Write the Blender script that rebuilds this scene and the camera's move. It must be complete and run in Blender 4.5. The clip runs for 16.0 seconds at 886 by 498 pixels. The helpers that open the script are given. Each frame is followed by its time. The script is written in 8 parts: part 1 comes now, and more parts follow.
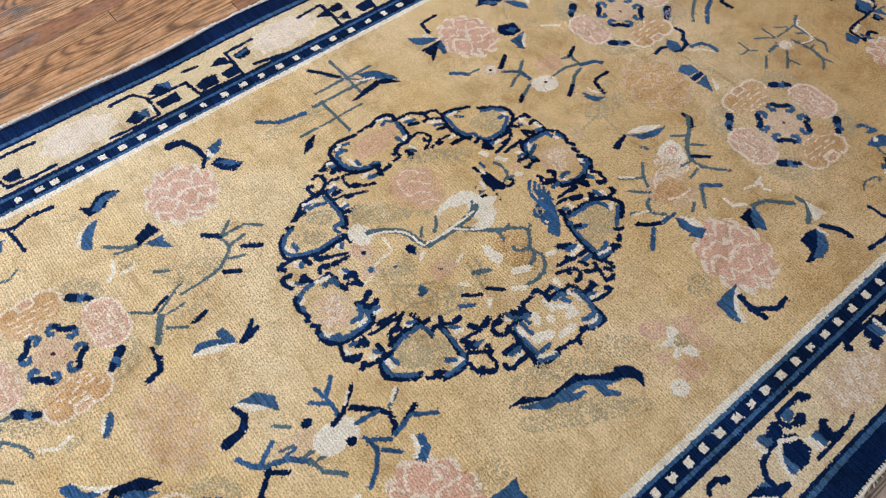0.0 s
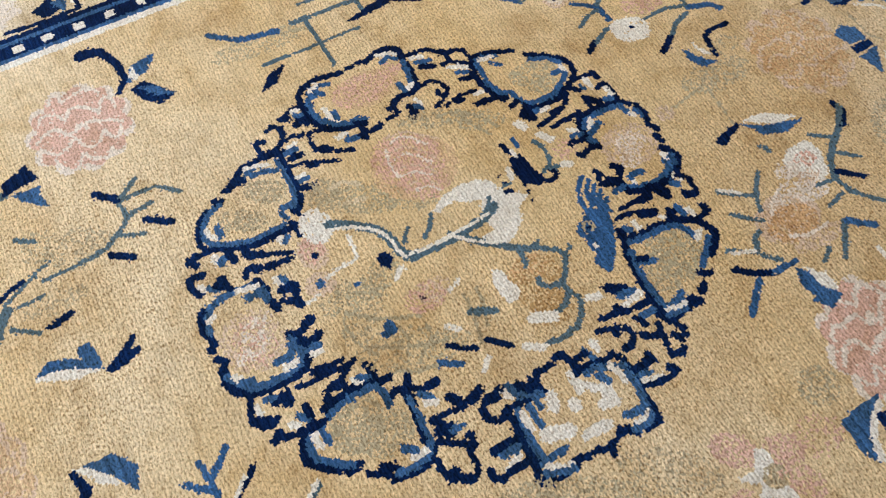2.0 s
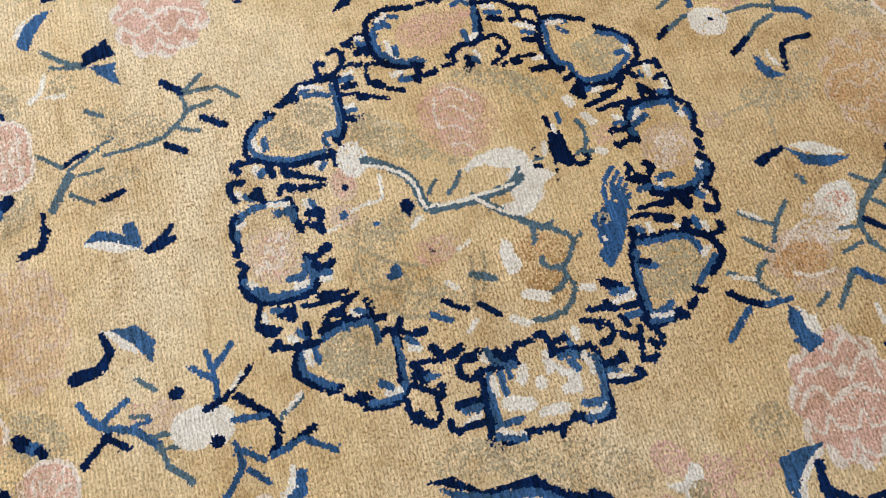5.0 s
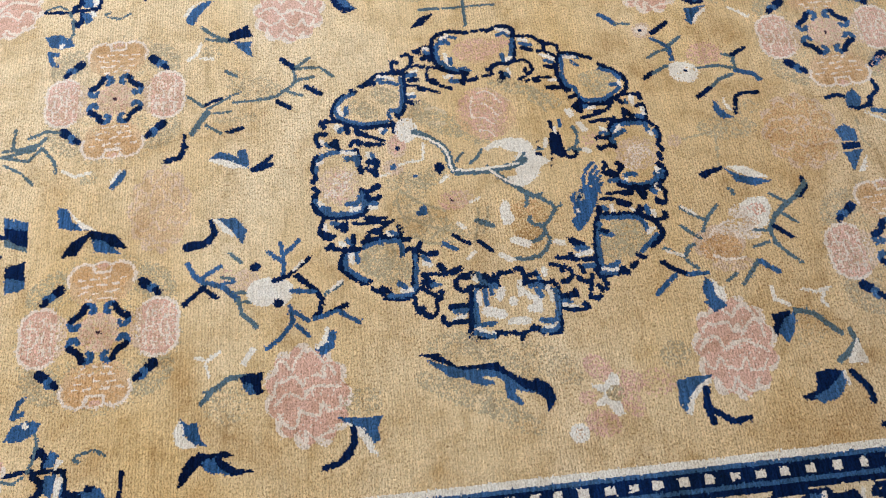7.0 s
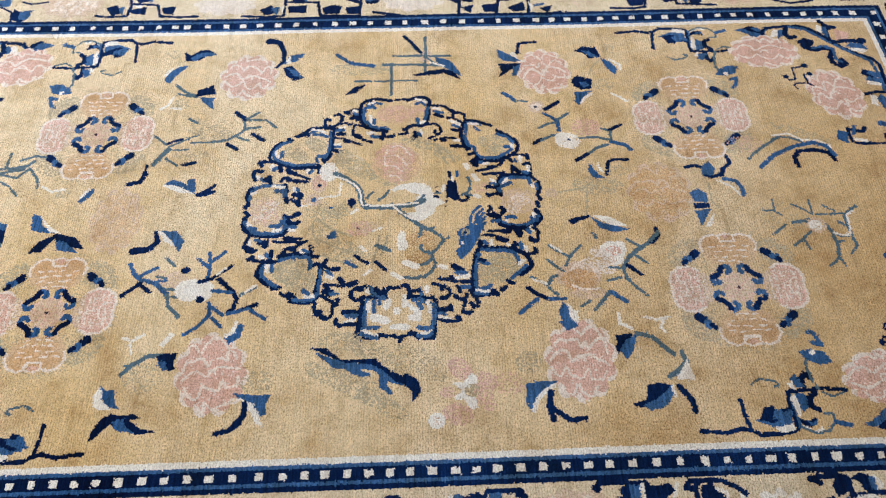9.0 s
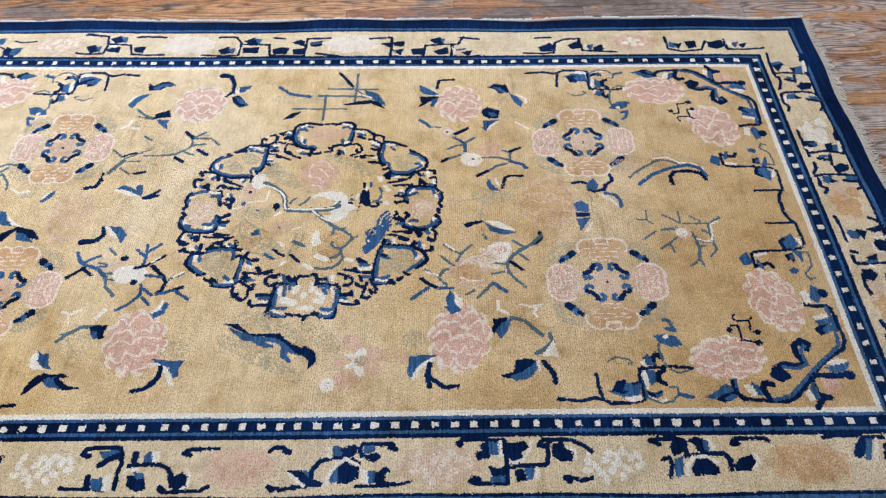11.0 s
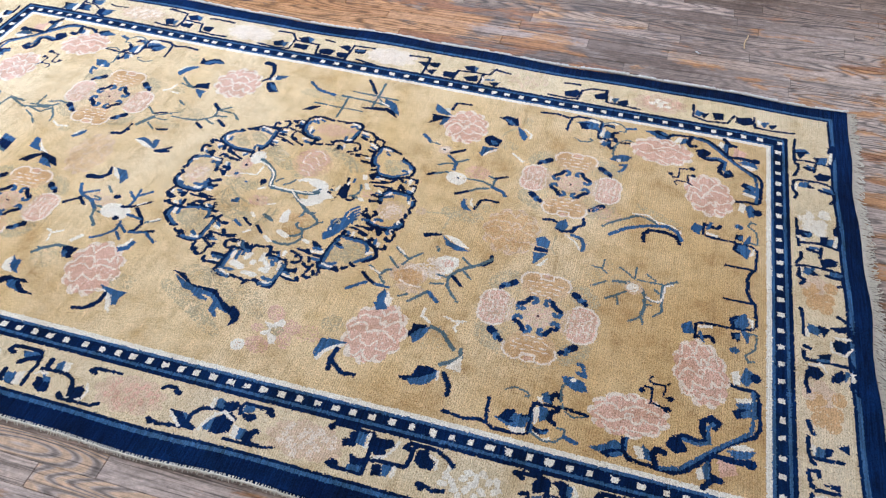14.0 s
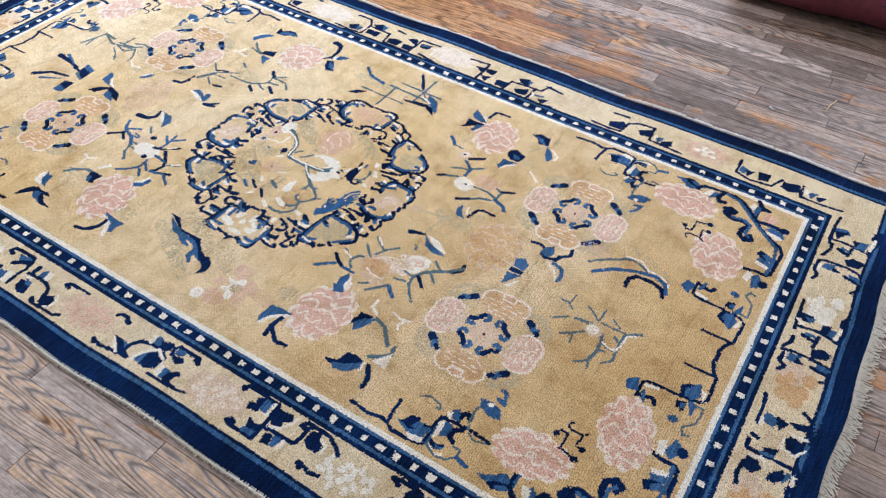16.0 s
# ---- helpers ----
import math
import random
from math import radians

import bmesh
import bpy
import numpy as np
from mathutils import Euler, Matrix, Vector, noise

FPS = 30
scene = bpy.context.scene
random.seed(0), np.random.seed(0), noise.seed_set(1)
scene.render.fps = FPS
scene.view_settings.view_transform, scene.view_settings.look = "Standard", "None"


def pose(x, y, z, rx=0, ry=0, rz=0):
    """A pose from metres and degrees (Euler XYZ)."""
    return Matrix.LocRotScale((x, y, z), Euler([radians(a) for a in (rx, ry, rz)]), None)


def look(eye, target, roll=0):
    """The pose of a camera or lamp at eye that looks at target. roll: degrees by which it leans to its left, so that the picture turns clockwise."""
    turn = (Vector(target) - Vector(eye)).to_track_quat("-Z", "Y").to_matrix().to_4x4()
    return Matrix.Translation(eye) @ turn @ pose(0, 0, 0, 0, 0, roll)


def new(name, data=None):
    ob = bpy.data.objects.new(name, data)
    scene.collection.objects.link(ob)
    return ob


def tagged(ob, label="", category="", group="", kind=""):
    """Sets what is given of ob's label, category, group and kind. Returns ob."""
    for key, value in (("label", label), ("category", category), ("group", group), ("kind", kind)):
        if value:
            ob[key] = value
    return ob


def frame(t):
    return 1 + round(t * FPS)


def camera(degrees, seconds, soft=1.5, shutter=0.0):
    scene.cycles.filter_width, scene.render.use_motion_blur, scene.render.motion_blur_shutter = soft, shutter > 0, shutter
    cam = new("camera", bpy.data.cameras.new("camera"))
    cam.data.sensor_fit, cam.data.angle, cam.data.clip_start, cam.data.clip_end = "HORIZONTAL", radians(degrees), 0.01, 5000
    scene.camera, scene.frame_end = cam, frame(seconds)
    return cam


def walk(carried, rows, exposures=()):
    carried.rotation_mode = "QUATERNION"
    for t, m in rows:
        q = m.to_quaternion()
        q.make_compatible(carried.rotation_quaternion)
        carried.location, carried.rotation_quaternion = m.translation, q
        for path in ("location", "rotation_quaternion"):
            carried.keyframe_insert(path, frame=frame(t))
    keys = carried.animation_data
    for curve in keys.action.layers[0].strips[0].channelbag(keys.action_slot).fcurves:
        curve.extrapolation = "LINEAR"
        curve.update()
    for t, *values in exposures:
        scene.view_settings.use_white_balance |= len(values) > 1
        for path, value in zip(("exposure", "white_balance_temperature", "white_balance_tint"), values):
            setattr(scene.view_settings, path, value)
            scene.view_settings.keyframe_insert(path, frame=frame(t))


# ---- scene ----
cam = camera(58.7, 16.0, 1.2)
PATH = [
    (0, (-0.675, -0.758, 1.493), (0.022, 0.103, -0.172), -0.6),
    (0.5, (-0.577, -0.675, 1.393), (0.06, 0.195, -0.291), -1.0),
    (1, (-0.481, -0.608, 1.289), (0.101, 0.25, -0.422), -0.9),
    (1.5, (-0.385, -0.533, 1.178), (0.137, 0.311, -0.559), -1.0),
    (2, (-0.298, -0.459, 1.072), (0.157, 0.351, -0.699), -0.9),
    (2.5, (-0.226, -0.38, 0.986), (0.163, 0.38, -0.822), -0.5),
    (3, (-0.182, -0.328, 0.935), (0.131, 0.367, -0.914), -0.8),
    (3.5, (-0.175, -0.312, 0.953), (0.07, 0.3, -0.935), -0.8),
    (4, (-0.171, -0.321, 1.026), (0.031, 0.249, -0.88), -0.8),
    (4.2, (-0.174, -0.322, 1.057), (0.017, 0.234, -0.855), -0.6),
    (6.3, (-0.153, -0.655, 1.457), (-0.08, 0.025, -0.423), -3.7),
    (6.5, (-0.156, -0.699, 1.487), (-0.092, 0.006, -0.384), -3.7),
    (7, (-0.16, -0.791, 1.563), (-0.115, -0.02, -0.282), -3.0),
    (7.5, (-0.101, -0.898, 1.63), (-0.075, -0.051, -0.182), -2.5),
    (8, (-0.002, -1.018, 1.671), (0.007, -0.088, -0.099), -2.4),
    (8.5, (0.066, -1.116, 1.699), (0.068, -0.109, -0.029), -2.1),
    (9, (0.131, -1.18, 1.708), (0.129, -0.109, 0.02), -2.2),
    (9.5, (0.22, -1.256, 1.726), (0.222, -0.134, 0.071), -2.0),
    (9.7, (0.263, -1.291, 1.739), (0.259, -0.15, 0.096), -2.1),
    (11.8, (0.521, -1.636, 1.784), (0.45, -0.329, 0.272), -1.8),
    (12, (0.544, -1.644, 1.778), (0.461, -0.324, 0.278), -1.6),
    (12.5, (0.627, -1.633, 1.751), (0.495, -0.295, 0.27), -1.3),
    (13, (0.742, -1.633, 1.728), (0.541, -0.289, 0.26), -0.9),
    (13.5, (0.866, -1.627, 1.717), (0.575, -0.291, 0.257), -0.6),
    (14, (0.985, -1.608, 1.709), (0.597, -0.293, 0.252), -0.4),
    (14.5, (1.139, -1.585, 1.709), (0.65, -0.301, 0.255), -0.4),
    (15, (1.273, -1.562, 1.696), (0.691, -0.312, 0.248), -0.2),
    (15.5, (1.366, -1.497, 1.688), (0.699, -0.288, 0.241), -0.1),
    (16, (1.465, -1.399, 1.682), (0.712, -0.23, 0.244), 0.3),
]
walk(cam, [(t, look(eye, target, roll)) for t, eye, target, roll in PATH],
     [(0.0, -0.31, 6280, 9), (2.0, -0.31, 6230, 9), (4.0, -0.27, 6230, 9), (6.5, -0.26, 6130, 10), (9.0, -0.18, 5910, 10), (12.0, 0.0, 5740, 9), (14.0, 0.05, 5640, 9), (15.0, 0.05, 5660, 9), (16.0, 0.06, 5760, 9)])

# ---- world, light ----
world = bpy.data.worlds.new("world")
scene.world = world
world.use_nodes = True
wn = world.node_tree
sky = wn.nodes.new("ShaderNodeTexSky")
sky.sky_type, sky.sun_disc, sky.sun_elevation, sky.sun_rotation = "NISHITA", False, radians(40), radians(300)
wn.links.new(sky.outputs[0], wn.nodes["Background"].inputs[0])
wn.nodes["Background"].inputs[1].default_value = 0.1


def area_lamp(name, m, sx, sy, watts, colour):
    lamp = bpy.data.lights.new(name, "AREA")
    lamp.shape, lamp.size, lamp.size_y, lamp.energy, lamp.color = "RECTANGLE", sx, sy, watts, colour
    ob = new(name, lamp)
    ob.matrix_world = m
    return ob


# daylight through the two wide windows, assumed out of view, and an added ceiling fill
DAY = (0.85, 0.905, 1.0)
area_lamp("window_light_west", look((-3.36, 0.6, 1.75), (0.0, 0.2, 0.3)), 2.9, 1.6, 112, DAY)
area_lamp("window_light_north", look((0.2, 4.16, 1.75), (0.0, 0.0, 0.3)), 3.3, 1.6, 165, DAY)
# unseen fill lamp, added to brighten the far right
area_lamp("ceiling_fill_light", look((0.6, 1.6, 2.84), (0.6, 1.6, 0.0)), 1.14, 0.54, 17, (0.88, 0.91, 1.0))


# ---- materials ----
def shader(name):
    m = bpy.data.materials.new(name)
    m.use_nodes = True
    return m, m.node_tree.nodes, m.node_tree.links, m.node_tree.nodes["Principled BSDF"]


def mix(n, l, kind, fac, a, b):
    q = n.new("ShaderNodeMixRGB")
    q.blend_type = kind
    for k, v in ((0, fac), (1, a), (2, b)):
        if isinstance(v, bpy.types.NodeSocket):
            l.new(v, q.inputs[k])
        elif k == 0:
            q.inputs[0].default_value = v
        else:
            q.inputs[k].default_value = (*v, 1)
    return q.outputs[0]


def ramp(n, l, src, stops):
    q = n.new("ShaderNodeValToRGB")
    while len(q.color_ramp.elements) < len(stops):
        q.color_ramp.elements.new(0.5)
    for e, (p, c) in zip(q.color_ramp.elements, stops):
        e.position, e.color = p, ((c, c, c, 1) if isinstance(c, (int, float)) else (*c, 1))
    l.new(src, q.inputs[0])
    return q.outputs[0]


def place(n, l, scale=(1, 1, 1), turn=0.0):
    """Object coordinates, stretched."""
    c, q = n.new("ShaderNodeTexCoord"), n.new("ShaderNodeMapping")
    q.inputs["Scale"].default_value, q.inputs["Rotation"].default_value = scale, (0, 0, turn)
    l.new(c.outputs["Object"], q.inputs[0])
    return q.outputs[0]


def grain(n, l, vec, scale, detail=3.0, rough=0.55, twist=0.0):
    q = n.new("ShaderNodeTexNoise")
    q.inputs["Scale"].default_value, q.inputs["Detail"].default_value = scale, detail
    q.inputs["Roughness"].default_value, q.inputs["Distortion"].default_value = rough, twist
    l.new(vec, q.inputs["Vector"])
    return q.outputs["Fac"]


def bump(n, l, bsdf, height, strength, distance, before=None):
    q = n.new("ShaderNodeBump")
    q.inputs["Strength"].default_value, q.inputs["Distance"].default_value = strength, distance
    l.new(height, q.inputs["Height"])
    if before:
        l.new(before, q.inputs["Normal"])
    l.new(q.outputs[0], bsdf.inputs["Normal"])
    return q.outputs[0]


def wool(name, base, worn, tint=0.35, sheen=0.10, nap=0.45, soil=None):
    """Knotted wool pile: abrash in bands, worn patches, tufts packed in ribs along the warp."""
    m, n, l, b = shader(name)
    flat = place(n, l)
    bands = ramp(n, l, grain(n, l, place(n, l, (1.5, 0.6, 1)), 1.25, 5, 0.6, 0.4), [(0.34, 0.0), (0.66, 1.0)])
    col = mix(n, l, "MIX", bands, base, worn)
    if soil:
        # browner, less washed-out wool towards one end of the rug, with a ragged edge
        drift = n.new("ShaderNodeVectorMath")
        drift.operation = "DOT_PRODUCT"
        l.new(flat, drift.inputs[0])
        drift.inputs[1].default_value = (0.30, -0.16, 0.0)
        lean = n.new("ShaderNodeMath")
        lean.operation = "MULTIPLY_ADD"
        l.new(grain(n, l, place(n, l, (1.0, 1.4, 1)), 2.6, 5, 0.62, 0.3), lean.inputs[0])
        lean.inputs[1].default_value = 0.9
        l.new(drift.outputs["Value"], lean.inputs[2])
        col = mix(n, l, "MIX", ramp(n, l, lean.outputs[0], [(0.45, 0.0), (1.0, 0.9)]), col, soil)
    patch_ = ramp(n, l, grain(n, l, flat, 7.0, 6, 0.65), [(0.30, (0.80, 0.71, 0.58)), (0.48, (1.0, 1.0, 1.0)), (0.68, (1.08, 1.08, 1.08))])
    col = mix(n, l, "MULTIPLY", min(1.0, tint * 2), col, patch_)
    at_ = n.new("ShaderNodeAttribute")
    at_.attribute_name = "yarn"
    col = mix(n, l, "MULTIPLY", 1.0, col, ramp(n, l, at_.outputs["Fac"], [(0.0, 0.90), (1.0, 1.08)]))
    # knots about 4 mm apart, cleft shade painted between them, deeper in some places
    v = n.new("ShaderNodeTexVoronoi")
    v.inputs["Scale"].default_value = 1.0
    v.inputs["Randomness"].default_value = 0.8
    l.new(place(n, l, (285, 225, 1)), v.inputs["Vector"])
    tuft = ramp(n, l, v.outputs["Distance"], [(0.12, 1.0), (0.72, 0.0)])
    fibre = grain(n, l, place(n, l, (1.0, 0.75, 1)), 420, 4, 0.7)
    h = mix(n, l, "MIX", 0.35, tuft, fibre)
    # shade and lit tops of pile ridges, painted as streaks along the warp
    streak = ramp(n, l, grain(n, l, place(n, l, (150, 9, 1)), 1.0, 3), [(0.30, 0.80 if nap < 0.6 else 0.35), (0.66, 1.14 if nap < 0.6 else 1.7)])
    col = mix(n, l, "MULTIPLY", nap * 0.8, col, streak)
    dirt = ramp(n, l, grain(n, l, flat, 20.0, 6, 0.68), [(0.28, (0.78, 0.71, 0.60)), (0.48, (1.0, 1.0, 1.0)), (0.72, (1.07, 1.07, 1.07))])
    col = mix(n, l, "MULTIPLY", 0.6, col, dirt)
    col = mix(n, l, "MULTIPLY", 0.8, col, ramp(n, l, fibre, [(0.30, (0.72, 0.68, 0.62)), (0.54, (1.04, 1.04, 1.04)), (0.7, (1.14, 1.14, 1.14))]))
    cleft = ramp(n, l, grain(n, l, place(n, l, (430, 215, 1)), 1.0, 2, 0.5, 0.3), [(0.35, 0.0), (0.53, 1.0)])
    cleft_shade = ramp(n, l, grain(n, l, place(n, l, (1.0, 1.0, 1.0)), 2.1, 3, 0.5), [(0.36, 0.55), (0.60, 1.0)])
    col = mix(n, l, "MULTIPLY", cleft_shade, col, ramp(n, l, cleft, [(0.0, (0.46, 0.35, 0.23) if tint > 0.25 else (0.62, 0.54, 0.46)), (0.8, (1.06, 1.06, 1.06))]))
    h = mix(n, l, "MIX", 0.4, h, cleft)
    # ribs about 6 mm apart, running along the warp, broken knot by knot
    ribs = n.new("ShaderNodeTexWave")
    ribs.bands_direction = "X"
    for key, val in (("Scale", 50.0), ("Distortion", 5.0), ("Detail", 4.0), ("Detail Scale", 1.3), ("Detail Roughness", 0.75)):
        ribs.inputs[key].default_value = val
    l.new(flat, ribs.inputs["Vector"])
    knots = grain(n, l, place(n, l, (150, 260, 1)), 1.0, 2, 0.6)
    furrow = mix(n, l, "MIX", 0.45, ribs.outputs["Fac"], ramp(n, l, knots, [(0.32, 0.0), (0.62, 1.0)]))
    # shade of the furrows, multiplied into the colour
    furrow_shade = ramp(n, l, grain(n, l, place(n, l, (1.0, 1.0, 1.0)), 3.1, 4, 0.6), [(0.34, 0.16 if soil else 0.10), (0.64, 0.60 if soil else 0.38)])
    col = mix(n, l, "MULTIPLY", furrow_shade, col, ramp(n, l, furrow, [(0.16, (0.42, 0.33, 0.23) if tint > 0.25 else (0.66, 0.59, 0.52)), (0.50, (1.0, 1.0, 1.0)), (0.8, (1.10, 1.10, 1.10))]))
    h = mix(n, l, "MIX", 0.45, h, furrow)
    # rubbed streaks across the pile and soft blotches a hand wide
    blots = grain(n, l, place(n, l, (1.0, 1.25, 1)), 9.0, 7, 0.72, 0.5)
    col = mix(n, l, "MULTIPLY", 0.85 if tint > 0.25 else 0.4, col, ramp(n, l, blots, [(0.30, (0.76, 0.68, 0.55)), (0.47, (1.0, 1.0, 1.0)), (0.70, (1.06, 1.07, 1.10))]))
    rubs = grain(n, l, place(n, l, (34, 7, 1)), 1.0, 4, 0.65, 0.6)
    col = mix(n, l, "MULTIPLY", 0.7 if tint > 0.25 else 0.3, col, ramp(n, l, rubs, [(0.26, (0.66, 0.57, 0.45)), (0.42, (1.0, 1.0, 1.0)), (0.75, (1.05, 1.05, 1.05))]))
    l.new(col, b.inputs["Base Color"])
    b.inputs["Roughness"].default_value = 0.92
    b.inputs["Specular IOR Level"].default_value = 0.05
    b.inputs["Sheen Weight"].default_value = sheen
    b.inputs["Sheen Roughness"].default_value = 0.6
    bump(n, l, b, h, 0.9, 0.0026)
    return m


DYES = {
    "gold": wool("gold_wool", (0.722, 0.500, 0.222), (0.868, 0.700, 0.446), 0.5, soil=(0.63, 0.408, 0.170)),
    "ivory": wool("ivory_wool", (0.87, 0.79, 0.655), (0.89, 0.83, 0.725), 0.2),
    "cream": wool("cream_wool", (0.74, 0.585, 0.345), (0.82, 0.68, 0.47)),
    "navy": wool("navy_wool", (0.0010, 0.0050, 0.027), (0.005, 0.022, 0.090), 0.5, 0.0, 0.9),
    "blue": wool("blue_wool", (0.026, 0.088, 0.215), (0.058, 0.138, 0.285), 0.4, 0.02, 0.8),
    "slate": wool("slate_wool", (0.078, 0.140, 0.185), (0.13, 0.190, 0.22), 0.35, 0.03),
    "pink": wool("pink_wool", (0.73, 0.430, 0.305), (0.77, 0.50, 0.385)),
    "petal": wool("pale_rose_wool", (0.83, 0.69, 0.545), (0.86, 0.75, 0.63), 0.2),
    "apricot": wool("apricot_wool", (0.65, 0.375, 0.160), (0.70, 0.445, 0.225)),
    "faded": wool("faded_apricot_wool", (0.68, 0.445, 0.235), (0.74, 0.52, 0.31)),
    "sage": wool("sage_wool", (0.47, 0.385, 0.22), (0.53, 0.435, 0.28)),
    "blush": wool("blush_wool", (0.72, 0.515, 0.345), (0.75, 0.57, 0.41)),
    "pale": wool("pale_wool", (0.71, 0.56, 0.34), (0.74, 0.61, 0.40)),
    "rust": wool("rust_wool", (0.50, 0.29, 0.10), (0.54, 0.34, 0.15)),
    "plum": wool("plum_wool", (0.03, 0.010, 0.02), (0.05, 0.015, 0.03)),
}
DYE = {k: i for i, k in enumerate(DYES)}


def oak(name):
    """Old strip oak: grey where the varnish is gone, orange where it is left, some boards with cathedral grain."""
    m, n, l, b = shader(name)
    info = n.new("ShaderNodeObjectInfo")
    c = n.new("ShaderNodeTexCoord")
    shift = n.new("ShaderNodeVectorMath")
    shift.operation = "MULTIPLY_ADD"
    l.new(info.outputs["Random"], shift.inputs[0])
    shift.inputs[1].default_value = (37.0, 11.0, 5.0)
    l.new(c.outputs["Object"], shift.inputs[2])

    def board(scale, turn=0.0):
        q = n.new("ShaderNodeMapping")
        q.inputs["Scale"].default_value, q.inputs["Rotation"].default_value = scale, (0, 0, turn)
        l.new(shift.outputs[0], q.inputs[0])
        return q.outputs[0]

    geo = n.new("ShaderNodeNewGeometry")

    def room(scale, off=(0, 0, 0)):
        q = n.new("ShaderNodeMapping")
        q.inputs["Scale"].default_value, q.inputs["Location"].default_value = scale, off
        l.new(geo.outputs["Position"], q.inputs[0])
        return q.outputs[0]

    # where more of the varnish is left, by the far long side
    ball = n.new("ShaderNodeTexGradient")
    ball.gradient_type = "SPHERICAL"
    l.new(room((0.62, 1.5, 0.1), (0.20, -1.72, 0)), ball.inputs[0])
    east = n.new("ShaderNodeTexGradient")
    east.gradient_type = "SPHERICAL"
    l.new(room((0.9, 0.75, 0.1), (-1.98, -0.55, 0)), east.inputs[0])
    warmth = n.new("ShaderNodeMath")
    warmth.operation = "MULTIPLY_ADD"
    l.new(east.outputs["Fac"], warmth.inputs[0])
    warmth.inputs[1].default_value = 0.6
    l.new(ball.outputs["Fac"], warmth.inputs[2])
    blotch = grain(n, l, room((2.0, 6.5, 1.0)), 2.0, 7, 0.68, 0.4)
    add = n.new("ShaderNodeMath")
    add.operation = "MULTIPLY_ADD"
    l.new(warmth.outputs[0], add.inputs[0])
    add.inputs[1].default_value = 0.30
    l.new(blotch, add.inputs[2])
    varnish = ramp(n, l, add.outputs[0], [(0.60, 0.0), (0.68, 0.85)])
    grey = ramp(n, l, info.outputs["Random"], [(0.0, (0.145, 0.090, 0.062)), (0.22, (0.190, 0.124, 0.092)), (0.42, (0.135, 0.082, 0.055)), (0.62, (0.210, 0.143, 0.110)), (0.80, (0.165, 0.105, 0.075)), (0.90, (0.37, 0.265, 0.215)), (1.0, (0.32, 0.20, 0.12))])
    chalk_and_light = ramp(n, l, grain(n, l, room((2.0, 9.0, 1.0), (3, 1, 0)), 2.3, 6, 0.7), [(0.54, 0.0), (0.72, 0.45)])
    # brighter pool of light painted into the boards in front of the rug
    near_light = n.new("ShaderNodeTexGradient")
    near_light.gradient_type = "SPHERICAL"
    l.new(room((0.55, 1.1, 0.1), (0.0, 1.45, 0)), near_light.inputs[0])
    chalk_and_light = mix(n, l, "ADD", 1.0, chalk_and_light, ramp(n, l, near_light.outputs["Fac"], [(0.0, 0.0), (0.45, 0.95)]))
    # paler again towards the east
    chalk_and_light = mix(n, l, "ADD", 1.0, chalk_and_light, ramp(n, l, east.outputs["Fac"], [(0.0, 0.0), (0.6, 0.75)]))
    grey = mix(n, l, "MIX", chalk_and_light, grey, (0.54, 0.425, 0.36))
    warm = ramp(n, l, info.outputs["Random"], [(0.0, (0.29, 0.105, 0.035)), (0.5, (0.44, 0.185, 0.050)), (1.0, (0.50, 0.24, 0.085))])
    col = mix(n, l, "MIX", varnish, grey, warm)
    # growth rings: contour lines of a slow swelling, long along the board
    swell = grain(n, l, board((1.3, 9.0, 1.0)), 1.0, 1.0, 0.4, 0.25)
    rings = n.new("ShaderNodeMath")
    rings.operation = "MULTIPLY"
    l.new(swell, rings.inputs[0])
    rings.inputs[1].default_value = 150.0
    wave = n.new("ShaderNodeMath")
    wave.operation = "SINE"
    l.new(rings.outputs[0], wave.inputs[0])
    band = n.new("ShaderNodeMath")
    band.operation = "MULTIPLY_ADD"
    l.new(wave.outputs[0], band.inputs[0])
    band.inputs[1].default_value = band.inputs[2].default_value = 0.5
    dim = n.new("ShaderNodeTexWhiteNoise")
    dim.noise_dimensions = "1D"
    l.new(info.outputs["Random"], dim.inputs["W"])
    flame = ramp(n, l, dim.outputs["Value"], [(0.42, 0.3), (0.52, 1.0)])
    tan = mix(n, l, "MULTIPLY", flame, ramp(n, l, near_light.outputs["Fac"], [(0.0, 0.10), (0.35, 0.85)]), ramp(n, l, band.outputs[0], [(0.35, 0.0), (0.75, 1.0)]))
    tan = mix(n, l, "MULTIPLY", 1.0, tan, ramp(n, l, dim.outputs["Value"], [(0.42, 0.0), (0.54, 1.0)]))
    col = mix(n, l, "MIX", tan, col, (0.60, 0.40, 0.25))
    fine = grain(n, l, board((3.2, 170.0, 1.0)), 1.0, 3, 0.6, 0.15)
    ringed = ramp(n, l, band.outputs[0], [(0.0, 0.45), (0.28, 0.90), (0.8, 1.10)])
    col = mix(n, l, "MULTIPLY", flame, col, ringed)
    pores = grain(n, l, board((9.0, 260.0, 1.0)), 1.0, 4, 0.6)
    col = mix(n, l, "MULTIPLY", 0.55, col, ramp(n, l, pores, [(0.30, 0.55), (0.58, 1.14)]))
    col = mix(n, l, "MULTIPLY", 0.92, col, ramp(n, l, fine, [(0.34, 0.36), (0.44, 1.0), (0.70, 1.10)]))
    scuff = grain(n, l, room((14.0, 26.0, 1.0)), 1.6, 6, 0.7)
    col = mix(n, l, "MULTIPLY", 0.9, col, ramp(n, l, scuff, [(0.30, 0.60), (0.64, 1.16)]))
    grit = grain(n, l, room((70.0, 120.0, 1.0)), 1.0, 5, 0.75)
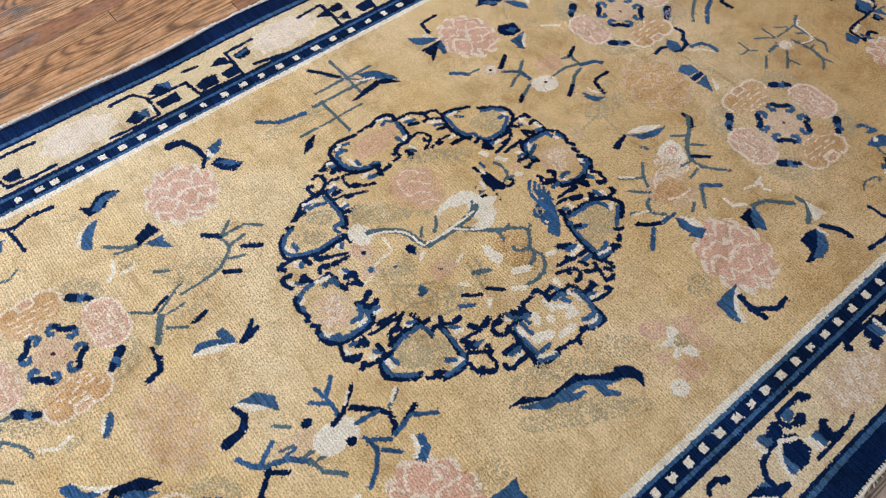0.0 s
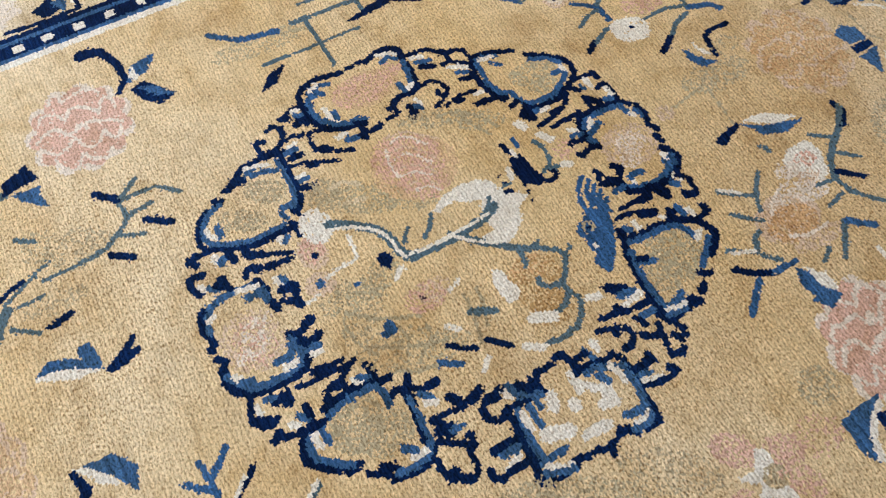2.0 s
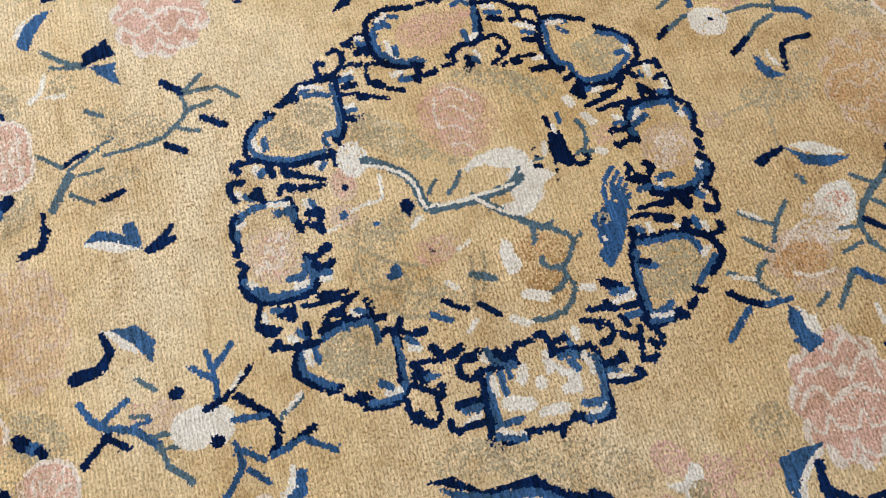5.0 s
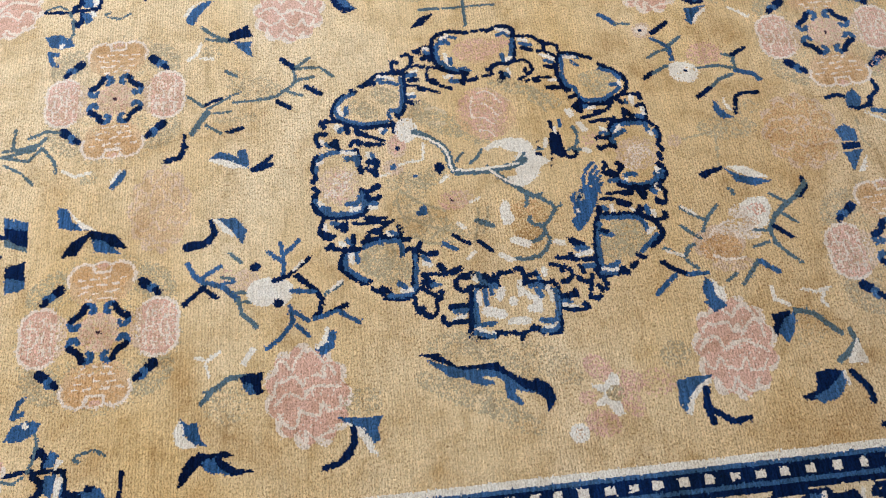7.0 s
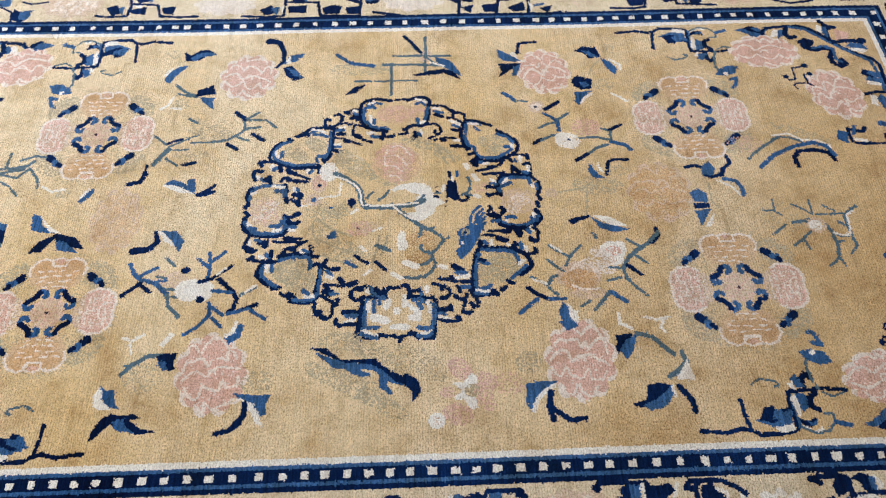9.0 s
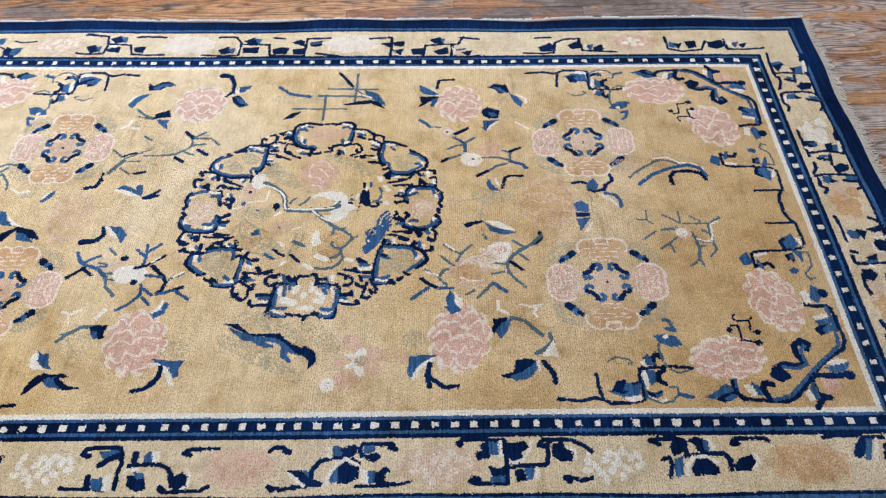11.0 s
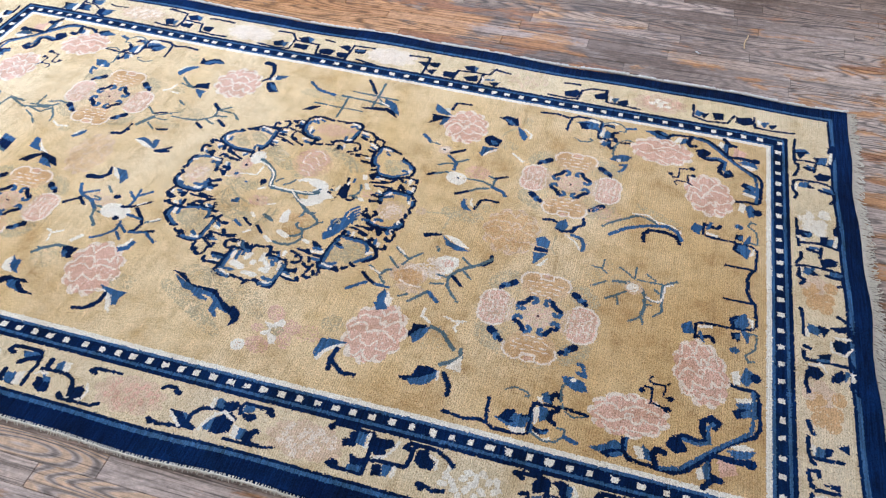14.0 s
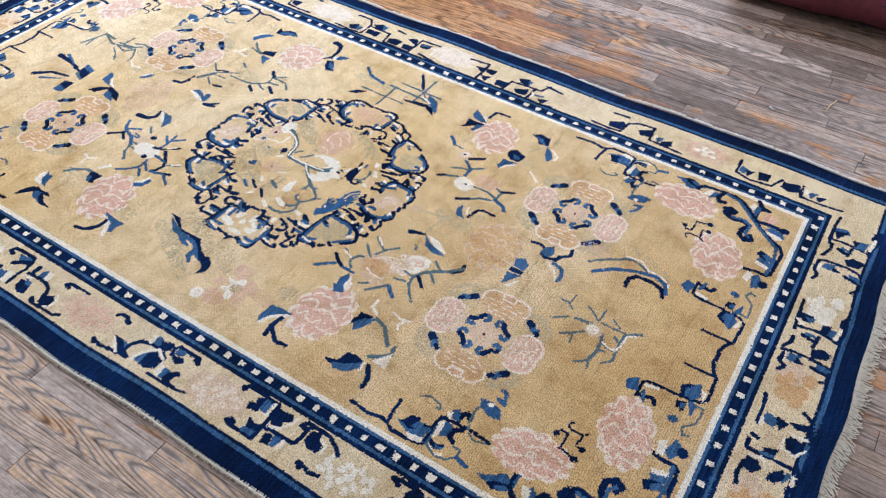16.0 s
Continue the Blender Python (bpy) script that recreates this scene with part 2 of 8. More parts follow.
    col = mix(n, l, "MULTIPLY", 0.5, col, ramp(n, l, grit, [(0.34, 0.55), (0.52, 1.0), (0.68, 1.25)]))
    l.new(col, b.inputs["Base Color"])
    l.new(ramp(n, l, scuff, [(0.3, 0.80), (0.7, 0.55)]), b.inputs["Roughness"])
    b.inputs["Specular IOR Level"].default_value = 0.22
    bump(n, l, b, mix(n, l, "MIX", 0.5, pores, scuff), 0.35, 0.0012)
    return m


def plain(name, colour, rough=0.8, spread=0.12, scale=8.0):
    m, n, l, b = shader(name)
    g = ramp(n, l, grain(n, l, place(n, l), scale, 5, 0.6), [(0.3, 1 - spread), (0.7, 1 + spread)])
    l.new(mix(n, l, "MULTIPLY", 1.0, colour, g), b.inputs["Base Color"])
    b.inputs["Roughness"].default_value = rough
    return m


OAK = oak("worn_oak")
GAP = plain("dark_floor_joint", (0.045, 0.033, 0.026))
PLASTER = plain("off_white_plaster", (0.72, 0.69, 0.64), 0.9, 0.04, 3.0)
CORD = plain("undyed_cotton_cord", (0.78, 0.72, 0.62), 0.9, 0.15, 160.0)
WHITE_CORD = plain("white_cotton", (0.86, 0.83, 0.78), 0.9, 0.10, 60.0)
FRAME_PAINT = plain("white_window_paint", (0.78, 0.77, 0.74), 0.5, 0.04, 20.0)


# ---- mesh helpers ----
def part(name, bm, material, parent, label=""):
    me = bpy.data.meshes.new(name)
    bm.to_mesh(me)
    bm.free()
    me.materials.append(material)
    ob = new(name, me)
    ob.parent = parent
    return tagged(ob, label)


def box(bm, x0, x1, y0, y1, z0, z1, bevel=0.0):
    m = Matrix.Translation(((x0 + x1) / 2, (y0 + y1) / 2, (z0 + z1) / 2)) @ Matrix.Diagonal((x1 - x0, y1 - y0, z1 - z0, 1))
    vs = bmesh.ops.create_cube(bm, size=1, matrix=m)["verts"]
    if bevel:
        es = list({e for v in vs for e in v.link_edges})
        bmesh.ops.bevel(bm, geom=es, offset=bevel, segments=2, affect="EDGES")
    return bm


# ---- the room ----
X0, X1, Y0, Y1, HIGH = -3.4, 4.2, -3.2, 4.2, 2.9
TOP = 0.0
floor = part("floor", box(bmesh.new(), X0, X1, Y0, Y1, -0.10, -0.010), GAP, None)
tagged(floor, "worn strip oak floor with grey and orange patches", "floor", kind="structure")
ceiling = part("ceiling", box(bmesh.new(), X0 - 0.2, X1 + 0.2, Y0 - 0.2, Y1 + 0.2, HIGH, HIGH + 0.12), PLASTER, None)
tagged(ceiling, "plain off-white plaster ceiling", "ceiling", kind="structure")


def wall(name, along, at, thick, lo, hi, hole=None):
    """A wall along x or y with one window opening."""
    bm = bmesh.new()
    spans = [(lo, hi, 0, HIGH)] if not hole else [(lo, hole[0], 0, HIGH), (hole[1], hi, 0, HIGH), (hole[0], hole[1], 0, hole[2]), (hole[0], hole[1], hole[3], HIGH)]
    for a, b_, z0, z1 in spans:
        if along == "x":
            box(bm, a, b_, min(at, at + thick), max(at, at + thick), z0 - 0.1 if z0 == 0 else z0, z1)
        else:
            box(bm, min(at, at + thick), max(at, at + thick), a, b_, z0 - 0.1 if z0 == 0 else z0, z1)
    w = part(name, bm, PLASTER, None)
    return tagged(w, "plain off-white plaster wall of the room", "wall", kind="structure")


wall("wall_north", "x", Y1, 0.2, X0, X1, (-1.5, 1.9, 0.9, 2.6))
wall("wall_south", "x", Y0, -0.2, X0, X1)
wall("wall_west", "y", X0, -0.2, Y0 - 0.2, Y1 + 0.2, (-0.9, 2.1, 0.9, 2.6))
wall("wall_east", "y", X1, 0.2, Y0 - 0.2, Y1 + 0.2)

# ---- rug: a knot grid on which the pattern is woven ----
KNOT = 0.0029
CX, CY = -0.004, 0.024                     # middle of the rug on the floor
FU, FV = 1.466, 0.657                      # half size of the gold field
EDGE = 0.283                               # width of all borders together
HU, HV = FU + EDGE, FV + EDGE
NU, NV = round(2 * HU / KNOT), round(2 * HV / KNOT)
us, vs_ = (np.arange(NU) + 0.5) / NU * 2 * HU - HU, (np.arange(NV) + 0.5) / NV * 2 * HV - HV
UU, VV = np.meshgrid(us, vs_)
dye = np.zeros((NV, NU), np.int16)
owner = np.zeros((NV, NU), np.int16)
MOTIFS = [("field", "golden yellow wool field of the rug", -1)]
now = 0


def motif(name, label="", under=-1):
    """Start a new woven figure; what is painted next belongs to it."""
    global now
    MOTIFS.append((name, label, under))
    now = len(MOTIFS) - 1
    return now


def window(pts, pad):
    p = np.asarray(pts, float)
    a, b_ = p.min(0) - pad, p.max(0) + pad
    i0, i1 = max(0, int((a[0] + HU) / KNOT)), min(NU, int((b_[0] + HU) / KNOT) + 2)
    j0, j1 = max(0, int((a[1] + HV) / KNOT)), min(NV, int((b_[1] + HV) / KNOT) + 2)
    return slice(j0, j1), slice(i0, i1)


def put(sl, mask, colour):
    dye[sl][mask] = DYE[colour]
    owner[sl][mask] = now


HERE = [1.0, 0.0, 0.0, 1.0, 0.0, 0.0]
FULL = {"navy": 0.0, "blue": 0.0, "ivory": 0.0, "slate": 0.0}     # by how many mm figures are woven fuller


def at(u=0.0, v=0.0, turn=0.0, flip_u=1, flip_v=1):
    """Where the next figure is woven: its place, turn and mirroring."""
    c, s = math.cos(radians(turn)), math.sin(radians(turn))
    HERE[:] = [c * flip_u, -s * flip_v, s * flip_u, c * flip_v, u, v]


def put_at(pts):
    a, b_, c, d, u, v = HERE
    return [(a * x + b_ * y + u, c * x + d * y + v) for x, y in pts]


def fill(colour, pts):
    sl = window(pts, 0.01)
    x, y = UU[sl], VV[sl]
    inside = np.zeros(x.shape, bool)
    for (ax, ay), (bx, by) in zip(pts, pts[1:] + pts[:1]):
        if ay != by:
            inside ^= ((ay > y) != (by > y)) & (x < (bx - ax) * (y - ay) / (by - ay) + ax)
    put(sl, inside, colour)


def patch(colour, *pts):
    """A filled area."""
    pts = put_at(pts)
    fill(colour, pts)
    if FULL.get(colour):
        stroke(colour, FULL[colour], pts + pts[:1])
    if FULL.get("two_tone") and colour == "navy":
        # each navy lobe turns blue on one side
        mx, my = sum(p[0] for p in pts) / len(pts), sum(p[1] for p in pts) / len(pts)
        wide = max(p[0] for p in pts) - min(p[0] for p in pts)
        high = max(p[1] for p in pts) - min(p[1] for p in pts)
        if wide * high > 0.0003:
            fill("blue", [(mx + 0.7 * (p[0] - mx) + 0.24 * wide, my + 0.75 * (p[1] - my)) for p in pts])


def line(colour, mm, *pts, taper=1.0):
    """A line of that width, narrowing to taper times it."""
    stroke(colour, mm + FULL.get(colour, 0.0), put_at(pts), taper)


def stroke(colour, mm, pts, taper=1.0):
    sl = window(pts, mm / 1000)
    x, y = UU[sl], VV[sl]
    mask = np.zeros(x.shape, bool)
    k = max(1, len(pts) - 1)
    for i, ((ax, ay), (bx, by)) in enumerate(zip(pts, pts[1:])):
        dx, dy = bx - ax, by - ay
        t = np.clip(((x - ax) * dx + (y - ay) * dy) / max(dx * dx + dy * dy, 1e-9), 0, 1)
        half = mm / 2000 * (1 + (taper - 1) * (i + t) / k)
        mask |= np.hypot(x - ax - t * dx, y - ay - t * dy) <= half
    put(sl, mask, colour)


def disc(colour, x0, y0, rx, ry=None, turn=0.0, scallop=0, depth=0.0, speck=1.0):
    ry = rx if ry is None else ry
    (x0, y0), (x1, y1) = put_at([(x0, y0), (x0 + math.cos(radians(turn)), y0 + math.sin(radians(turn)))])
    turn = math.degrees(math.atan2(y1 - y0, x1 - x0))
    r = max(rx, ry) * (1 + depth)
    sl = window([(x0 - r, y0 - r), (x0 + r, y0 + r)], 0.005)
    c, s = math.cos(radians(turn)), math.sin(radians(turn))
    dx, dy = UU[sl] - x0, VV[sl] - y0
    a, b_ = (dx * c + dy * s) / rx, (dy * c - dx * s) / ry
    edge = 1 + depth * np.abs(np.sin(np.arctan2(b_, a) * scallop / 2)) - depth / 2 if scallop else 1.0
    mask = np.hypot(a, b_) <= edge
    if speck < 1:
        mask &= np.random.rand(*mask.shape) < speck
    put(sl, mask, colour)


# borders, from the field outwards
AWAY = np.maximum(np.abs(UU) - FU, np.abs(VV) - FV)
for name, label, rings in (
    ("guard_border", "navy and blue guard stripe with a row of white squares", ((0.000, "ivory"), (0.012, "blue"), (0.022, "navy"), (0.052, "blue"), (0.061, "navy"))),
    ("main_border", "cream main border of the rug with blue cloud scrolls", ((0.071, "cream"),)),
    ("outer_border", "dark navy outer border with a blue line", ((0.211, "navy"), (0.218, "blue"), (0.232, "navy"))),
):
    motif(name, label)
    for d, colour in rings:
        ring = AWAY > d
        dye[ring], owner[ring] = DYE[colour], now
uneven = random.Random(2)
# the white squares are not quite evenly spaced
PEARLS_SOUTH = (-0.591, -0.538, -0.490, -0.441, -0.392, -0.342, -0.284, -0.232, -0.185, -0.140, -0.093, -0.046, -0.001, 0.044, 0.092, 0.140, 0.186, 0.231, 0.280, 0.328, 0.377, 0.425, 0.470, 0.519, 0.572, 0.623, 0.676, 0.723, 0.770, 0.818, 0.864, 0.915, 0.963, 1.012, 1.061, 1.119, 1.182, 1.239, 1.285, 1.336, 1.389, 1.444, 1.509)
PEARLS_NORTH = (-1.176, -1.120, -1.064, -1.008, -0.945, -0.890, -0.841, -0.790, -0.736, -0.684, -0.646, -0.581, -0.522, -0.469, -0.416, -0.359, -0.302, -0.242, -0.180, -0.124, -0.069, -0.014, 0.039, 0.100, 0.157, 0.214, 0.272, 0.326, 0.381, 0.442, 0.490, 0.539, 0.592, 0.641, 0.690, 0.739, 0.790, 0.842, 0.894, 0.952, 1.009, 1.060, 1.112, 1.167, 1.228, 1.282, 1.337, 1.387, 1.442, 1.511)
PEARLS_EAST = (0.641, 0.583, 0.529, 0.475, 0.425, 0.376, 0.323, 0.272, 0.216, 0.168, 0.119, 0.066, 0.018, -0.029, -0.082, -0.140, -0.195, -0.251, -0.307, -0.367, -0.422, -0.473, -0.530, -0.578, -0.634)


def pearl(u, v):
    w, h = uneven.uniform(0.0075, 0.0105), uneven.uniform(0.0070, 0.0090)
    motif("pearl")
    patch("ivory", (u - w, v - h), (u + w, v - h + uneven.uniform(-0.002, 0.002)), (u + w, v + h), (u - w, v + h + uneven.uniform(-0.002, 0.002)))


for side, row_ in ((-1, PEARLS_SOUTH), (1, PEARLS_NORTH)):
    for u in row_:
        pearl(u, side * (FV + 0.037))
    u = row_[0] - 0.047
    while u > -FU - 0.045:
        pearl(u, side * (FV + 0.037))
        u -= 0.047
for side in (-1, 1):
    for v in PEARLS_EAST:
        pearl(side * (FU + 0.037), v)

# ---- woven figures ----

def scroll_a():
    line("navy", 7, (-0.164, 0.047), (-0.152, 0.053), (-0.115, 0.049), (-0.071, 0.055), (-0.051, 0.05), (-0.048, 0.027), (-0.046, -0.006), (-0.041, -0.036), (-0.045, -0.05), (-0.079, -0.057), (-0.111, -0.053), (-0.135, -0.046), (-0.132, -0.037), (-0.112, -0.036))
    patch("navy", (-0.122, 0.016), (-0.104, 0.026), (-0.107, 0.047), (-0.089, 0.045), (-0.083, 0.014), (-0.094, 0.005), (-0.108, 0.001))
    patch("blue", (-0.096, 0.042), (-0.079, 0.045), (-0.062, 0.021), (-0.073, 0.009))
    patch("ivory", (-0.073, 0.047), (-0.061, 0.052), (-0.056, 0.024), (-0.065, 0.025))
    patch("navy", (-0.101, -0.025), (-0.091, -0.007), (-0.069, -0.022), (-0.044, -0.013), (-0.045, -0.035), (-0.071, -0.043))
    patch("blue", (-0.091, -0.038), (-0.044, -0.029), (-0.052, -0.046), (-0.083, -0.049))
    patch("navy", (-0.048, 0.031), (-0.029, 0.046), (0.011, 0.048), (0.002, 0.028), (-0.01, 0.003), (-0.033, 0.006))
    line("ivory", 6, (-0.037, -0.004), (-0.008, -0.001), (0.009, 0.028), (0.012, 0.047))
    line("navy", 7, (-0.035, -0.014), (-0.005, -0.007), (0.033, -0.011), (0.055, 0), (0.06, 0.024), (0.054, 0.047), (0.037, 0.051))
    patch("navy", (0.049, 0.039), (0.071, 0.047), (0.096, 0.038), (0.117, 0.022), (0.112, -0.002), (0.094, -0.002), (0.081, 0.017), (0.064, 0.015))
    line("ivory", 5, (0.068, 0.047), (0.099, 0.052))
    line("navy", 6, (0.029, 0.045), (0.043, 0.056), (0.078, 0.056), (0.116, 0.056), (0.148, 0.033), (0.164, 0.022))
    patch("navy", (-0.025, -0.044), (-0.019, -0.012), (0.007, -0.018), (0.024, -0.038), (0, -0.052))
    patch("blue", (-0.006, -0.021), (0.017, -0.015), (0.026, -0.041))
    patch("ivory", (0.022, -0.02), (0.039, -0.02), (0.034, -0.042))
    line("navy", 7, (0.081, -0.047), (0.097, -0.036), (0.092, -0.05), (0.116, -0.051), (0.146, -0.044))


def scroll_b():
    line("navy", 6, (-0.167, -0.049), (-0.143, -0.057), (-0.108, -0.054), (-0.068, -0.052), (-0.045, -0.035))
    patch("navy", (-0.115, -0.024), (-0.103, -0.011), (-0.08, -0.012), (-0.068, -0.036), (-0.091, -0.041))
    line("ivory", 5, (-0.116, -0.033), (-0.097, -0.045))
    line("navy", 7, (-0.059, -0.04), (-0.069, -0.017), (-0.055, 0.001), (-0.028, 0.015), (0.007, 0.019))
    patch("navy", (-0.026, -0.041), (-0.016, -0.017), (0.008, -0.016), (0.015, 0.013), (0.043, -0.004), (0.048, -0.038), (0.021, -0.038), (-0.003, -0.051))
    line("ivory", 6, (-0.029, -0.044), (-0.026, -0.027), (-0.007, -0.004), (0.025, 0.009), (0.048, -0.004))
    patch("navy", (-0.007, 0.03), (0.012, 0.046), (0.042, 0.04), (0.058, 0.026), (0.036, 0.019), (0.012, 0.019))
    patch("blue", (-0.024, 0.038), (-0.004, 0.038), (0, 0.023))
    patch("ivory", (0.043, -0.03), (0.054, -0.016), (0.076, -0.046), (0.06, -0.052))
    patch("blue", (0.057, -0.02), (0.08, -0.021), (0.089, -0.046))
    patch("navy", (0.078, -0.022), (0.09, -0.003), (0.114, -0.008), (0.12, -0.039), (0.104, -0.041))
    line("navy", 6, (0.055, -0.054), (0.094, -0.051), (0.127, -0.054), (0.15, -0.052))
    line("navy", 7, (0.053, 0.005), (0.047, 0.031), (0.068, 0.034), (0.095, 0.029), (0.113, 0.032), (0.137, 0.03))
    disc("navy", 0.131, 0.022, 0.009, 0.009, 20)
    line("navy", 7, (-0.178, 0.034), (-0.164, 0.047), (-0.127, 0.04), (-0.117, 0.03))
    line("navy", 6, (-0.379, 0.029), (-0.368, 0.039), (-0.327, 0.043), (-0.294, 0.04))


def scroll_c():
    line("navy", 8, (-0.062, 0.135), (-0.058, 0.085), (-0.049, 0.053), (0.009, 0.049), (0.066, 0.054))
    disc("navy", -0.048, 0.109, 0.011, 0.011, 22)
    disc("navy", -0.049, 0.034, 0.009, 0.011, 19)
    line("navy", 9, (0.037, 0.128), (0.062, 0.111), (0.068, 0.055))
    patch("navy", (-0.029, 0.087), (0, 0.092), (0.003, 0.079), (-0.013, 0.06), (-0.012, 0.041), (-0.032, 0.053))
    patch("blue", (-0.047, 0.074), (-0.028, 0.086), (-0.029, 0.05), (-0.043, 0.053))
    patch("ivory", (-0.053, 0.077), (-0.045, 0.082), (-0.044, 0.056), (-0.049, 0.053))
    patch("navy", (0.007, 0.095), (0.036, 0.111), (0.047, 0.105), (0.062, 0.101), (0.062, 0.082), (0.019, 0.079))
    patch("blue", (0.015, 0.078), (0.062, 0.083), (0.063, 0.066), (0.023, 0.061))
    patch("ivory", (0.011, 0.057), (0.063, 0.064), (0.063, 0.049), (0.02, 0.045))
    patch("navy", (0.017, 0.036), (0.063, 0.053), (0.069, 0.04), (0.053, 0.015), (0.04, 0.003), (0.025, 0.016), (0.015, 0.02))
    line("ivory", 6, (0.012, 0.046), (0.021, 0.015), (0.04, -0.001), (0.065, 0.001))
    line("navy", 8, (-0.053, 0.009), (-0.051, -0.026), (-0.031, -0.041), (0.013, -0.036), (0.049, -0.041), (0.067, -0.047))
    disc("navy", -0.041, 0.005, 0.011, 0.013, 22)
    patch("navy", (-0.023, -0.007), (-0.003, 0.006), (0.011, 0.006), (0.017, -0.024), (-0.008, -0.029), (-0.019, -0.018))
    patch("blue", (-0.018, -0.024), (0.012, -0.018), (0.016, -0.032), (-0.012, -0.036))
    line("ivory", 6, (-0.046, -0.062), (-0.025, -0.047), (-0.01, -0.063), (-0.012, -0.085))
    patch("navy", (-0.05, -0.072), (-0.027, -0.058), (-0.015, -0.077), (-0.012, -0.092), (-0.032, -0.092), (-0.046, -0.089))
    line("navy", 8, (-0.05, -0.081), (-0.05, -0.117), (-0.043, -0.135))
    patch("navy", (0.021, -0.041), (0.041, -0.04), (0.043, -0.079), (0.027, -0.082), (0.01, -0.074), (0.022, -0.062))
    patch("blue", (0.042, -0.044), (0.059, -0.045), (0.054, -0.075), (0.043, -0.079))
    patch("ivory", (0.058, -0.042), (0.072, -0.051), (0.067, -0.076), (0.054, -0.075))
    line("navy", 8, (0.072, -0.045), (0.076, -0.078), (0.068, -0.104))
    disc("navy", 0.065, -0.026, 0.012, 0.011, 20)
    disc("navy", 0.054, -0.093, 0.009, 0.008, 21)
    line("navy", 11, (0.063, -0.114), (0.072, -0.137))


def scroll_e():
    line("navy", 6, (-0.153, 0.021), (-0.105, 0.013), (-0.073, 0.023))
    line("navy", 6, (-0.151, -0.077), (-0.096, -0.08), (-0.055, -0.078), (-0.049, -0.026), (-0.011, -0.001), (0.042, 0.006), (0.047, 0.034))
    patch("navy", (-0.109, -0.03), (-0.08, -0.028), (-0.053, -0.011), (-0.054, -0.061), (-0.09, -0.07), (-0.102, -0.05))
    patch("blue", (-0.117, -0.017), (-0.084, -0.021), (-0.095, -0.043))
    patch("blue", (-0.033, 0.04), (-0.01, 0.038), (-0.004, 0.006), (-0.034, 0.004))
    patch("navy", (-0.01, 0.034), (0.022, 0.036), (0.017, 0.011), (-0.008, 0.009))
    patch("navy", (0.006, -0.007), (0.046, -0.005), (0.043, -0.051), (0.018, -0.052), (-0.013, -0.051), (0.009, -0.036))
    line("navy", 6, (0.049, 0.027), (0.044, -0.068), (0.1, -0.071), (0.161, -0.07))
    line("navy", 6, (0.049, 0.031), (0.085, 0.026), (0.137, 0.033))
    patch("ivory", (0.051, -0.018), (0.07, -0.017), (0.067, -0.063), (0.049, -0.064))
    patch("blue", (0.07, -0.017), (0.095, -0.022), (0.088, -0.065), (0.067, -0.063))
    patch("navy", (0.091, -0.019), (0.124, -0.02), (0.11, -0.042), (0.112, -0.063), (0.088, -0.062))


def cloud_fret():
    line("navy", 7, (0.682, -0.629), (0.714, -0.632), (0.738, -0.635), (0.772, -0.626), (0.795, -0.631), (0.811, -0.642), (0.849, -0.642), (0.894, -0.634))
    line("navy", 6, (0.791, -0.629), (0.785, -0.588), (0.783, -0.558))
    line("blue", 7, (0.9, -0.626), (0.896, -0.583), (0.896, -0.552))
    line("navy", 6, (0.895, -0.624), (0.892, -0.57), (0.896, -0.543), (0.948, -0.541), (0.971, -0.538), (1.031, -0.543))
    patch("navy", (0.818, -0.607), (0.834, -0.58), (0.851, -0.577), (0.858, -0.59), (0.887, -0.582), (0.884, -0.601), (0.844, -0.618))
    patch("blue", (0.808, -0.608), (0.844, -0.618), (0.884, -0.601), (0.886, -0.619), (0.854, -0.626))
    patch("ivory", (0.847, -0.627), (0.887, -0.62), (0.89, -0.631), (0.86, -0.638))
    patch("ivory", (0.898, -0.559), (0.914, -0.548), (0.916, -0.575), (0.908, -0.603))
    patch("blue", (0.913, -0.549), (0.931, -0.551), (0.932, -0.58), (0.918, -0.592))
    line("navy", 10, (0.956, -0.55), (0.941, -0.559), (0.941, -0.58), (0.955, -0.588))
    patch("navy", (0.903, -0.608), (0.924, -0.617), (0.941, -0.607), (0.938, -0.625), (0.915, -0.627))
    line("ivory", 5, (0.911, -0.628), (0.932, -0.64), (0.949, -0.634))
    line("slate", 6, (0.907, -0.628), (0.933, -0.642), (0.962, -0.638), (0.985, -0.618), (0.983, -0.597), (0.964, -0.599))
    line("blue", 8, (0.985, -0.618), (1.015, -0.626))
    line("navy", 10, (0.937, -0.533), (0.934, -0.515), (0.945, -0.5), (0.957, -0.51))
    patch("blue", (0.91, -0.514), (0.923, -0.505), (0.937, -0.533), (0.919, -0.533))
    patch("ivory", (0.9, -0.525), (0.912, -0.521), (0.914, -0.538))
    line("slate", 7, (0.968, -0.539), (0.958, -0.515), (0.954, -0.48), (0.961, -0.463))
    patch("blue", (0.95, -0.445), (0.978, -0.441), (1.006, -0.449), (1.018, -0.474), (0.988, -0.478), (0.961, -0.463))
    line("blue", 7, (0.987, -0.423), (1.007, -0.43), (0.997, -0.399), (0.985, -0.393))
    disc("ivory", 0.98, -0.448, 0.008, 0.006, 24)
    line("slate", 6, (0.975, -0.547), (0.996, -0.558), (1.023, -0.549))
    line("slate", 6, (0.817, -0.523), (0.839, -0.51), (0.872, -0.516), (0.879, -0.526), (0.868, -0.53))


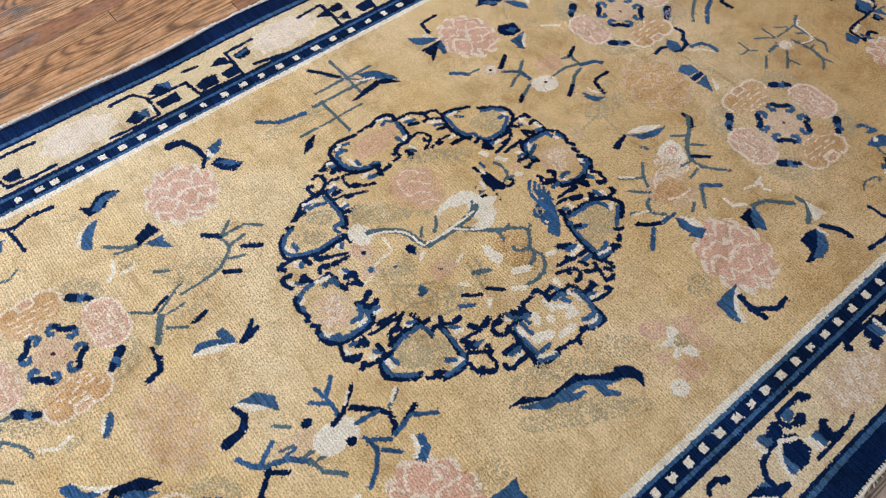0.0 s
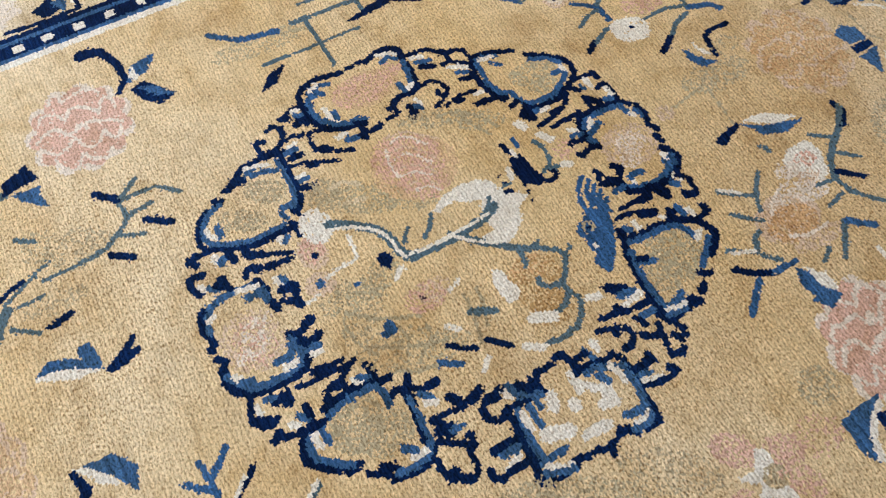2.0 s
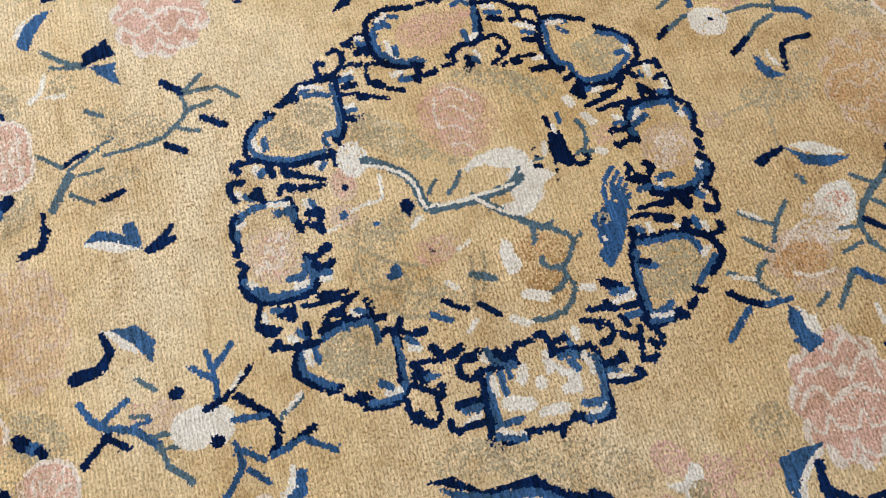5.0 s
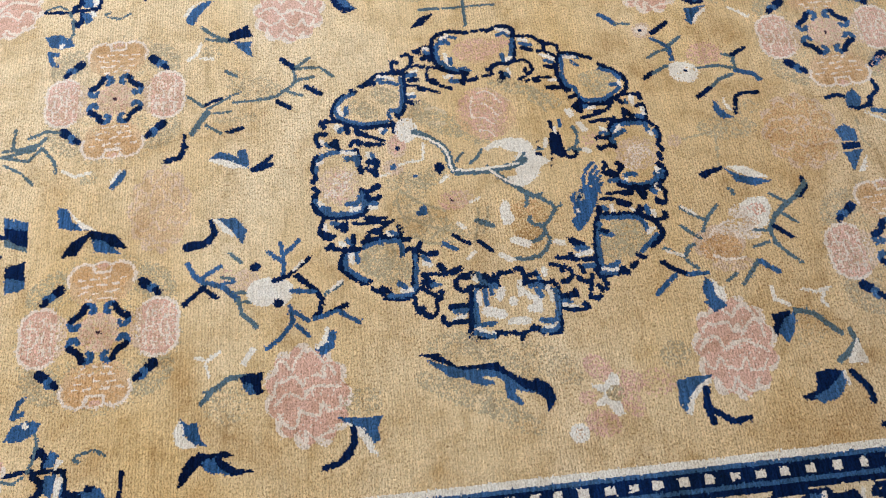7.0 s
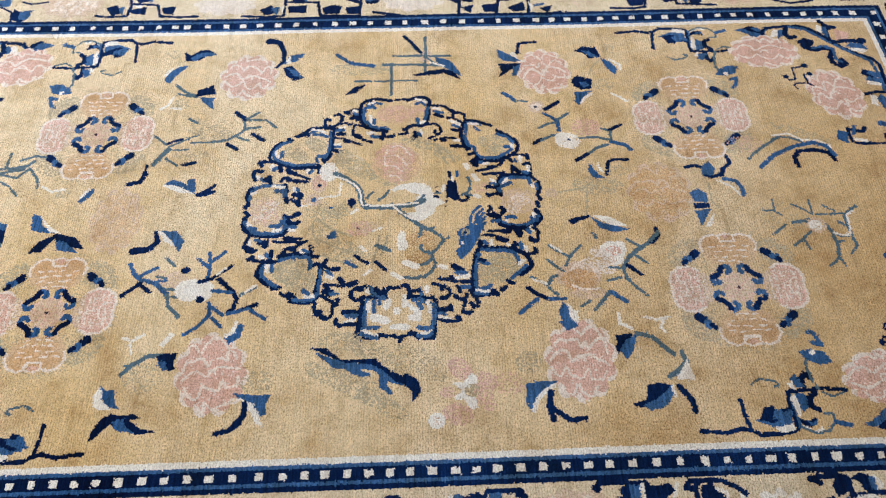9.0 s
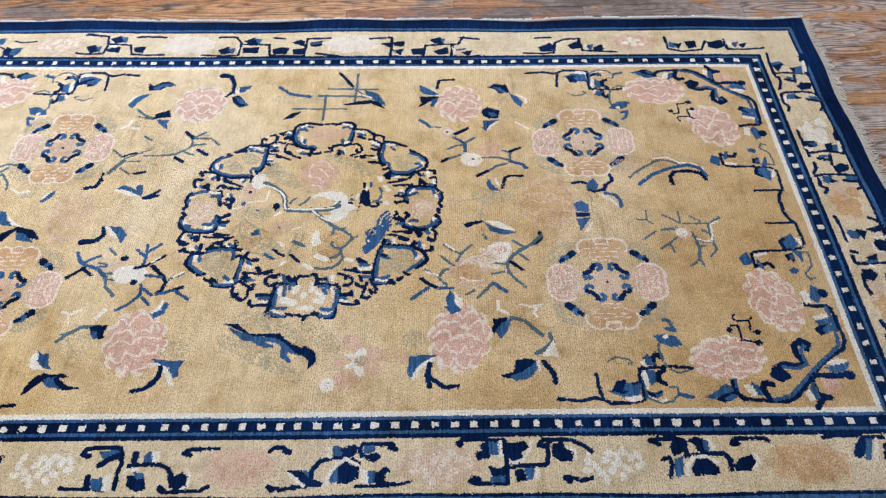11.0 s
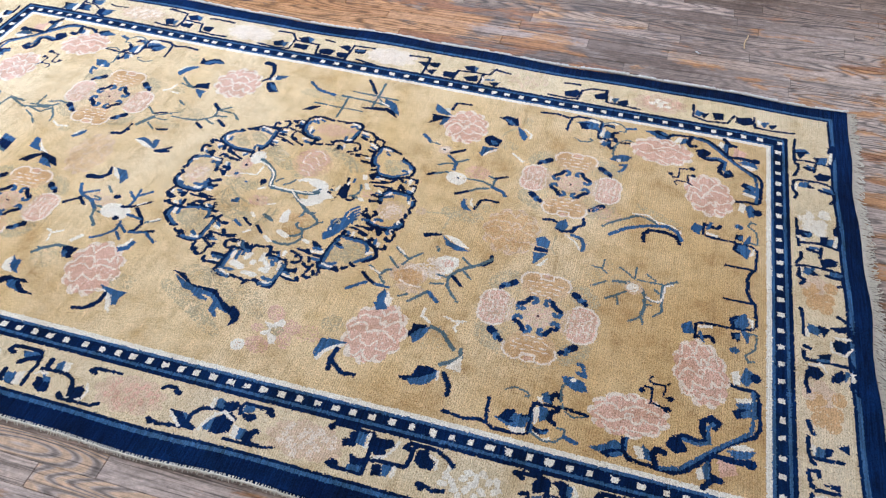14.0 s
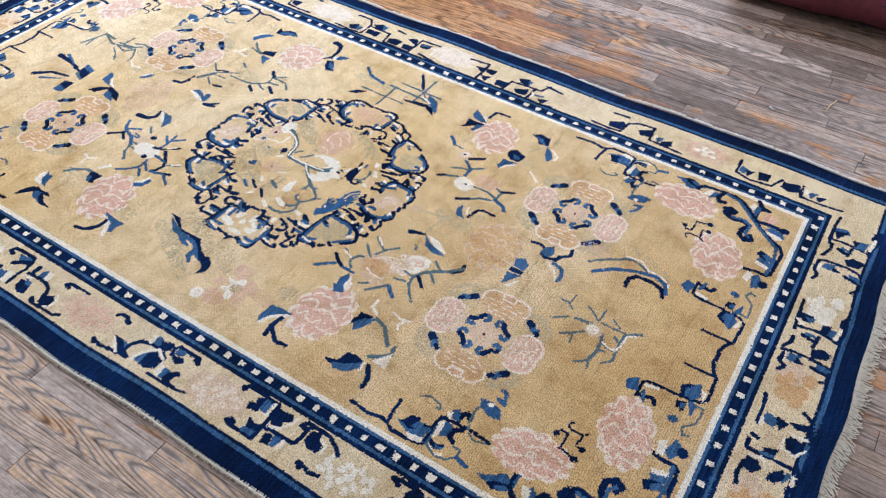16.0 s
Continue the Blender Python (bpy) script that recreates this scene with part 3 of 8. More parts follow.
def corner_scroll():
    patch("blue", (1.05, -0.626), (1.075, -0.615), (1.104, -0.591), (1.123, -0.597), (1.125, -0.616), (1.079, -0.633))
    patch("navy", (1.076, -0.632), (1.103, -0.616), (1.125, -0.614), (1.12, -0.629), (1.095, -0.641))
    line("blue", 7, (1.131, -0.577), (1.133, -0.618), (1.148, -0.629))
    line("navy", 8, (1.125, -0.58), (1.128, -0.613), (1.142, -0.632), (1.177, -0.635), (1.211, -0.638), (1.245, -0.64), (1.273, -0.63), (1.303, -0.604), (1.33, -0.571), (1.365, -0.538), (1.402, -0.51), (1.438, -0.491), (1.45, -0.465), (1.448, -0.417), (1.445, -0.366), (1.435, -0.356), (1.4, -0.357), (1.364, -0.349))
    line("blue", 7, (1.22, -0.635), (1.264, -0.624), (1.314, -0.578), (1.362, -0.534), (1.429, -0.481), (1.437, -0.421), (1.433, -0.362))
    patch("ivory", (1.152, -0.594), (1.17, -0.593), (1.184, -0.62), (1.166, -0.624))
    patch("blue", (1.172, -0.586), (1.192, -0.602), (1.203, -0.623), (1.184, -0.62))
    line("navy", 13, (1.208, -0.629), (1.198, -0.604), (1.207, -0.588), (1.226, -0.592))
    patch("pink", (1.351, -0.574), (1.39, -0.564), (1.398, -0.603), (1.359, -0.622))
    line("navy", 13, (1.321, -0.657), (1.339, -0.632), (1.36, -0.63))
    line("navy", 13, (1.328, -0.578), (1.329, -0.621), (1.352, -0.63))
    patch("ivory", (1.303, -0.619), (1.317, -0.605), (1.324, -0.631), (1.309, -0.641))
    patch("blue", (1.317, -0.605), (1.329, -0.587), (1.334, -0.628), (1.324, -0.634))
    line("navy", 13, (1.340, -0.566), (1.4, -0.570), (1.427, -0.565))
    disc("navy", 1.43, -0.567, 0.014, 0.014, 21)
    patch("ivory", (1.382, -0.532), (1.414, -0.517), (1.436, -0.527), (1.411, -0.538))
    patch("blue", (1.374, -0.545), (1.437, -0.533), (1.426, -0.552), (1.392, -0.561))
    disc("navy", 1.254, -0.562, 0.019, 0.017, 21)
    disc("navy", 1.338, -0.474, 0.014, 0.012, 21)
    line("navy", 13, (1.272, -0.568), (1.252, -0.578), (1.235, -0.567), (1.243, -0.547), (1.269, -0.532), (1.303, -0.541), (1.324, -0.531), (1.311, -0.502), (1.311, -0.479), (1.332, -0.463), (1.351, -0.473), (1.342, -0.49))
    line("blue", 6, (1.268, -0.542), (1.304, -0.548), (1.33, -0.535), (1.325, -0.493), (1.337, -0.481))
    patch("ivory", (1.377, -0.312), (1.393, -0.304), (1.4, -0.342), (1.384, -0.348))
    patch("blue", (1.4, -0.331), (1.413, -0.288), (1.427, -0.301), (1.435, -0.321), (1.414, -0.345))
    disc("navy", 1.438, -0.316, 0.014, 0.015, 22)
    patch("navy", (1.382, -0.43), (1.421, -0.406), (1.428, -0.434), (1.394, -0.448))
    patch("blue", (1.391, -0.406), (1.427, -0.394), (1.429, -0.41), (1.398, -0.417))
    patch("ivory", (1.389, -0.391), (1.429, -0.381), (1.43, -0.391), (1.396, -0.401))
    line("navy", 6, (1.433, -0.066), (1.438, -0.145), (1.421, -0.161), (1.354, -0.167), (1.286, -0.169), (1.274, -0.179), (1.276, -0.226))
    patch("navy", (1.364, -0.133), (1.39, -0.117), (1.393, -0.163), (1.372, -0.163))
    patch("blue", (1.389, -0.124), (1.407, -0.105), (1.417, -0.144), (1.399, -0.163))
    patch("ivory", (1.415, -0.12), (1.429, -0.129), (1.429, -0.154))
    patch("navy", (1.37, -0.183), (1.393, -0.177), (1.393, -0.204), (1.375, -0.201))
    patch("blue", (1.397, -0.169), (1.419, -0.173), (1.415, -0.206))
    line("slate", 6, (1.418, -0.174), (1.439, -0.175), (1.436, -0.224), (1.409, -0.25), (1.418, -0.269), (1.434, -0.263))
    disc("blue", 1.381, -0.238, 0.014, 0.01, 22)
    patch("blue", (1.236, -0.191), (1.261, -0.172), (1.271, -0.21), (1.246, -0.216))
    line("navy", 9, (1.286, -0.217), (1.315, -0.211), (1.326, -0.225))
    line("ivory", 7, (1.287, -0.183), (1.316, -0.177))
    line("blue", 6, (1.287, -0.203), (1.296, -0.231))
    line("navy", 8, (1.433, -0.066), (1.419, -0.05), (1.41, -0.021), (1.414, 0.013))
    line("navy", 6, (1.433, -0.066), (1.348, -0.065))


def angular_fret():
    line("navy", 6, (1.154, -0.427), (1.161, -0.413), (1.179, -0.416), (1.180, -0.460), (1.218, -0.468))
    disc("navy", 1.222, -0.470, 0.010, 0.009, 19)
    line("navy", 6, (1.177, -0.38), (1.168, -0.392), (1.182, -0.402), (1.211, -0.399), (1.226, -0.388))
    line("navy", 6, (1.212, -0.401), (1.21, -0.434), (1.228, -0.436))
    disc("navy", 1.228, -0.436, 0.009, 0.008, 21)
    disc("navy", 1.155, -0.428, 0.009, 0.008, 21)


def peony(u, v, rx, ry, turn, main="pink", rim="petal"):
    """A full blossom: a scalloped pale rim, and petals lying in wavy rows, each row with a pale edge."""
    at(u, v, turn)
    whim = random.Random(int(1000 * (u + 3) + 100 * v))
    disc(rim, 0, 0, rx, ry, 0, 11, 0.16, speck=0.96)
    disc(main, 0, 0, rx * 0.91, ry * 0.91, 7, 11, 0.20)
    disc(rim, 0, 0, rx * 0.86, ry * 0.86, speck=0.04)
    rows = 5 if ry > 0.08 else 4
    for k in range(rows):
        y = -0.74 + 1.48 * (k + whim.uniform(-0.15, 0.15)) / (rows - 1)
        half = 0.86 * math.sqrt(max(0.05, 1 - y * y))
        cuts = sorted([-half, half, whim.uniform(-0.5, 0.1) * half] + ([whim.uniform(0.2, 0.6) * half] if k % 2 else []))
        for a, b_ in zip(cuts, cuts[1:]):
            b_ -= 0.05
            bend = whim.uniform(0.06, 0.16) * (1 if y > -0.2 else -1)
            pts = [(a, y - bend)]
            for i in range(1, 6):
                x = a + (b_ - a) * i / 6
                pts.append((x, y + bend * math.sin(math.pi * i / 6) + 0.05 * math.sin(9 * x + 3 * k)))
            pts.append((b_, y - bend))
            line(rim, whim.uniform(4.6, 7.4), *[(rx * x, ry * yy) for x, yy in pts])
    line(rim, 5.0, (-rx * 0.10, -ry * 0.05), (-rx * 0.06, ry * 0.08), (rx * 0.10, ry * 0.08), (rx * 0.12, -ry * 0.05))
    at()


def rosette(u, v, size=1.0, turn=0.0):
    """Four blossoms round a ring of blue and navy leaves."""
    at(u, v, turn)
    k = size
    whim = random.Random(int(1000 * (u + 3) + 100 * v))
    disc("sage", 0, 0, 0.176 * k, speck=0.10)
    for sx in (-1, 1):
        for sy in (-1, 1):
            px, py = 0.101 * sx * k, 0.090 * sy * k
            tx, ty = 0.77 * sx * sy, -0.64
            disc("sage", px * 1.12, py * 1.12, 0.052 * k, 0.036 * k, math.degrees(math.atan2(ty, tx)), speck=0.5)
            line("navy", 22 * k, (px - 0.019 * tx, py - 0.019 * ty), (px - 0.007 * tx, py - 0.007 * ty))
            line("blue", 19 * k, (px + 0.006 * tx, py + 0.006 * ty), (px + 0.013 * tx + 0.003 * sx, py + 0.013 * ty + 0.003 * sy))
            line("navy", 15 * k, (px + 0.019 * tx, py + 0.017 * ty), (px + 0.026 * tx, py + 0.026 * ty))
    for a, main in ((0, "pink"), (90, "apricot"), (180, "pink"), (270, "apricot")):
        c, s = math.cos(radians(a)), math.sin(radians(a))

        def to(t, r):
            return (k * (r * c - t * s), k * (r * s + t * c))

        def dashes(colour, mm, rows):
            for r, n, half in rows:
                for i in range(n):
                    t = (2 * (i + 0.5) / n - 1) * half + whim.uniform(-0.004, 0.004)
                    d = whim.uniform(0.35, 0.7) * half / n
                    line(colour, mm, to(t - d, r + whim.uniform(-0.003, 0.003)), to(t + d, r + whim.uniform(-0.003, 0.003)))

        if main == "apricot":
            disc("faded", *[q / 1 for q in (to(0, 0.092)[0], to(0, 0.092)[1])], 0.034 * k, 0.064 * k, a, speck=0.7)
            patch("faded", *[to(t, r) for t, r in ((-0.064, 0.090), (-0.072, 0.120), (-0.060, 0.147), (-0.030, 0.154), (0.030, 0.154), (0.060, 0.147), (0.072, 0.120), (0.064, 0.090))])
            x, y = to(0, 0.125)
            disc("apricot", x, y, 0.032 * k, 0.064 * k, a, speck=0.75)
            x, y = to(0, 0.090)
            disc("apricot", x, y, 0.026 * k, 0.050 * k, a, speck=0.4)
            line("petal", 6.5, *[to(t, r) for t, r in ((-0.068, 0.106), (-0.073, 0.126), (-0.060, 0.148), (-0.036, 0.156), (-0.019, 0.150), (-0.017, 0.134), (0.017, 0.134), (0.019, 0.150), (0.036, 0.156), (0.060, 0.148), (0.073, 0.126), (0.068, 0.106))])
            line("petal", 5.0, to(-0.019, 0.152), to(0.0, 0.158), to(0.019, 0.152))
            x, y = to(0, 0.147)
            disc("pink", x, y, 0.007 * k, 0.012 * k, a, speck=0.8)
            dashes("petal", 3.8, ((0.119, 4, 0.060), (0.104, 3, 0.050), (0.089, 4, 0.046), (0.074, 3, 0.034)))
        else:
            x, y = to(0, 0.096)
            disc("blush", x, y, 0.040 * k, 0.048 * k, a, speck=0.75)
            patch("pink", *[to(t, r) for t, r in ((-0.048, 0.088), (-0.062, 0.118), (-0.054, 0.150), (-0.030, 0.162), (0.030, 0.162), (0.054, 0.150), (0.062, 0.118), (0.048, 0.088))])
            x, y = to(0, 0.120)
            disc("blush", x, y, 0.040 * k, 0.050 * k, a, speck=0.3)
            disc("petal", x, y, 0.048 * k, 0.056 * k, a, speck=0.14)
            line("petal", 7.0, *[to(t, r) for t, r in ((-0.052, 0.092), (-0.063, 0.112), (-0.060, 0.140), (-0.044, 0.160), (-0.022, 0.166), (0.0, 0.162), (0.022, 0.166), (0.044, 0.160), (0.060, 0.140), (0.063, 0.112), (0.052, 0.092))])
            line("petal", 4.5, to(-0.024, 0.150), to(-0.020, 0.130), to(0.004, 0.126), to(0.020, 0.136), to(0.022, 0.150))
            dashes("petal", 4.0, ((0.144, 3, 0.050), (0.114, 3, 0.048), (0.098, 3, 0.042), (0.082, 3, 0.034)))
    disc("gold", 0, 0, 0.066 * k)
    disc("blush", 0, 0, 0.044 * k, None, 0, 8, 0.3, speck=0.9)
    disc("pink", 0, 0, 0.036 * k, None, 22, 8, 0.4, speck=0.25)
    for a in (45, 135, 225, 315):
        def polar(r, q):
            return (r * k * math.cos(radians(a + q)), r * k * math.sin(radians(a + q)))

        for d in (-1, 1):
            line("blue", 13 * k, polar(0.063, d * 10), polar(0.066, d * 24), polar(0.059, d * 32), polar(0.049, d * 31), polar(0.047, d * 22))
            line("navy", 15 * k, polar(0.066, d * 17), polar(0.059, d * 7))
        line("navy", 14 * k, polar(0.060, -8), polar(0.058, 8))
    for i in range(8):
        a = radians(45 * i + 22)
        line("pale", 3.0, (0.014 * math.cos(a), 0.014 * math.sin(a)), (0.036 * math.cos(a), 0.036 * math.sin(a)))
    disc("plum", 0, 0, 0.0045)
    at()


# flower patches and cloud scrolls of the main border
BORDER = FV + 0.141
BLOSSOM = "soft pale blossom fading into the cream border"
for u, side, main in ((-0.086, -1, "pink"), (0.387, -1, "blush"), (0.791, -1, "ivory"), (1.254, -1, "apricot"), (-0.56, -1, "ivory"), (-1.02, -1, "pink"),
                      (-1.029, 1, "blush"), (-0.535, 1, "ivory"), (0.064, 1, "ivory"), (0.594, 1, "pale"), (1.084, 1, "pink")):
    motif("border_blossom", BLOSSOM)
    at(u, side * BORDER)
    soft = {"ivory": "pale", "apricot": "faded", "pale": "pale"}.get(main, "blush")
    dab = {"ivory": "ivory", "apricot": "apricot", "pale": "blush", "pink": "pink", "blush": "petal"}[main]
    if main == "ivory" and side > 0:
        soft = dab = "petal"
    disc(soft, 0, 0, 0.094, 0.050, 0, 9, 0.2, speck=0.9)
    for k in range(17):
        r, a = math.sqrt((k + 0.4) / 17), k * 2.4 + 0.2 * math.sin(5 * k)
        disc(dab, 0.076 * r * math.cos(a), 0.042 * r * math.sin(a), 0.0125, 0.0085, 30 * k, speck=1.0 if main == "ivory" else 0.7)
    if main == "pink" and side > 0:
        for k in range(7):
            disc("ivory", 0.04 * math.cos(k * 2.4) * math.sqrt(k / 7), 0.025 * math.sin(k * 2.4) * math.sqrt(k / 7), 0.012, 0.008)
for v, main in ((0.343, "ivory"), (0.032, "apricot"), (-0.348, "apricot")):
    for side in (-1, 1):
        motif("border_blossom", BLOSSOM)
        at(side * (FU + 0.141), v)
        for k in range(11):
            x, y = 0.045 * math.cos(k * 2.4) * math.sqrt(k / 11), 0.07 * math.sin(k * 2.4) * math.sqrt(k / 11)
            disc(main if k % 3 else {"ivory": "pale", "apricot": "blush", "blush": "petal"}[main], x, y, 0.019, 0.022, speck=0.93)
FULL.update(navy=2.0, blue=3.5, ivory=4.0, two_tone=1)
SCROLL = "blue and navy cloud scroll edged in white on cream"
for kind, u, side, flip in ((scroll_b, -0.80, -1, 1), (scroll_a, -1.30, -1, 1), (scroll_e, -1.27, 1, -1)):
    motif("cloud_scroll", SCROLL)
    at(u, side * BORDER, 0, flip)
    kind()
for v, flip in ((0.560, -1), (0.190, 1), (-0.185, 1), (-0.520, 1)):
    motif("cloud_scroll", SCROLL)
    at(-FU - 0.141, v, 0, -1, flip)
    scroll_c()
at()
FULL.update(navy=3.2, blue=2.0, ivory=1.5, two_tone=0)
motif("cloud_scroll", "blue and navy cloud scroll edged in white on cream")
line("navy", 6, (-0.501, -0.847), (-0.475, -0.848), (-0.432, -0.848), (-0.395, -0.852))
line("navy", 9, (-0.469, -0.763), (-0.464, -0.750), (-0.440, -0.746), (-0.382, -0.746))
line("navy", 11, (-0.464, -0.765), (-0.452, -0.767))
patch("blue", (-0.429, -0.756), (-0.379, -0.752), (-0.372, -0.777), (-0.416, -0.775))
line("navy", 13, (-0.421, -0.791), (-0.399, -0.774), (-0.374, -0.764))
line("navy", 8, (-0.377, -0.749), (-0.368, -0.787), (-0.373, -0.810), (-0.371, -0.848))
line("navy", 12, (-0.440, -0.820), (-0.437, -0.838))
patch("blue", (-0.431, -0.827), (-0.404, -0.822), (-0.398, -0.851), (-0.424, -0.850))
patch("ivory", (-0.403, -0.819), (-0.384, -0.811), (-0.378, -0.852), (-0.398, -0.852))
line("navy", 14, (-0.339, -0.780), (-0.339, -0.762))
patch("blue", (-0.318, -0.768), (-0.305, -0.756), (-0.295, -0.782), (-0.311, -0.786))
patch("ivory", (-0.301, -0.759), (-0.281, -0.754), (-0.280, -0.784), (-0.294, -0.785))
line("navy", 8, (-0.348, -0.793), (-0.314, -0.788), (-0.278, -0.788), (-0.252, -0.801), (-0.237, -0.823))
patch("navy", (-0.346, -0.816), (-0.317, -0.818), (-0.303, -0.828), (-0.298, -0.849), (-0.317, -0.854), (-0.343, -0.841))
patch("blue", (-0.335, -0.808), (-0.313, -0.810), (-0.305, -0.823), (-0.325, -0.822))
line("ivory", 6, (-0.356, -0.809), (-0.348, -0.801), (-0.327, -0.802))
patch("navy", (-0.251, -0.816), (-0.232, -0.818), (-0.216, -0.811), (-0.203, -0.820), (-0.205, -0.843), (-0.224, -0.851), (-0.240, -0.845))
line("ivory", 6, (-0.209, -0.803), (-0.196, -0.820), (-0.200, -0.842), (-0.219, -0.855), (-0.241, -0.851))
line("navy", 12, (-0.263, -0.847), (-0.254, -0.855))
line("navy", 7, (-0.252, -0.858), (-0.212, -0.855), (-0.170, -0.855), (-0.149, -0.843))
line("navy", 8, (-0.224, -0.761), (-0.217, -0.753), (-0.177, -0.750), (-0.141, -0.750))
line("navy", 11, (-0.220, -0.762), (-0.208, -0.765))
motif("cloud_scroll", "blue and navy cloud scroll edged in white on cream")
line("navy", 8, (-0.015, -0.758), (-0.006, -0.748), (0.015, -0.748), (0.029, -0.758))
line("navy", 11, (0.022, -0.757), (0.032, -0.761))
line("navy", 7, (-0.004, -0.847), (0.022, -0.850), (0.061, -0.846), (0.100, -0.842))
line("navy", 10, (-0.007, -0.845), (0.002, -0.853))
patch("navy", (0.037, -0.807), (0.065, -0.808), (0.088, -0.821), (0.093, -0.842), (0.074, -0.844), (0.057, -0.830))
patch("blue", (0.064, -0.805), (0.082, -0.810), (0.083, -0.824))
line("ivory", 6, (0.035, -0.813), (0.057, -0.830), (0.074, -0.844))
line("navy", 9, (0.090, -0.832), (0.091, -0.806), (0.107, -0.784), (0.139, -0.775), (0.173, -0.776), (0.197, -0.791))
line("navy", 12, (0.099, -0.837), (0.110, -0.841))
patch("navy", (0.142, -0.817), (0.162, -0.789), (0.183, -0.787), (0.199, -0.798), (0.198, -0.827), (0.173, -0.840), (0.147, -0.838))
patch("blue", (0.128, -0.818), (0.150, -0.794), (0.152, -0.838), (0.137, -0.839))
line("ivory", 7, (0.126, -0.840), (0.132, -0.815), (0.149, -0.790), (0.167, -0.779), (0.195, -0.795))
line("ivory", 9, (0.127, -0.751), (0.128, -0.773))
patch("blue", (0.133, -0.746), (0.154, -0.749), (0.158, -0.771), (0.138, -0.770))
patch("navy", (0.155, -0.753), (0.188, -0.743), (0.191, -0.761), (0.180, -0.774), (0.158, -0.771))
line("navy", 8, (0.205, -0.772), (0.197, -0.753), (0.208, -0.741), (0.243, -0.742), (0.278, -0.744), (0.279, -0.754))
patch("blue", (0.210, -0.748), (0.236, -0.746), (0.232, -0.762), (0.209, -0.767))
patch("navy", (0.211, -0.772), (0.240, -0.765), (0.249, -0.776), (0.237, -0.786), (0.215, -0.782))
line("navy", 11, (0.272, -0.752), (0.283, -0.756))
patch("ivory", (0.204, -0.805), (0.221, -0.811), (0.222, -0.840), (0.207, -0.838))
patch("blue", (0.222, -0.811), (0.239, -0.812), (0.240, -0.841), (0.224, -0.839))
patch("navy", (0.240, -0.817), (0.260, -0.801), (0.275, -0.807), (0.263, -0.815), (0.260, -0.837), (0.287, -0.842), (0.241, -0.843))
line("navy", 6, (0.195, -0.849), (0.248, -0.848), (0.294, -0.846), (0.316, -0.840))
motif("cloud_scroll", "blue and navy cloud scroll edged in white on cream")
line("navy", 8, (0.433, -0.743), (0.441, -0.735), (0.489, -0.734), (0.537, -0.738))
line("navy", 10, (0.430, -0.743), (0.439, -0.747))
patch("navy", (0.483, -0.747), (0.503, -0.741), (0.508, -0.763), (0.504, -0.782), (0.477, -0.784), (0.472, -0.770), (0.488, -0.764))
patch("blue", (0.507, -0.741), (0.527, -0.744), (0.526, -0.773), (0.506, -0.772))
line("ivory", 8, (0.531, -0.740), (0.539, -0.765), (0.531, -0.776))
line("navy", 8, (0.541, -0.738), (0.545, -0.787), (0.545, -0.844), (0.512, -0.843), (0.473, -0.845), (0.459, -0.839))
line("navy", 12, (0.465, -0.831), (0.478, -0.835))
patch("navy", (0.502, -0.801), (0.529, -0.809), (0.542, -0.801), (0.544, -0.823), (0.511, -0.825))
patch("blue", (0.504, -0.830), (0.537, -0.824), (0.539, -0.841), (0.505, -0.841))
patch("navy", (0.547, -0.745), (0.591, -0.742), (0.599, -0.756), (0.583, -0.766), (0.580, -0.784), (0.559, -0.788), (0.547, -0.775))
line("ivory", 7, (0.605, -0.742), (0.597, -0.768), (0.585, -0.786), (0.557, -0.800))
line("navy", 8, (0.556, -0.803), (0.601, -0.800), (0.635, -0.801), (0.641, -0.794))
patch("navy", (0.563, -0.814), (0.582, -0.810), (0.590, -0.837), (0.568, -0.839))
patch("blue", (0.586, -0.809), (0.609, -0.808), (0.603, -0.834), (0.593, -0.834))
line("ivory", 9, (0.615, -0.810), (0.614, -0.831))
line("navy", 8, (0.623, -0.754), (0.632, -0.736), (0.666, -0.736), (0.700, -0.738), (0.728, -0.751), (0.748, -0.767))
line("navy", 10, (0.623, -0.751), (0.637, -0.753))
line("navy", 9, (0.646, -0.742), (0.643, -0.779), (0.639, -0.797))
patch("navy", (0.656, -0.749), (0.680, -0.744), (0.687, -0.761), (0.705, -0.772), (0.697, -0.790), (0.675, -0.791), (0.654, -0.778))
line("ivory", 6, (0.687, -0.754), (0.708, -0.763), (0.708, -0.786))
line("navy", 8, (0.678, -0.834), (0.689, -0.830), (0.715, -0.838), (0.741, -0.833))
line("navy", 12, (0.680, -0.831), (0.689, -0.840))
motif("cloud_scroll", "blue and navy cloud scroll edged in white on cream")
line("navy", 9, (0.890, -0.742), (0.917, -0.736), (0.951, -0.735), (0.970, -0.741), (0.972, -0.777))
line("navy", 10, (0.894, -0.739), (0.910, -0.751))
patch("navy", (0.936, -0.755), (0.951, -0.738), (0.966, -0.741), (0.964, -0.770), (0.941, -0.779))
patch("navy", (0.980, -0.743), (0.999, -0.731), (1.018, -0.740), (1.018, -0.773), (1.000, -0.767), (0.997, -0.750))
patch("blue", (1.018, -0.740), (1.031, -0.743), (1.025, -0.773), (1.015, -0.773))
line("ivory", 6, (1.031, -0.739), (1.040, -0.757), (1.025, -0.777))
line("navy", 9, (0.971, -0.781), (1.015, -0.775), (1.061, -0.774), (1.072, -0.790), (1.069, -0.812))
line("ivory", 8, (0.973, -0.798), (0.987, -0.783), (1.014, -0.781), (1.039, -0.796))
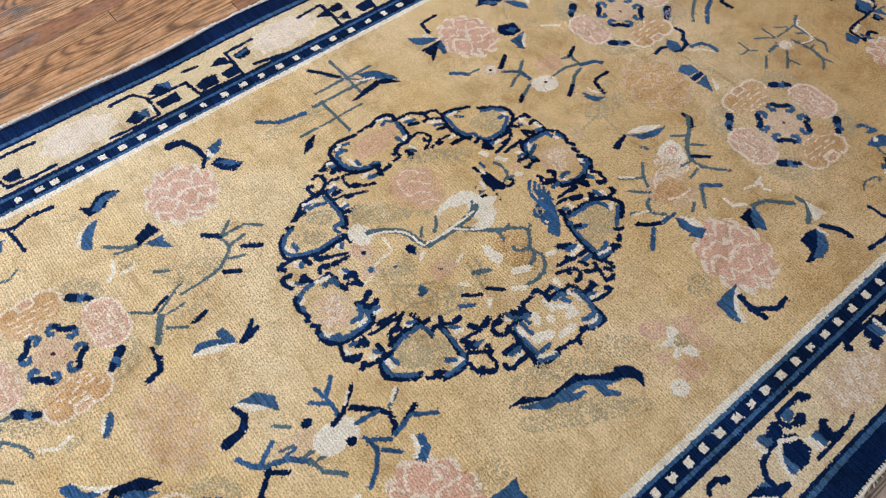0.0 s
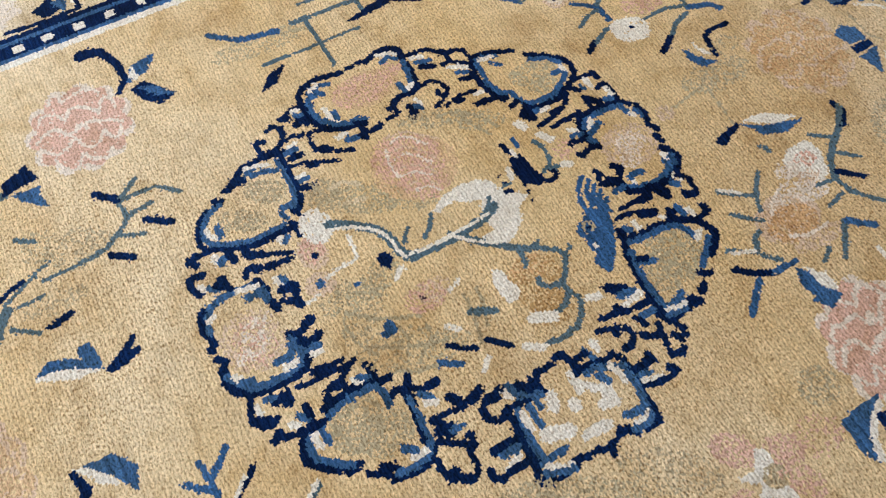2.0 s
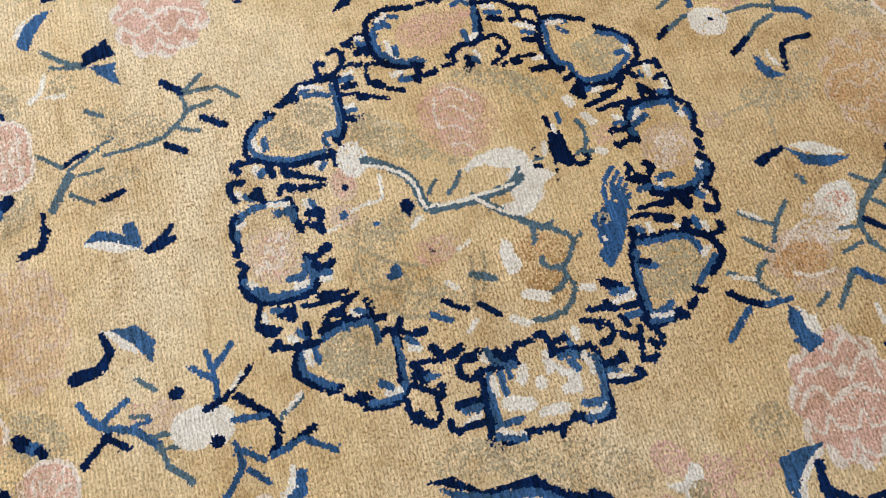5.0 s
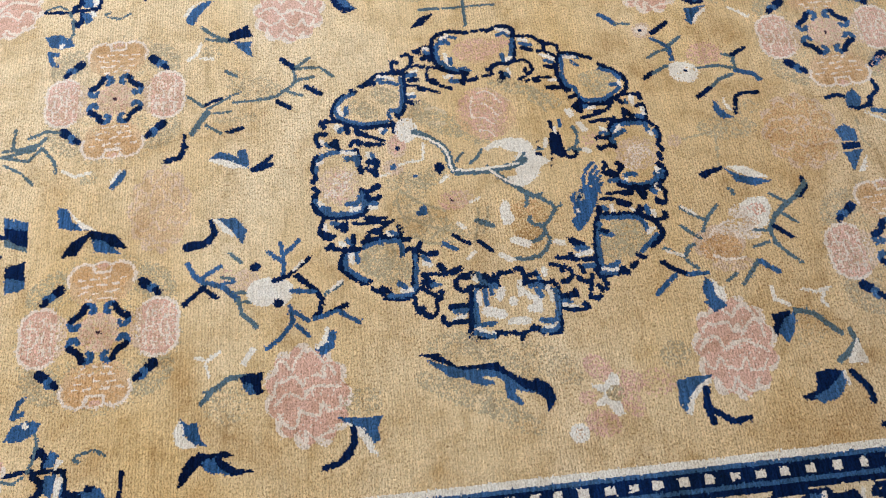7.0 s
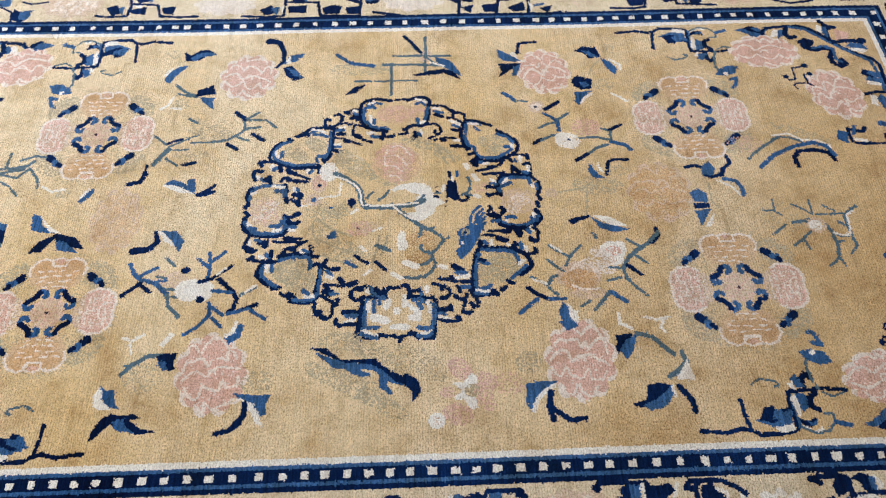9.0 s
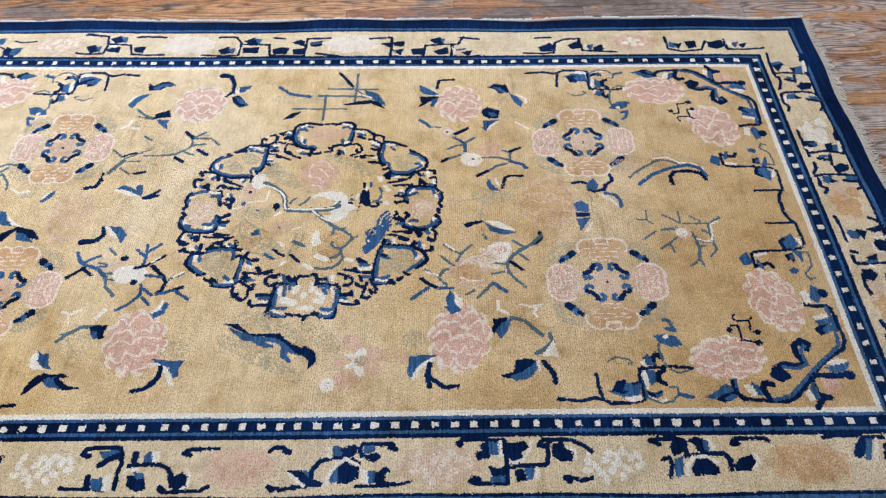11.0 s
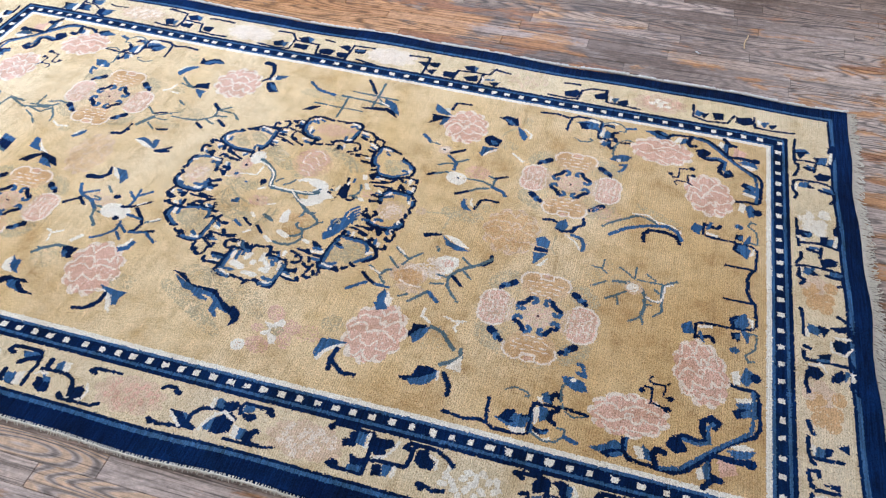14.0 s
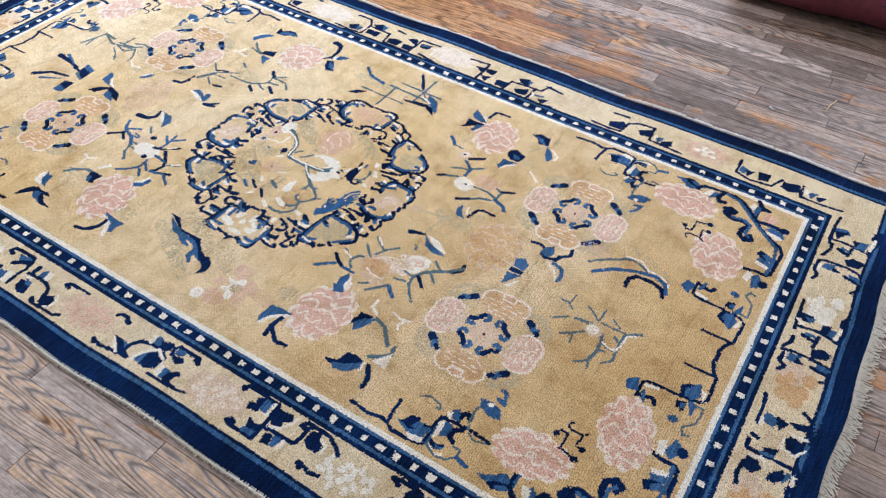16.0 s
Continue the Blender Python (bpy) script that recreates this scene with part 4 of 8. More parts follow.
patch("navy", (0.978, -0.811), (0.993, -0.789), (1.020, -0.789), (1.038, -0.807), (1.042, -0.823), (0.983, -0.828))
line("navy", 8, (0.914, -0.788), (0.928, -0.784), (0.933, -0.801), (0.925, -0.829))
patch("blue", (0.940, -0.789), (0.961, -0.782), (0.955, -0.827), (0.938, -0.828))
line("ivory", 8, (0.970, -0.798), (0.964, -0.826))
patch("navy", (1.077, -0.804), (1.099, -0.786), (1.126, -0.779), (1.130, -0.797), (1.115, -0.815), (1.082, -0.818))
line("ivory", 7, (1.129, -0.775), (1.140, -0.792), (1.125, -0.814))
line("navy", 8, (1.084, -0.750), (1.092, -0.738), (1.125, -0.737), (1.166, -0.737), (1.175, -0.743))
line("navy", 10, (1.086, -0.752), (1.100, -0.750))
motif("cloud_scroll", "blue and navy cloud scroll edged in white on cream")
line("navy", 8, (1.308, -0.736), (1.340, -0.731), (1.393, -0.732), (1.412, -0.737), (1.451, -0.737))
patch("navy", (1.382, -0.754), (1.398, -0.738), (1.418, -0.740), (1.403, -0.773), (1.380, -0.789), (1.368, -0.780))
patch("blue", (1.411, -0.740), (1.425, -0.739), (1.404, -0.794), (1.392, -0.795))
line("ivory", 9, (1.434, -0.743), (1.417, -0.793))
patch("navy", (1.446, -0.756), (1.470, -0.740), (1.496, -0.743), (1.488, -0.763), (1.472, -0.782), (1.456, -0.793), (1.438, -0.791))
line("ivory", 7, (1.485, -0.732), (1.505, -0.745), (1.492, -0.767))
motif("cloud_scroll", "blue and navy cloud scroll edged in white on cream")
line("navy", 7, (1.563, 0.734), (1.557, 0.678), (1.557, 0.629), (1.561, 0.597))
patch("blue", (1.563, 0.678), (1.600, 0.688), (1.609, 0.666), (1.566, 0.653))
patch("navy", (1.564, 0.662), (1.603, 0.675), (1.577, 0.631))
line("navy", 7, (1.555, 0.620), (1.606, 0.624), (1.675, 0.616))
line("navy", 9, (1.679, 0.607), (1.674, 0.630), (1.690, 0.673), (1.692, 0.705), (1.691, 0.728))
line("navy", 10, (1.677, 0.714), (1.675, 0.688))
line("ivory", 8, (1.681, 0.688), (1.675, 0.633))
patch("blue", (1.638, 0.653), (1.669, 0.662), (1.660, 0.622), (1.631, 0.619))
patch("navy", (1.622, 0.651), (1.642, 0.653), (1.632, 0.626))
line("navy", 8, (1.627, 0.609), (1.620, 0.570))
line("blue", 9, (1.601, 0.597), (1.619, 0.592))
line("navy", 12, (1.592, 0.587), (1.611, 0.578))
line("navy", 8, (1.570, 0.598), (1.568, 0.566), (1.554, 0.533))
patch("navy", (1.620, 0.549), (1.640, 0.569), (1.679, 0.565), (1.666, 0.536), (1.631, 0.530))
line("navy", 7, (1.553, 0.509), (1.569, 0.516), (1.633, 0.521), (1.674, 0.512), (1.683, 0.483), (1.682, 0.444), (1.668, 0.425))
patch("blue", (1.571, 0.505), (1.602, 0.512), (1.590, 0.481), (1.567, 0.483))
patch("navy", (1.599, 0.500), (1.621, 0.487), (1.595, 0.483))
line("ivory", 7, (1.560, 0.494), (1.558, 0.465))
line("navy", 8, (1.551, 0.503), (1.549, 0.464), (1.562, 0.444), (1.554, 0.423))
patch("blue", (1.646, 0.494), (1.677, 0.497), (1.684, 0.473), (1.660, 0.466))
line("navy", 10, (1.634, 0.482), (1.670, 0.472))
motif("cloud_scroll", "blue and navy cloud scroll edged in white on cream")
line("navy", 8, (1.556, 0.327), (1.556, 0.302), (1.558, 0.268), (1.559, 0.231), (1.560, 0.210))
patch("navy", (1.556, 0.276), (1.597, 0.278), (1.600, 0.257), (1.572, 0.250))
patch("blue", (1.576, 0.269), (1.604, 0.271), (1.593, 0.249))
line("ivory", 6, (1.559, 0.249), (1.578, 0.238))
line("navy", 10, (1.682, 0.324), (1.670, 0.302), (1.671, 0.284))
line("navy", 8, (1.683, 0.298), (1.683, 0.257), (1.674, 0.223))
line("ivory", 8, (1.673, 0.270), (1.667, 0.230))
patch("blue", (1.642, 0.255), (1.665, 0.261), (1.656, 0.225), (1.634, 0.223))
patch("navy", (1.625, 0.261), (1.648, 0.268), (1.640, 0.229), (1.626, 0.236))
line("navy", 7, (1.563, 0.224), (1.622, 0.233), (1.681, 0.218))
line("blue", 9, (1.594, 0.210), (1.616, 0.209))
line("navy", 10, (1.587, 0.199), (1.616, 0.193))
line("navy", 8, (1.627, 0.215), (1.621, 0.171))
line("navy", 9, (1.565, 0.180), (1.566, 0.160), (1.551, 0.134))
patch("navy", (1.623, 0.163), (1.648, 0.177), (1.673, 0.167), (1.662, 0.146), (1.625, 0.134))
line("navy", 7, (1.551, 0.122), (1.579, 0.129), (1.650, 0.128), (1.674, 0.123), (1.678, 0.094), (1.679, 0.075), (1.663, 0.065))
patch("blue", (1.574, 0.119), (1.605, 0.125), (1.592, 0.093), (1.569, 0.096))
patch("navy", (1.593, 0.112), (1.616, 0.100), (1.592, 0.093))
line("ivory", 7, (1.563, 0.115), (1.561, 0.086))
line("navy", 9, (1.557, 0.110), (1.556, 0.081), (1.573, 0.068), (1.561, 0.051))
patch("blue", (1.647, 0.121), (1.682, 0.118), (1.668, 0.098), (1.642, 0.101))
line("navy", 9, (1.634, 0.101), (1.668, 0.098))
motif("cloud_scroll", "blue and navy cloud scroll edged in white on cream")
line("navy", 8, (1.556, -0.042), (1.561, -0.057), (1.562, -0.085), (1.562, -0.117), (1.565, -0.138))
line("navy", 8, (1.656, -0.050), (1.682, -0.066), (1.689, -0.098), (1.696, -0.129))
patch("blue", (1.576, -0.095), (1.614, -0.103), (1.600, -0.129), (1.571, -0.127))
patch("navy", (1.601, -0.093), (1.631, -0.102), (1.615, -0.131))
patch("navy", (1.633, -0.095), (1.687, -0.077), (1.692, -0.098), (1.655, -0.105))
line("ivory", 8, (1.649, -0.126), (1.685, -0.124))
line("ivory", 9, (1.570, -0.117), (1.573, -0.138))
patch("navy", (1.647, -0.133), (1.685, -0.140), (1.680, -0.172), (1.650, -0.178), (1.637, -0.154))
line("ivory", 6, (1.635, -0.144), (1.635, -0.175), (1.673, -0.182), (1.689, -0.155))
line("navy", 9, (1.563, -0.175), (1.579, -0.179))
line("navy", 8, (1.560, -0.190), (1.562, -0.216), (1.576, -0.219), (1.624, -0.216), (1.686, -0.218))
patch("navy", (1.598, -0.198), (1.633, -0.185), (1.625, -0.212), (1.601, -0.213))
line("blue", 8, (1.597, -0.214), (1.622, -0.210))
line("navy", 8, (1.683, -0.202), (1.693, -0.221), (1.691, -0.251), (1.693, -0.299))
patch("navy", (1.571, -0.239), (1.594, -0.238), (1.609, -0.256), (1.592, -0.277), (1.566, -0.269))
line("ivory", 6, (1.573, -0.233), (1.606, -0.227), (1.616, -0.246))
line("navy", 8, (1.566, -0.259), (1.564, -0.298), (1.570, -0.320))
patch("navy", (1.629, -0.255), (1.658, -0.233), (1.668, -0.252), (1.647, -0.273), (1.627, -0.275))
patch("blue", (1.666, -0.233), (1.680, -0.236), (1.663, -0.268))
line("ivory", 8, (1.685, -0.236), (1.685, -0.261))
line("navy", 8, (1.677, -0.275), (1.682, -0.294))
motif("cloud_scroll", "blue and navy cloud scroll edged in white on cream")
line("navy", 9, (1.565, -0.408), (1.571, -0.429), (1.577, -0.442))
line("navy", 8, (1.563, -0.452), (1.562, -0.486), (1.566, -0.508))
line("ivory", 10, (1.574, -0.477), (1.577, -0.493))
patch("blue", (1.584, -0.476), (1.606, -0.483), (1.595, -0.504), (1.578, -0.502))
patch("navy", (1.604, -0.475), (1.623, -0.473), (1.614, -0.491), (1.600, -0.500))
line("navy", 8, (1.567, -0.506), (1.601, -0.508), (1.641, -0.505))
line("navy", 9, (1.568, -0.516), (1.576, -0.523))
patch("navy", (1.632, -0.464), (1.657, -0.454), (1.659, -0.479))
line("navy", 8, (1.563, -0.544), (1.585, -0.542), (1.584, -0.555))
line("navy", 8, (1.561, -0.552), (1.566, -0.584), (1.583, -0.593), (1.626, -0.590))
patch("navy", (1.593, -0.574), (1.628, -0.568), (1.628, -0.582))
line("ivory", 8, (1.571, -0.614), (1.598, -0.605))
line("navy", 8, (1.566, -0.607), (1.555, -0.669), (1.551, -0.706), (1.563, -0.712))
motif("cloud_scroll", "blue and navy cloud scroll edged in white on cream")
line("navy", 7, (-0.938, 0.856), (-0.850, 0.848))
line("navy", 9, (-0.929, 0.859), (-0.899, 0.855))
line("navy", 7, (-0.850, 0.848), (-0.840, 0.796), (-0.848, 0.749), (-0.904, 0.745), (-0.946, 0.751))
patch("navy", (-0.917, 0.787), (-0.887, 0.798), (-0.870, 0.763), (-0.895, 0.750))
patch("blue", (-0.879, 0.786), (-0.861, 0.791), (-0.863, 0.749))
patch("navy", (-0.838, 0.833), (-0.803, 0.852), (-0.783, 0.818), (-0.814, 0.810))
patch("blue", (-0.802, 0.846), (-0.774, 0.846), (-0.776, 0.809))
line("navy", 7, (-0.841, 0.805), (-0.755, 0.799), (-0.740, 0.746), (-0.679, 0.740), (-0.620, 0.743))
patch("navy", (-0.839, 0.777), (-0.791, 0.789), (-0.790, 0.755), (-0.833, 0.762))
patch("ivory", (-0.830, 0.796), (-0.802, 0.798), (-0.809, 0.784))
patch("navy", (-0.739, 0.782), (-0.698, 0.792), (-0.700, 0.754), (-0.729, 0.760))
line("navy", 8, (-0.739, 0.845), (-0.698, 0.849), (-0.631, 0.845))
motif("cloud_scroll", "blue and navy cloud scroll edged in white on cream")
line("navy", 7, (-0.478, 0.739), (-0.400, 0.733), (-0.345, 0.736), (-0.342, 0.806), (-0.365, 0.841))
line("navy", 9, (-0.431, 0.843), (-0.374, 0.844))
patch("navy", (-0.422, 0.766), (-0.387, 0.785), (-0.374, 0.751), (-0.404, 0.740))
patch("blue", (-0.386, 0.773), (-0.358, 0.778), (-0.367, 0.740))
patch("ivory", (-0.358, 0.778), (-0.346, 0.783), (-0.349, 0.745))
patch("navy", (-0.334, 0.819), (-0.298, 0.840), (-0.276, 0.804), (-0.313, 0.797))
patch("blue", (-0.298, 0.834), (-0.269, 0.832), (-0.276, 0.796))
line("navy", 7, (-0.342, 0.800), (-0.238, 0.795), (-0.228, 0.734), (-0.104, 0.728), (-0.099, 0.828), (-0.015, 0.832))
patch("navy", (-0.334, 0.777), (-0.275, 0.782), (-0.275, 0.748), (-0.327, 0.750))
line("navy", 8, (-0.223, 0.837), (-0.184, 0.831))
patch("navy", (-0.221, 0.769), (-0.190, 0.780), (-0.162, 0.773), (-0.169, 0.740), (-0.216, 0.741))
patch("navy", (-0.155, 0.807), (-0.127, 0.823), (-0.108, 0.814), (-0.107, 0.786))
patch("navy", (-0.089, 0.805), (-0.043, 0.815), (-0.047, 0.785), (-0.079, 0.782))
patch("navy", (-0.147, 0.767), (-0.106, 0.772), (-0.108, 0.739), (-0.142, 0.740))
line("blue", 8, (-0.079, 0.799), (-0.052, 0.805))
line("navy", 8, (-0.059, 0.743), (-0.012, 0.734), (0.021, 0.727))
motif("cloud_scroll", "blue and navy cloud scroll edged in white on cream")
line("navy", 7, (0.130, 0.827), (0.208, 0.833), (0.210, 0.776), (0.205, 0.727), (0.278, 0.721), (0.323, 0.725))
patch("navy", (0.170, 0.797), (0.203, 0.804), (0.203, 0.776))
patch("navy", (0.215, 0.804), (0.253, 0.812), (0.252, 0.783), (0.221, 0.784))
patch("navy", (0.214, 0.757), (0.252, 0.767), (0.241, 0.733))
line("navy", 7, (0.323, 0.731), (0.331, 0.786), (0.390, 0.793), (0.446, 0.794), (0.467, 0.838))
patch("navy", (0.279, 0.765), (0.325, 0.772), (0.318, 0.736), (0.286, 0.737))
patch("navy", (0.346, 0.820), (0.383, 0.835), (0.390, 0.799), (0.362, 0.799))
patch("blue", (0.383, 0.826), (0.401, 0.826), (0.394, 0.798))
line("navy", 7, (0.427, 0.797), (0.423, 0.727), (0.476, 0.720), (0.522, 0.729))
patch("navy", (0.360, 0.752), (0.408, 0.778), (0.414, 0.741), (0.377, 0.734))
patch("ivory", (0.426, 0.782), (0.439, 0.755), (0.432, 0.732))
line("blue", 8, (0.443, 0.760), (0.471, 0.767))
patch("navy", (0.460, 0.748), (0.497, 0.758), (0.485, 0.726))
line("navy", 8, (0.457, 0.833), (0.522, 0.825))
motif("cloud_scroll", "blue and navy cloud scroll edged in white on cream")
line("navy", 7, (0.683, 0.741), (0.752, 0.737), (0.790, 0.743), (0.798, 0.799), (0.830, 0.820), (0.887, 0.825), (0.893, 0.754), (1.014, 0.744))
patch("navy", (0.735, 0.773), (0.780, 0.799), (0.792, 0.784), (0.781, 0.749), (0.745, 0.750))
patch("navy", (0.843, 0.784), (0.884, 0.810), (0.887, 0.768), (0.858, 0.761))
patch("blue", (0.908, 0.781), (0.937, 0.789), (0.922, 0.753))
patch("navy", (0.933, 0.767), (0.966, 0.788), (0.970, 0.759), (0.938, 0.744))
patch("ivory", (0.901, 0.790), (0.914, 0.795), (0.907, 0.753))
line("navy", 8, (0.728, 0.830), (0.785, 0.833))
motif("cloud_scroll", "blue and navy cloud scroll edged in white on cream")
line("navy", 7, (1.204, 0.828), (1.205, 0.758), (1.258, 0.743), (1.328, 0.754), (1.352, 0.804))
patch("blue", (1.216, 0.800), (1.242, 0.790), (1.229, 0.763), (1.212, 0.769))
patch("navy", (1.235, 0.785), (1.261, 0.790), (1.243, 0.757))
patch("navy", (1.273, 0.798), (1.313, 0.805), (1.313, 0.769), (1.282, 0.761))
patch("navy", (1.359, 0.795), (1.411, 0.808), (1.420, 0.774), (1.387, 0.759), (1.357, 0.767))
line("navy", 7, (1.422, 0.813), (1.425, 0.757), (1.491, 0.755), (1.562, 0.764))
patch("blue", (1.446, 0.793), (1.477, 0.801), (1.456, 0.764))
patch("navy", (1.472, 0.783), (1.504, 0.794), (1.485, 0.764))
patch("ivory", (1.433, 0.802), (1.449, 0.801), (1.437, 0.765))
FULL.update(navy=3.5, blue=4.0, ivory=3.0, two_tone=1)
# four corners of the field
for su in (1, -1):
    for sv in (-1, 1):
        at(0, 0, 0, su, -sv)
        motif("cloud_fret", "blue cloud fret with navy hooks in the field corner")
        cloud_fret()
        motif("corner_scroll", "navy and blue bracket scroll round the field corner")
        corner_scroll()
at()
FULL.update(navy=0.0, blue=0.0, ivory=0.0, slate=0.0, two_tone=0)
# blossoms
PEONY = "large pink peony blossom with pale scalloped petals"
for u, v, rx, ry, turn in ((-0.427, 0.488, 0.084, 0.084, -10), (0.446, 0.480, 0.074, 0.086, 8), (-0.418, -0.448, 0.082, 0.102, 12), (0.440, -0.444, 0.080, 0.102, -10),
                           (1.115, 0.532, 0.102, 0.066, -4), (1.283, 0.355, 0.074, 0.096, 20), (1.130, -0.512, 0.098, 0.062, 6), (1.298, -0.334, 0.069, 0.102, 14),
                           (-1.126, 0.545, 0.090, 0.066, 10), (-1.291, 0.355, 0.074, 0.088, -20), (-1.110, -0.532, 0.096, 0.066, -10), (-1.311, -0.375, 0.072, 0.096, -15)):
    motif("peony", PEONY)
    peony(u, v, rx, ry, turn)
for u, v, rx, ry, main, rim_ in ((-0.728, 0.0, 0.066, 0.100, "faded", "blush"), (0.708, 0.030, 0.084, 0.094, "apricot", "blush")):
    motif("faded_peony", "faded apricot peony blossom hardly darker than the field")
    peony(u, v, rx, ry, 0, main, rim_)
    disc("gold", u, v, rx, ry, speck=0.25)
for su in (1, -1):
    for sv in (-1, 1):
        at(0, 0, 0, su, -sv)
        motif("angular_fret", "small black angular fret between two peonies")
        angular_fret()
at()
for u, v, k in ((-0.842, 0.292, 0.98), (0.844, 0.290, 0.98), (-0.845, -0.270, 1.0), (0.849, -0.268, 1.0)):
    motif("rosette", "round rosette of pink and apricot blossoms about a blue ring")
    rosette(u, v, k)
# the round medallion
MU, MV = -0.004, 0.010
FULL.update(navy=1.0, blue=0.6)
ring = motif("medallion", "round medallion of navy cloud frames in the rug's middle")
disc("gold", MU, MV, 0.262)
at()
motif("cartouche", "navy cloud frame of the medallion filled with sage green", ring)
disc("sage", -0.212, 0.230, 0.034, 0.022, -30, speck=0.6)
disc("sage", -0.267, 0.199, 0.040, 0.020, -30, speck=0.6)
line("navy", 11, (-0.145, 0.275), (-0.157, 0.282), (-0.181, 0.288), (-0.206, 0.290), (-0.229, 0.286), (-0.241, 0.278))
line("navy", 16, (-0.249, 0.269), (-0.238, 0.265))
line("navy", 12, (-0.268, 0.261), (-0.259, 0.263))
line("navy", 12, (-0.290, 0.253), (-0.282, 0.248))
line("navy", 10, (-0.307, 0.241), (-0.324, 0.229), (-0.335, 0.209), (-0.339, 0.191), (-0.334, 0.180), (-0.316, 0.173), (-0.294, 0.161), (-0.268, 0.152), (-0.240, 0.150), (-0.215, 0.150), (-0.196, 0.152))
line("navy", 10, (-0.163, 0.281), (-0.165, 0.256), (-0.166, 0.228), (-0.166, 0.204), (-0.171, 0.189), (-0.184, 0.184))
line("blue", 9, (-0.173, 0.273), (-0.173, 0.249), (-0.173, 0.226), (-0.174, 0.205), (-0.180, 0.192))
line("blue", 9, (-0.181, 0.188), (-0.203, 0.189), (-0.208, 0.180), (-0.203, 0.170), (-0.212, 0.161), (-0.237, 0.161), (-0.270, 0.162), (-0.299, 0.172), (-0.323, 0.185), (-0.329, 0.200), (-0.323, 0.219), (-0.312, 0.231), (-0.297, 0.240), (-0.285, 0.243))
line("blue", 10, (-0.218, 0.265), (-0.201, 0.266), (-0.182, 0.257))
line("blue", 8, (-0.228, 0.273), (-0.214, 0.276))
line("ivory", 8, (-0.226, 0.282), (-0.204, 0.281), (-0.188, 0.272))
line("ivory", 9, (-0.320, 0.211), (-0.319, 0.198), (-0.311, 0.190))
line("blue", 11, (-0.304, 0.206), (-0.305, 0.190))
line("ivory", 8, (-0.157, 0.228), (-0.145, 0.227))
line("blue", 9, (-0.156, 0.219), (-0.143, 0.219))
line("navy", 13, (-0.158, 0.206), (-0.140, 0.201))
line("navy", 9, (-0.171, 0.189), (-0.178, 0.176), (-0.190, 0.179), (-0.182, 0.162))
line("navy", 10, (-0.201, 0.157), (-0.196, 0.132))
motif("cloud_scroll", "small navy scrolls between two frames of the medallion", ring)
line("navy", 10, (-0.185, 0.321), (-0.177, 0.316))
line("navy", 8, (-0.190, 0.318), (-0.191, 0.303), (-0.183, 0.294), (-0.167, 0.290), (-0.152, 0.300), (-0.142, 0.315), (-0.142, 0.330), (-0.153, 0.337), (-0.163, 0.333))
line("navy", 8, (-0.075, 0.347), (-0.095, 0.353), (-0.113, 0.352), (-0.129, 0.344))
line("navy", 12, (-0.133, 0.343), (-0.122, 0.338))
line("ivory", 9, (-0.110, 0.347), (-0.093, 0.345), (-0.082, 0.337))
line("blue", 9, (-0.109, 0.337), (-0.089, 0.331))
line("navy", 9, (-0.108, 0.326), (-0.087, 0.323))
line("navy", 12, (-0.116, 0.321), (-0.098, 0.317))
line("navy", 7, (-0.142, 0.301), (-0.128, 0.304), (-0.118, 0.295), (-0.112, 0.300))
line("ivory", 8, (-0.147, 0.285), (-0.133, 0.288))
line("blue", 11, (-0.154, 0.277), (-0.137, 0.278))
line("navy", 12, (-0.150, 0.265), (-0.133, 0.264))
line("navy", 8, (-0.076, 0.290), (-0.097, 0.294), (-0.106, 0.293), (-0.110, 0.275), (-0.108, 0.259), (-0.094, 0.249), (-0.080, 0.242), (-0.057, 0.232))
line("navy", 13, (-0.098, 0.258), (-0.089, 0.250))
line("navy", 7, (-0.158, 0.250), (-0.138, 0.249), (-0.116, 0.237), (-0.085, 0.224))
line("navy", 11, (-0.132, 0.240), (-0.121, 0.234))
motif("cartouche", "navy cloud frame of the medallion with a faded pink flower", ring)
disc("faded", 0.017, 0.330, 0.062, 0.036, 0, speck=0.8)
disc("pink", 0.013, 0.332, 0.055, 0.030, 0, speck=0.45)
disc("pink", 0.074, 0.346, 0.022, 0.016, 0, speck=0.5)
line("navy", 11, (-0.090, 0.350), (-0.087, 0.372), (-0.073, 0.383), (-0.053, 0.389), (-0.026, 0.387), (-0.002, 0.382))
line("navy", 9, (0.010, 0.384), (0.022, 0.385))
line("navy", 10, (0.033, 0.387), (0.047, 0.382))
line("navy", 11, (0.053, 0.385), (0.071, 0.391), (0.095, 0.390), (0.106, 0.380), (0.106, 0.360), (0.104, 0.338), (0.102, 0.311), (0.097, 0.294), (0.084, 0.285), (0.061, 0.287), (0.046, 0.282))
line("navy", 11, (-0.088, 0.348), (-0.091, 0.326), (-0.086, 0.305), (-0.074, 0.288), (-0.053, 0.276), (-0.035, 0.272), (-0.013, 0.273))
line("blue", 10, (-0.056, 0.361), (-0.076, 0.357), (-0.081, 0.331), (-0.076, 0.308), (-0.061, 0.292), (-0.040, 0.282), (-0.019, 0.283), (-0.009, 0.274))
line("blue", 9, (-0.070, 0.368), (-0.062, 0.374), (-0.044, 0.375), (-0.032, 0.371))
line("ivory", 8, (-0.065, 0.373), (-0.049, 0.378))
line("ivory", 9, (-0.060, 0.326), (-0.061, 0.309), (-0.050, 0.294))
line("blue", 10, (-0.050, 0.314), (-0.049, 0.299))
line("blue", 9, (-0.056, 0.364), (-0.048, 0.356))
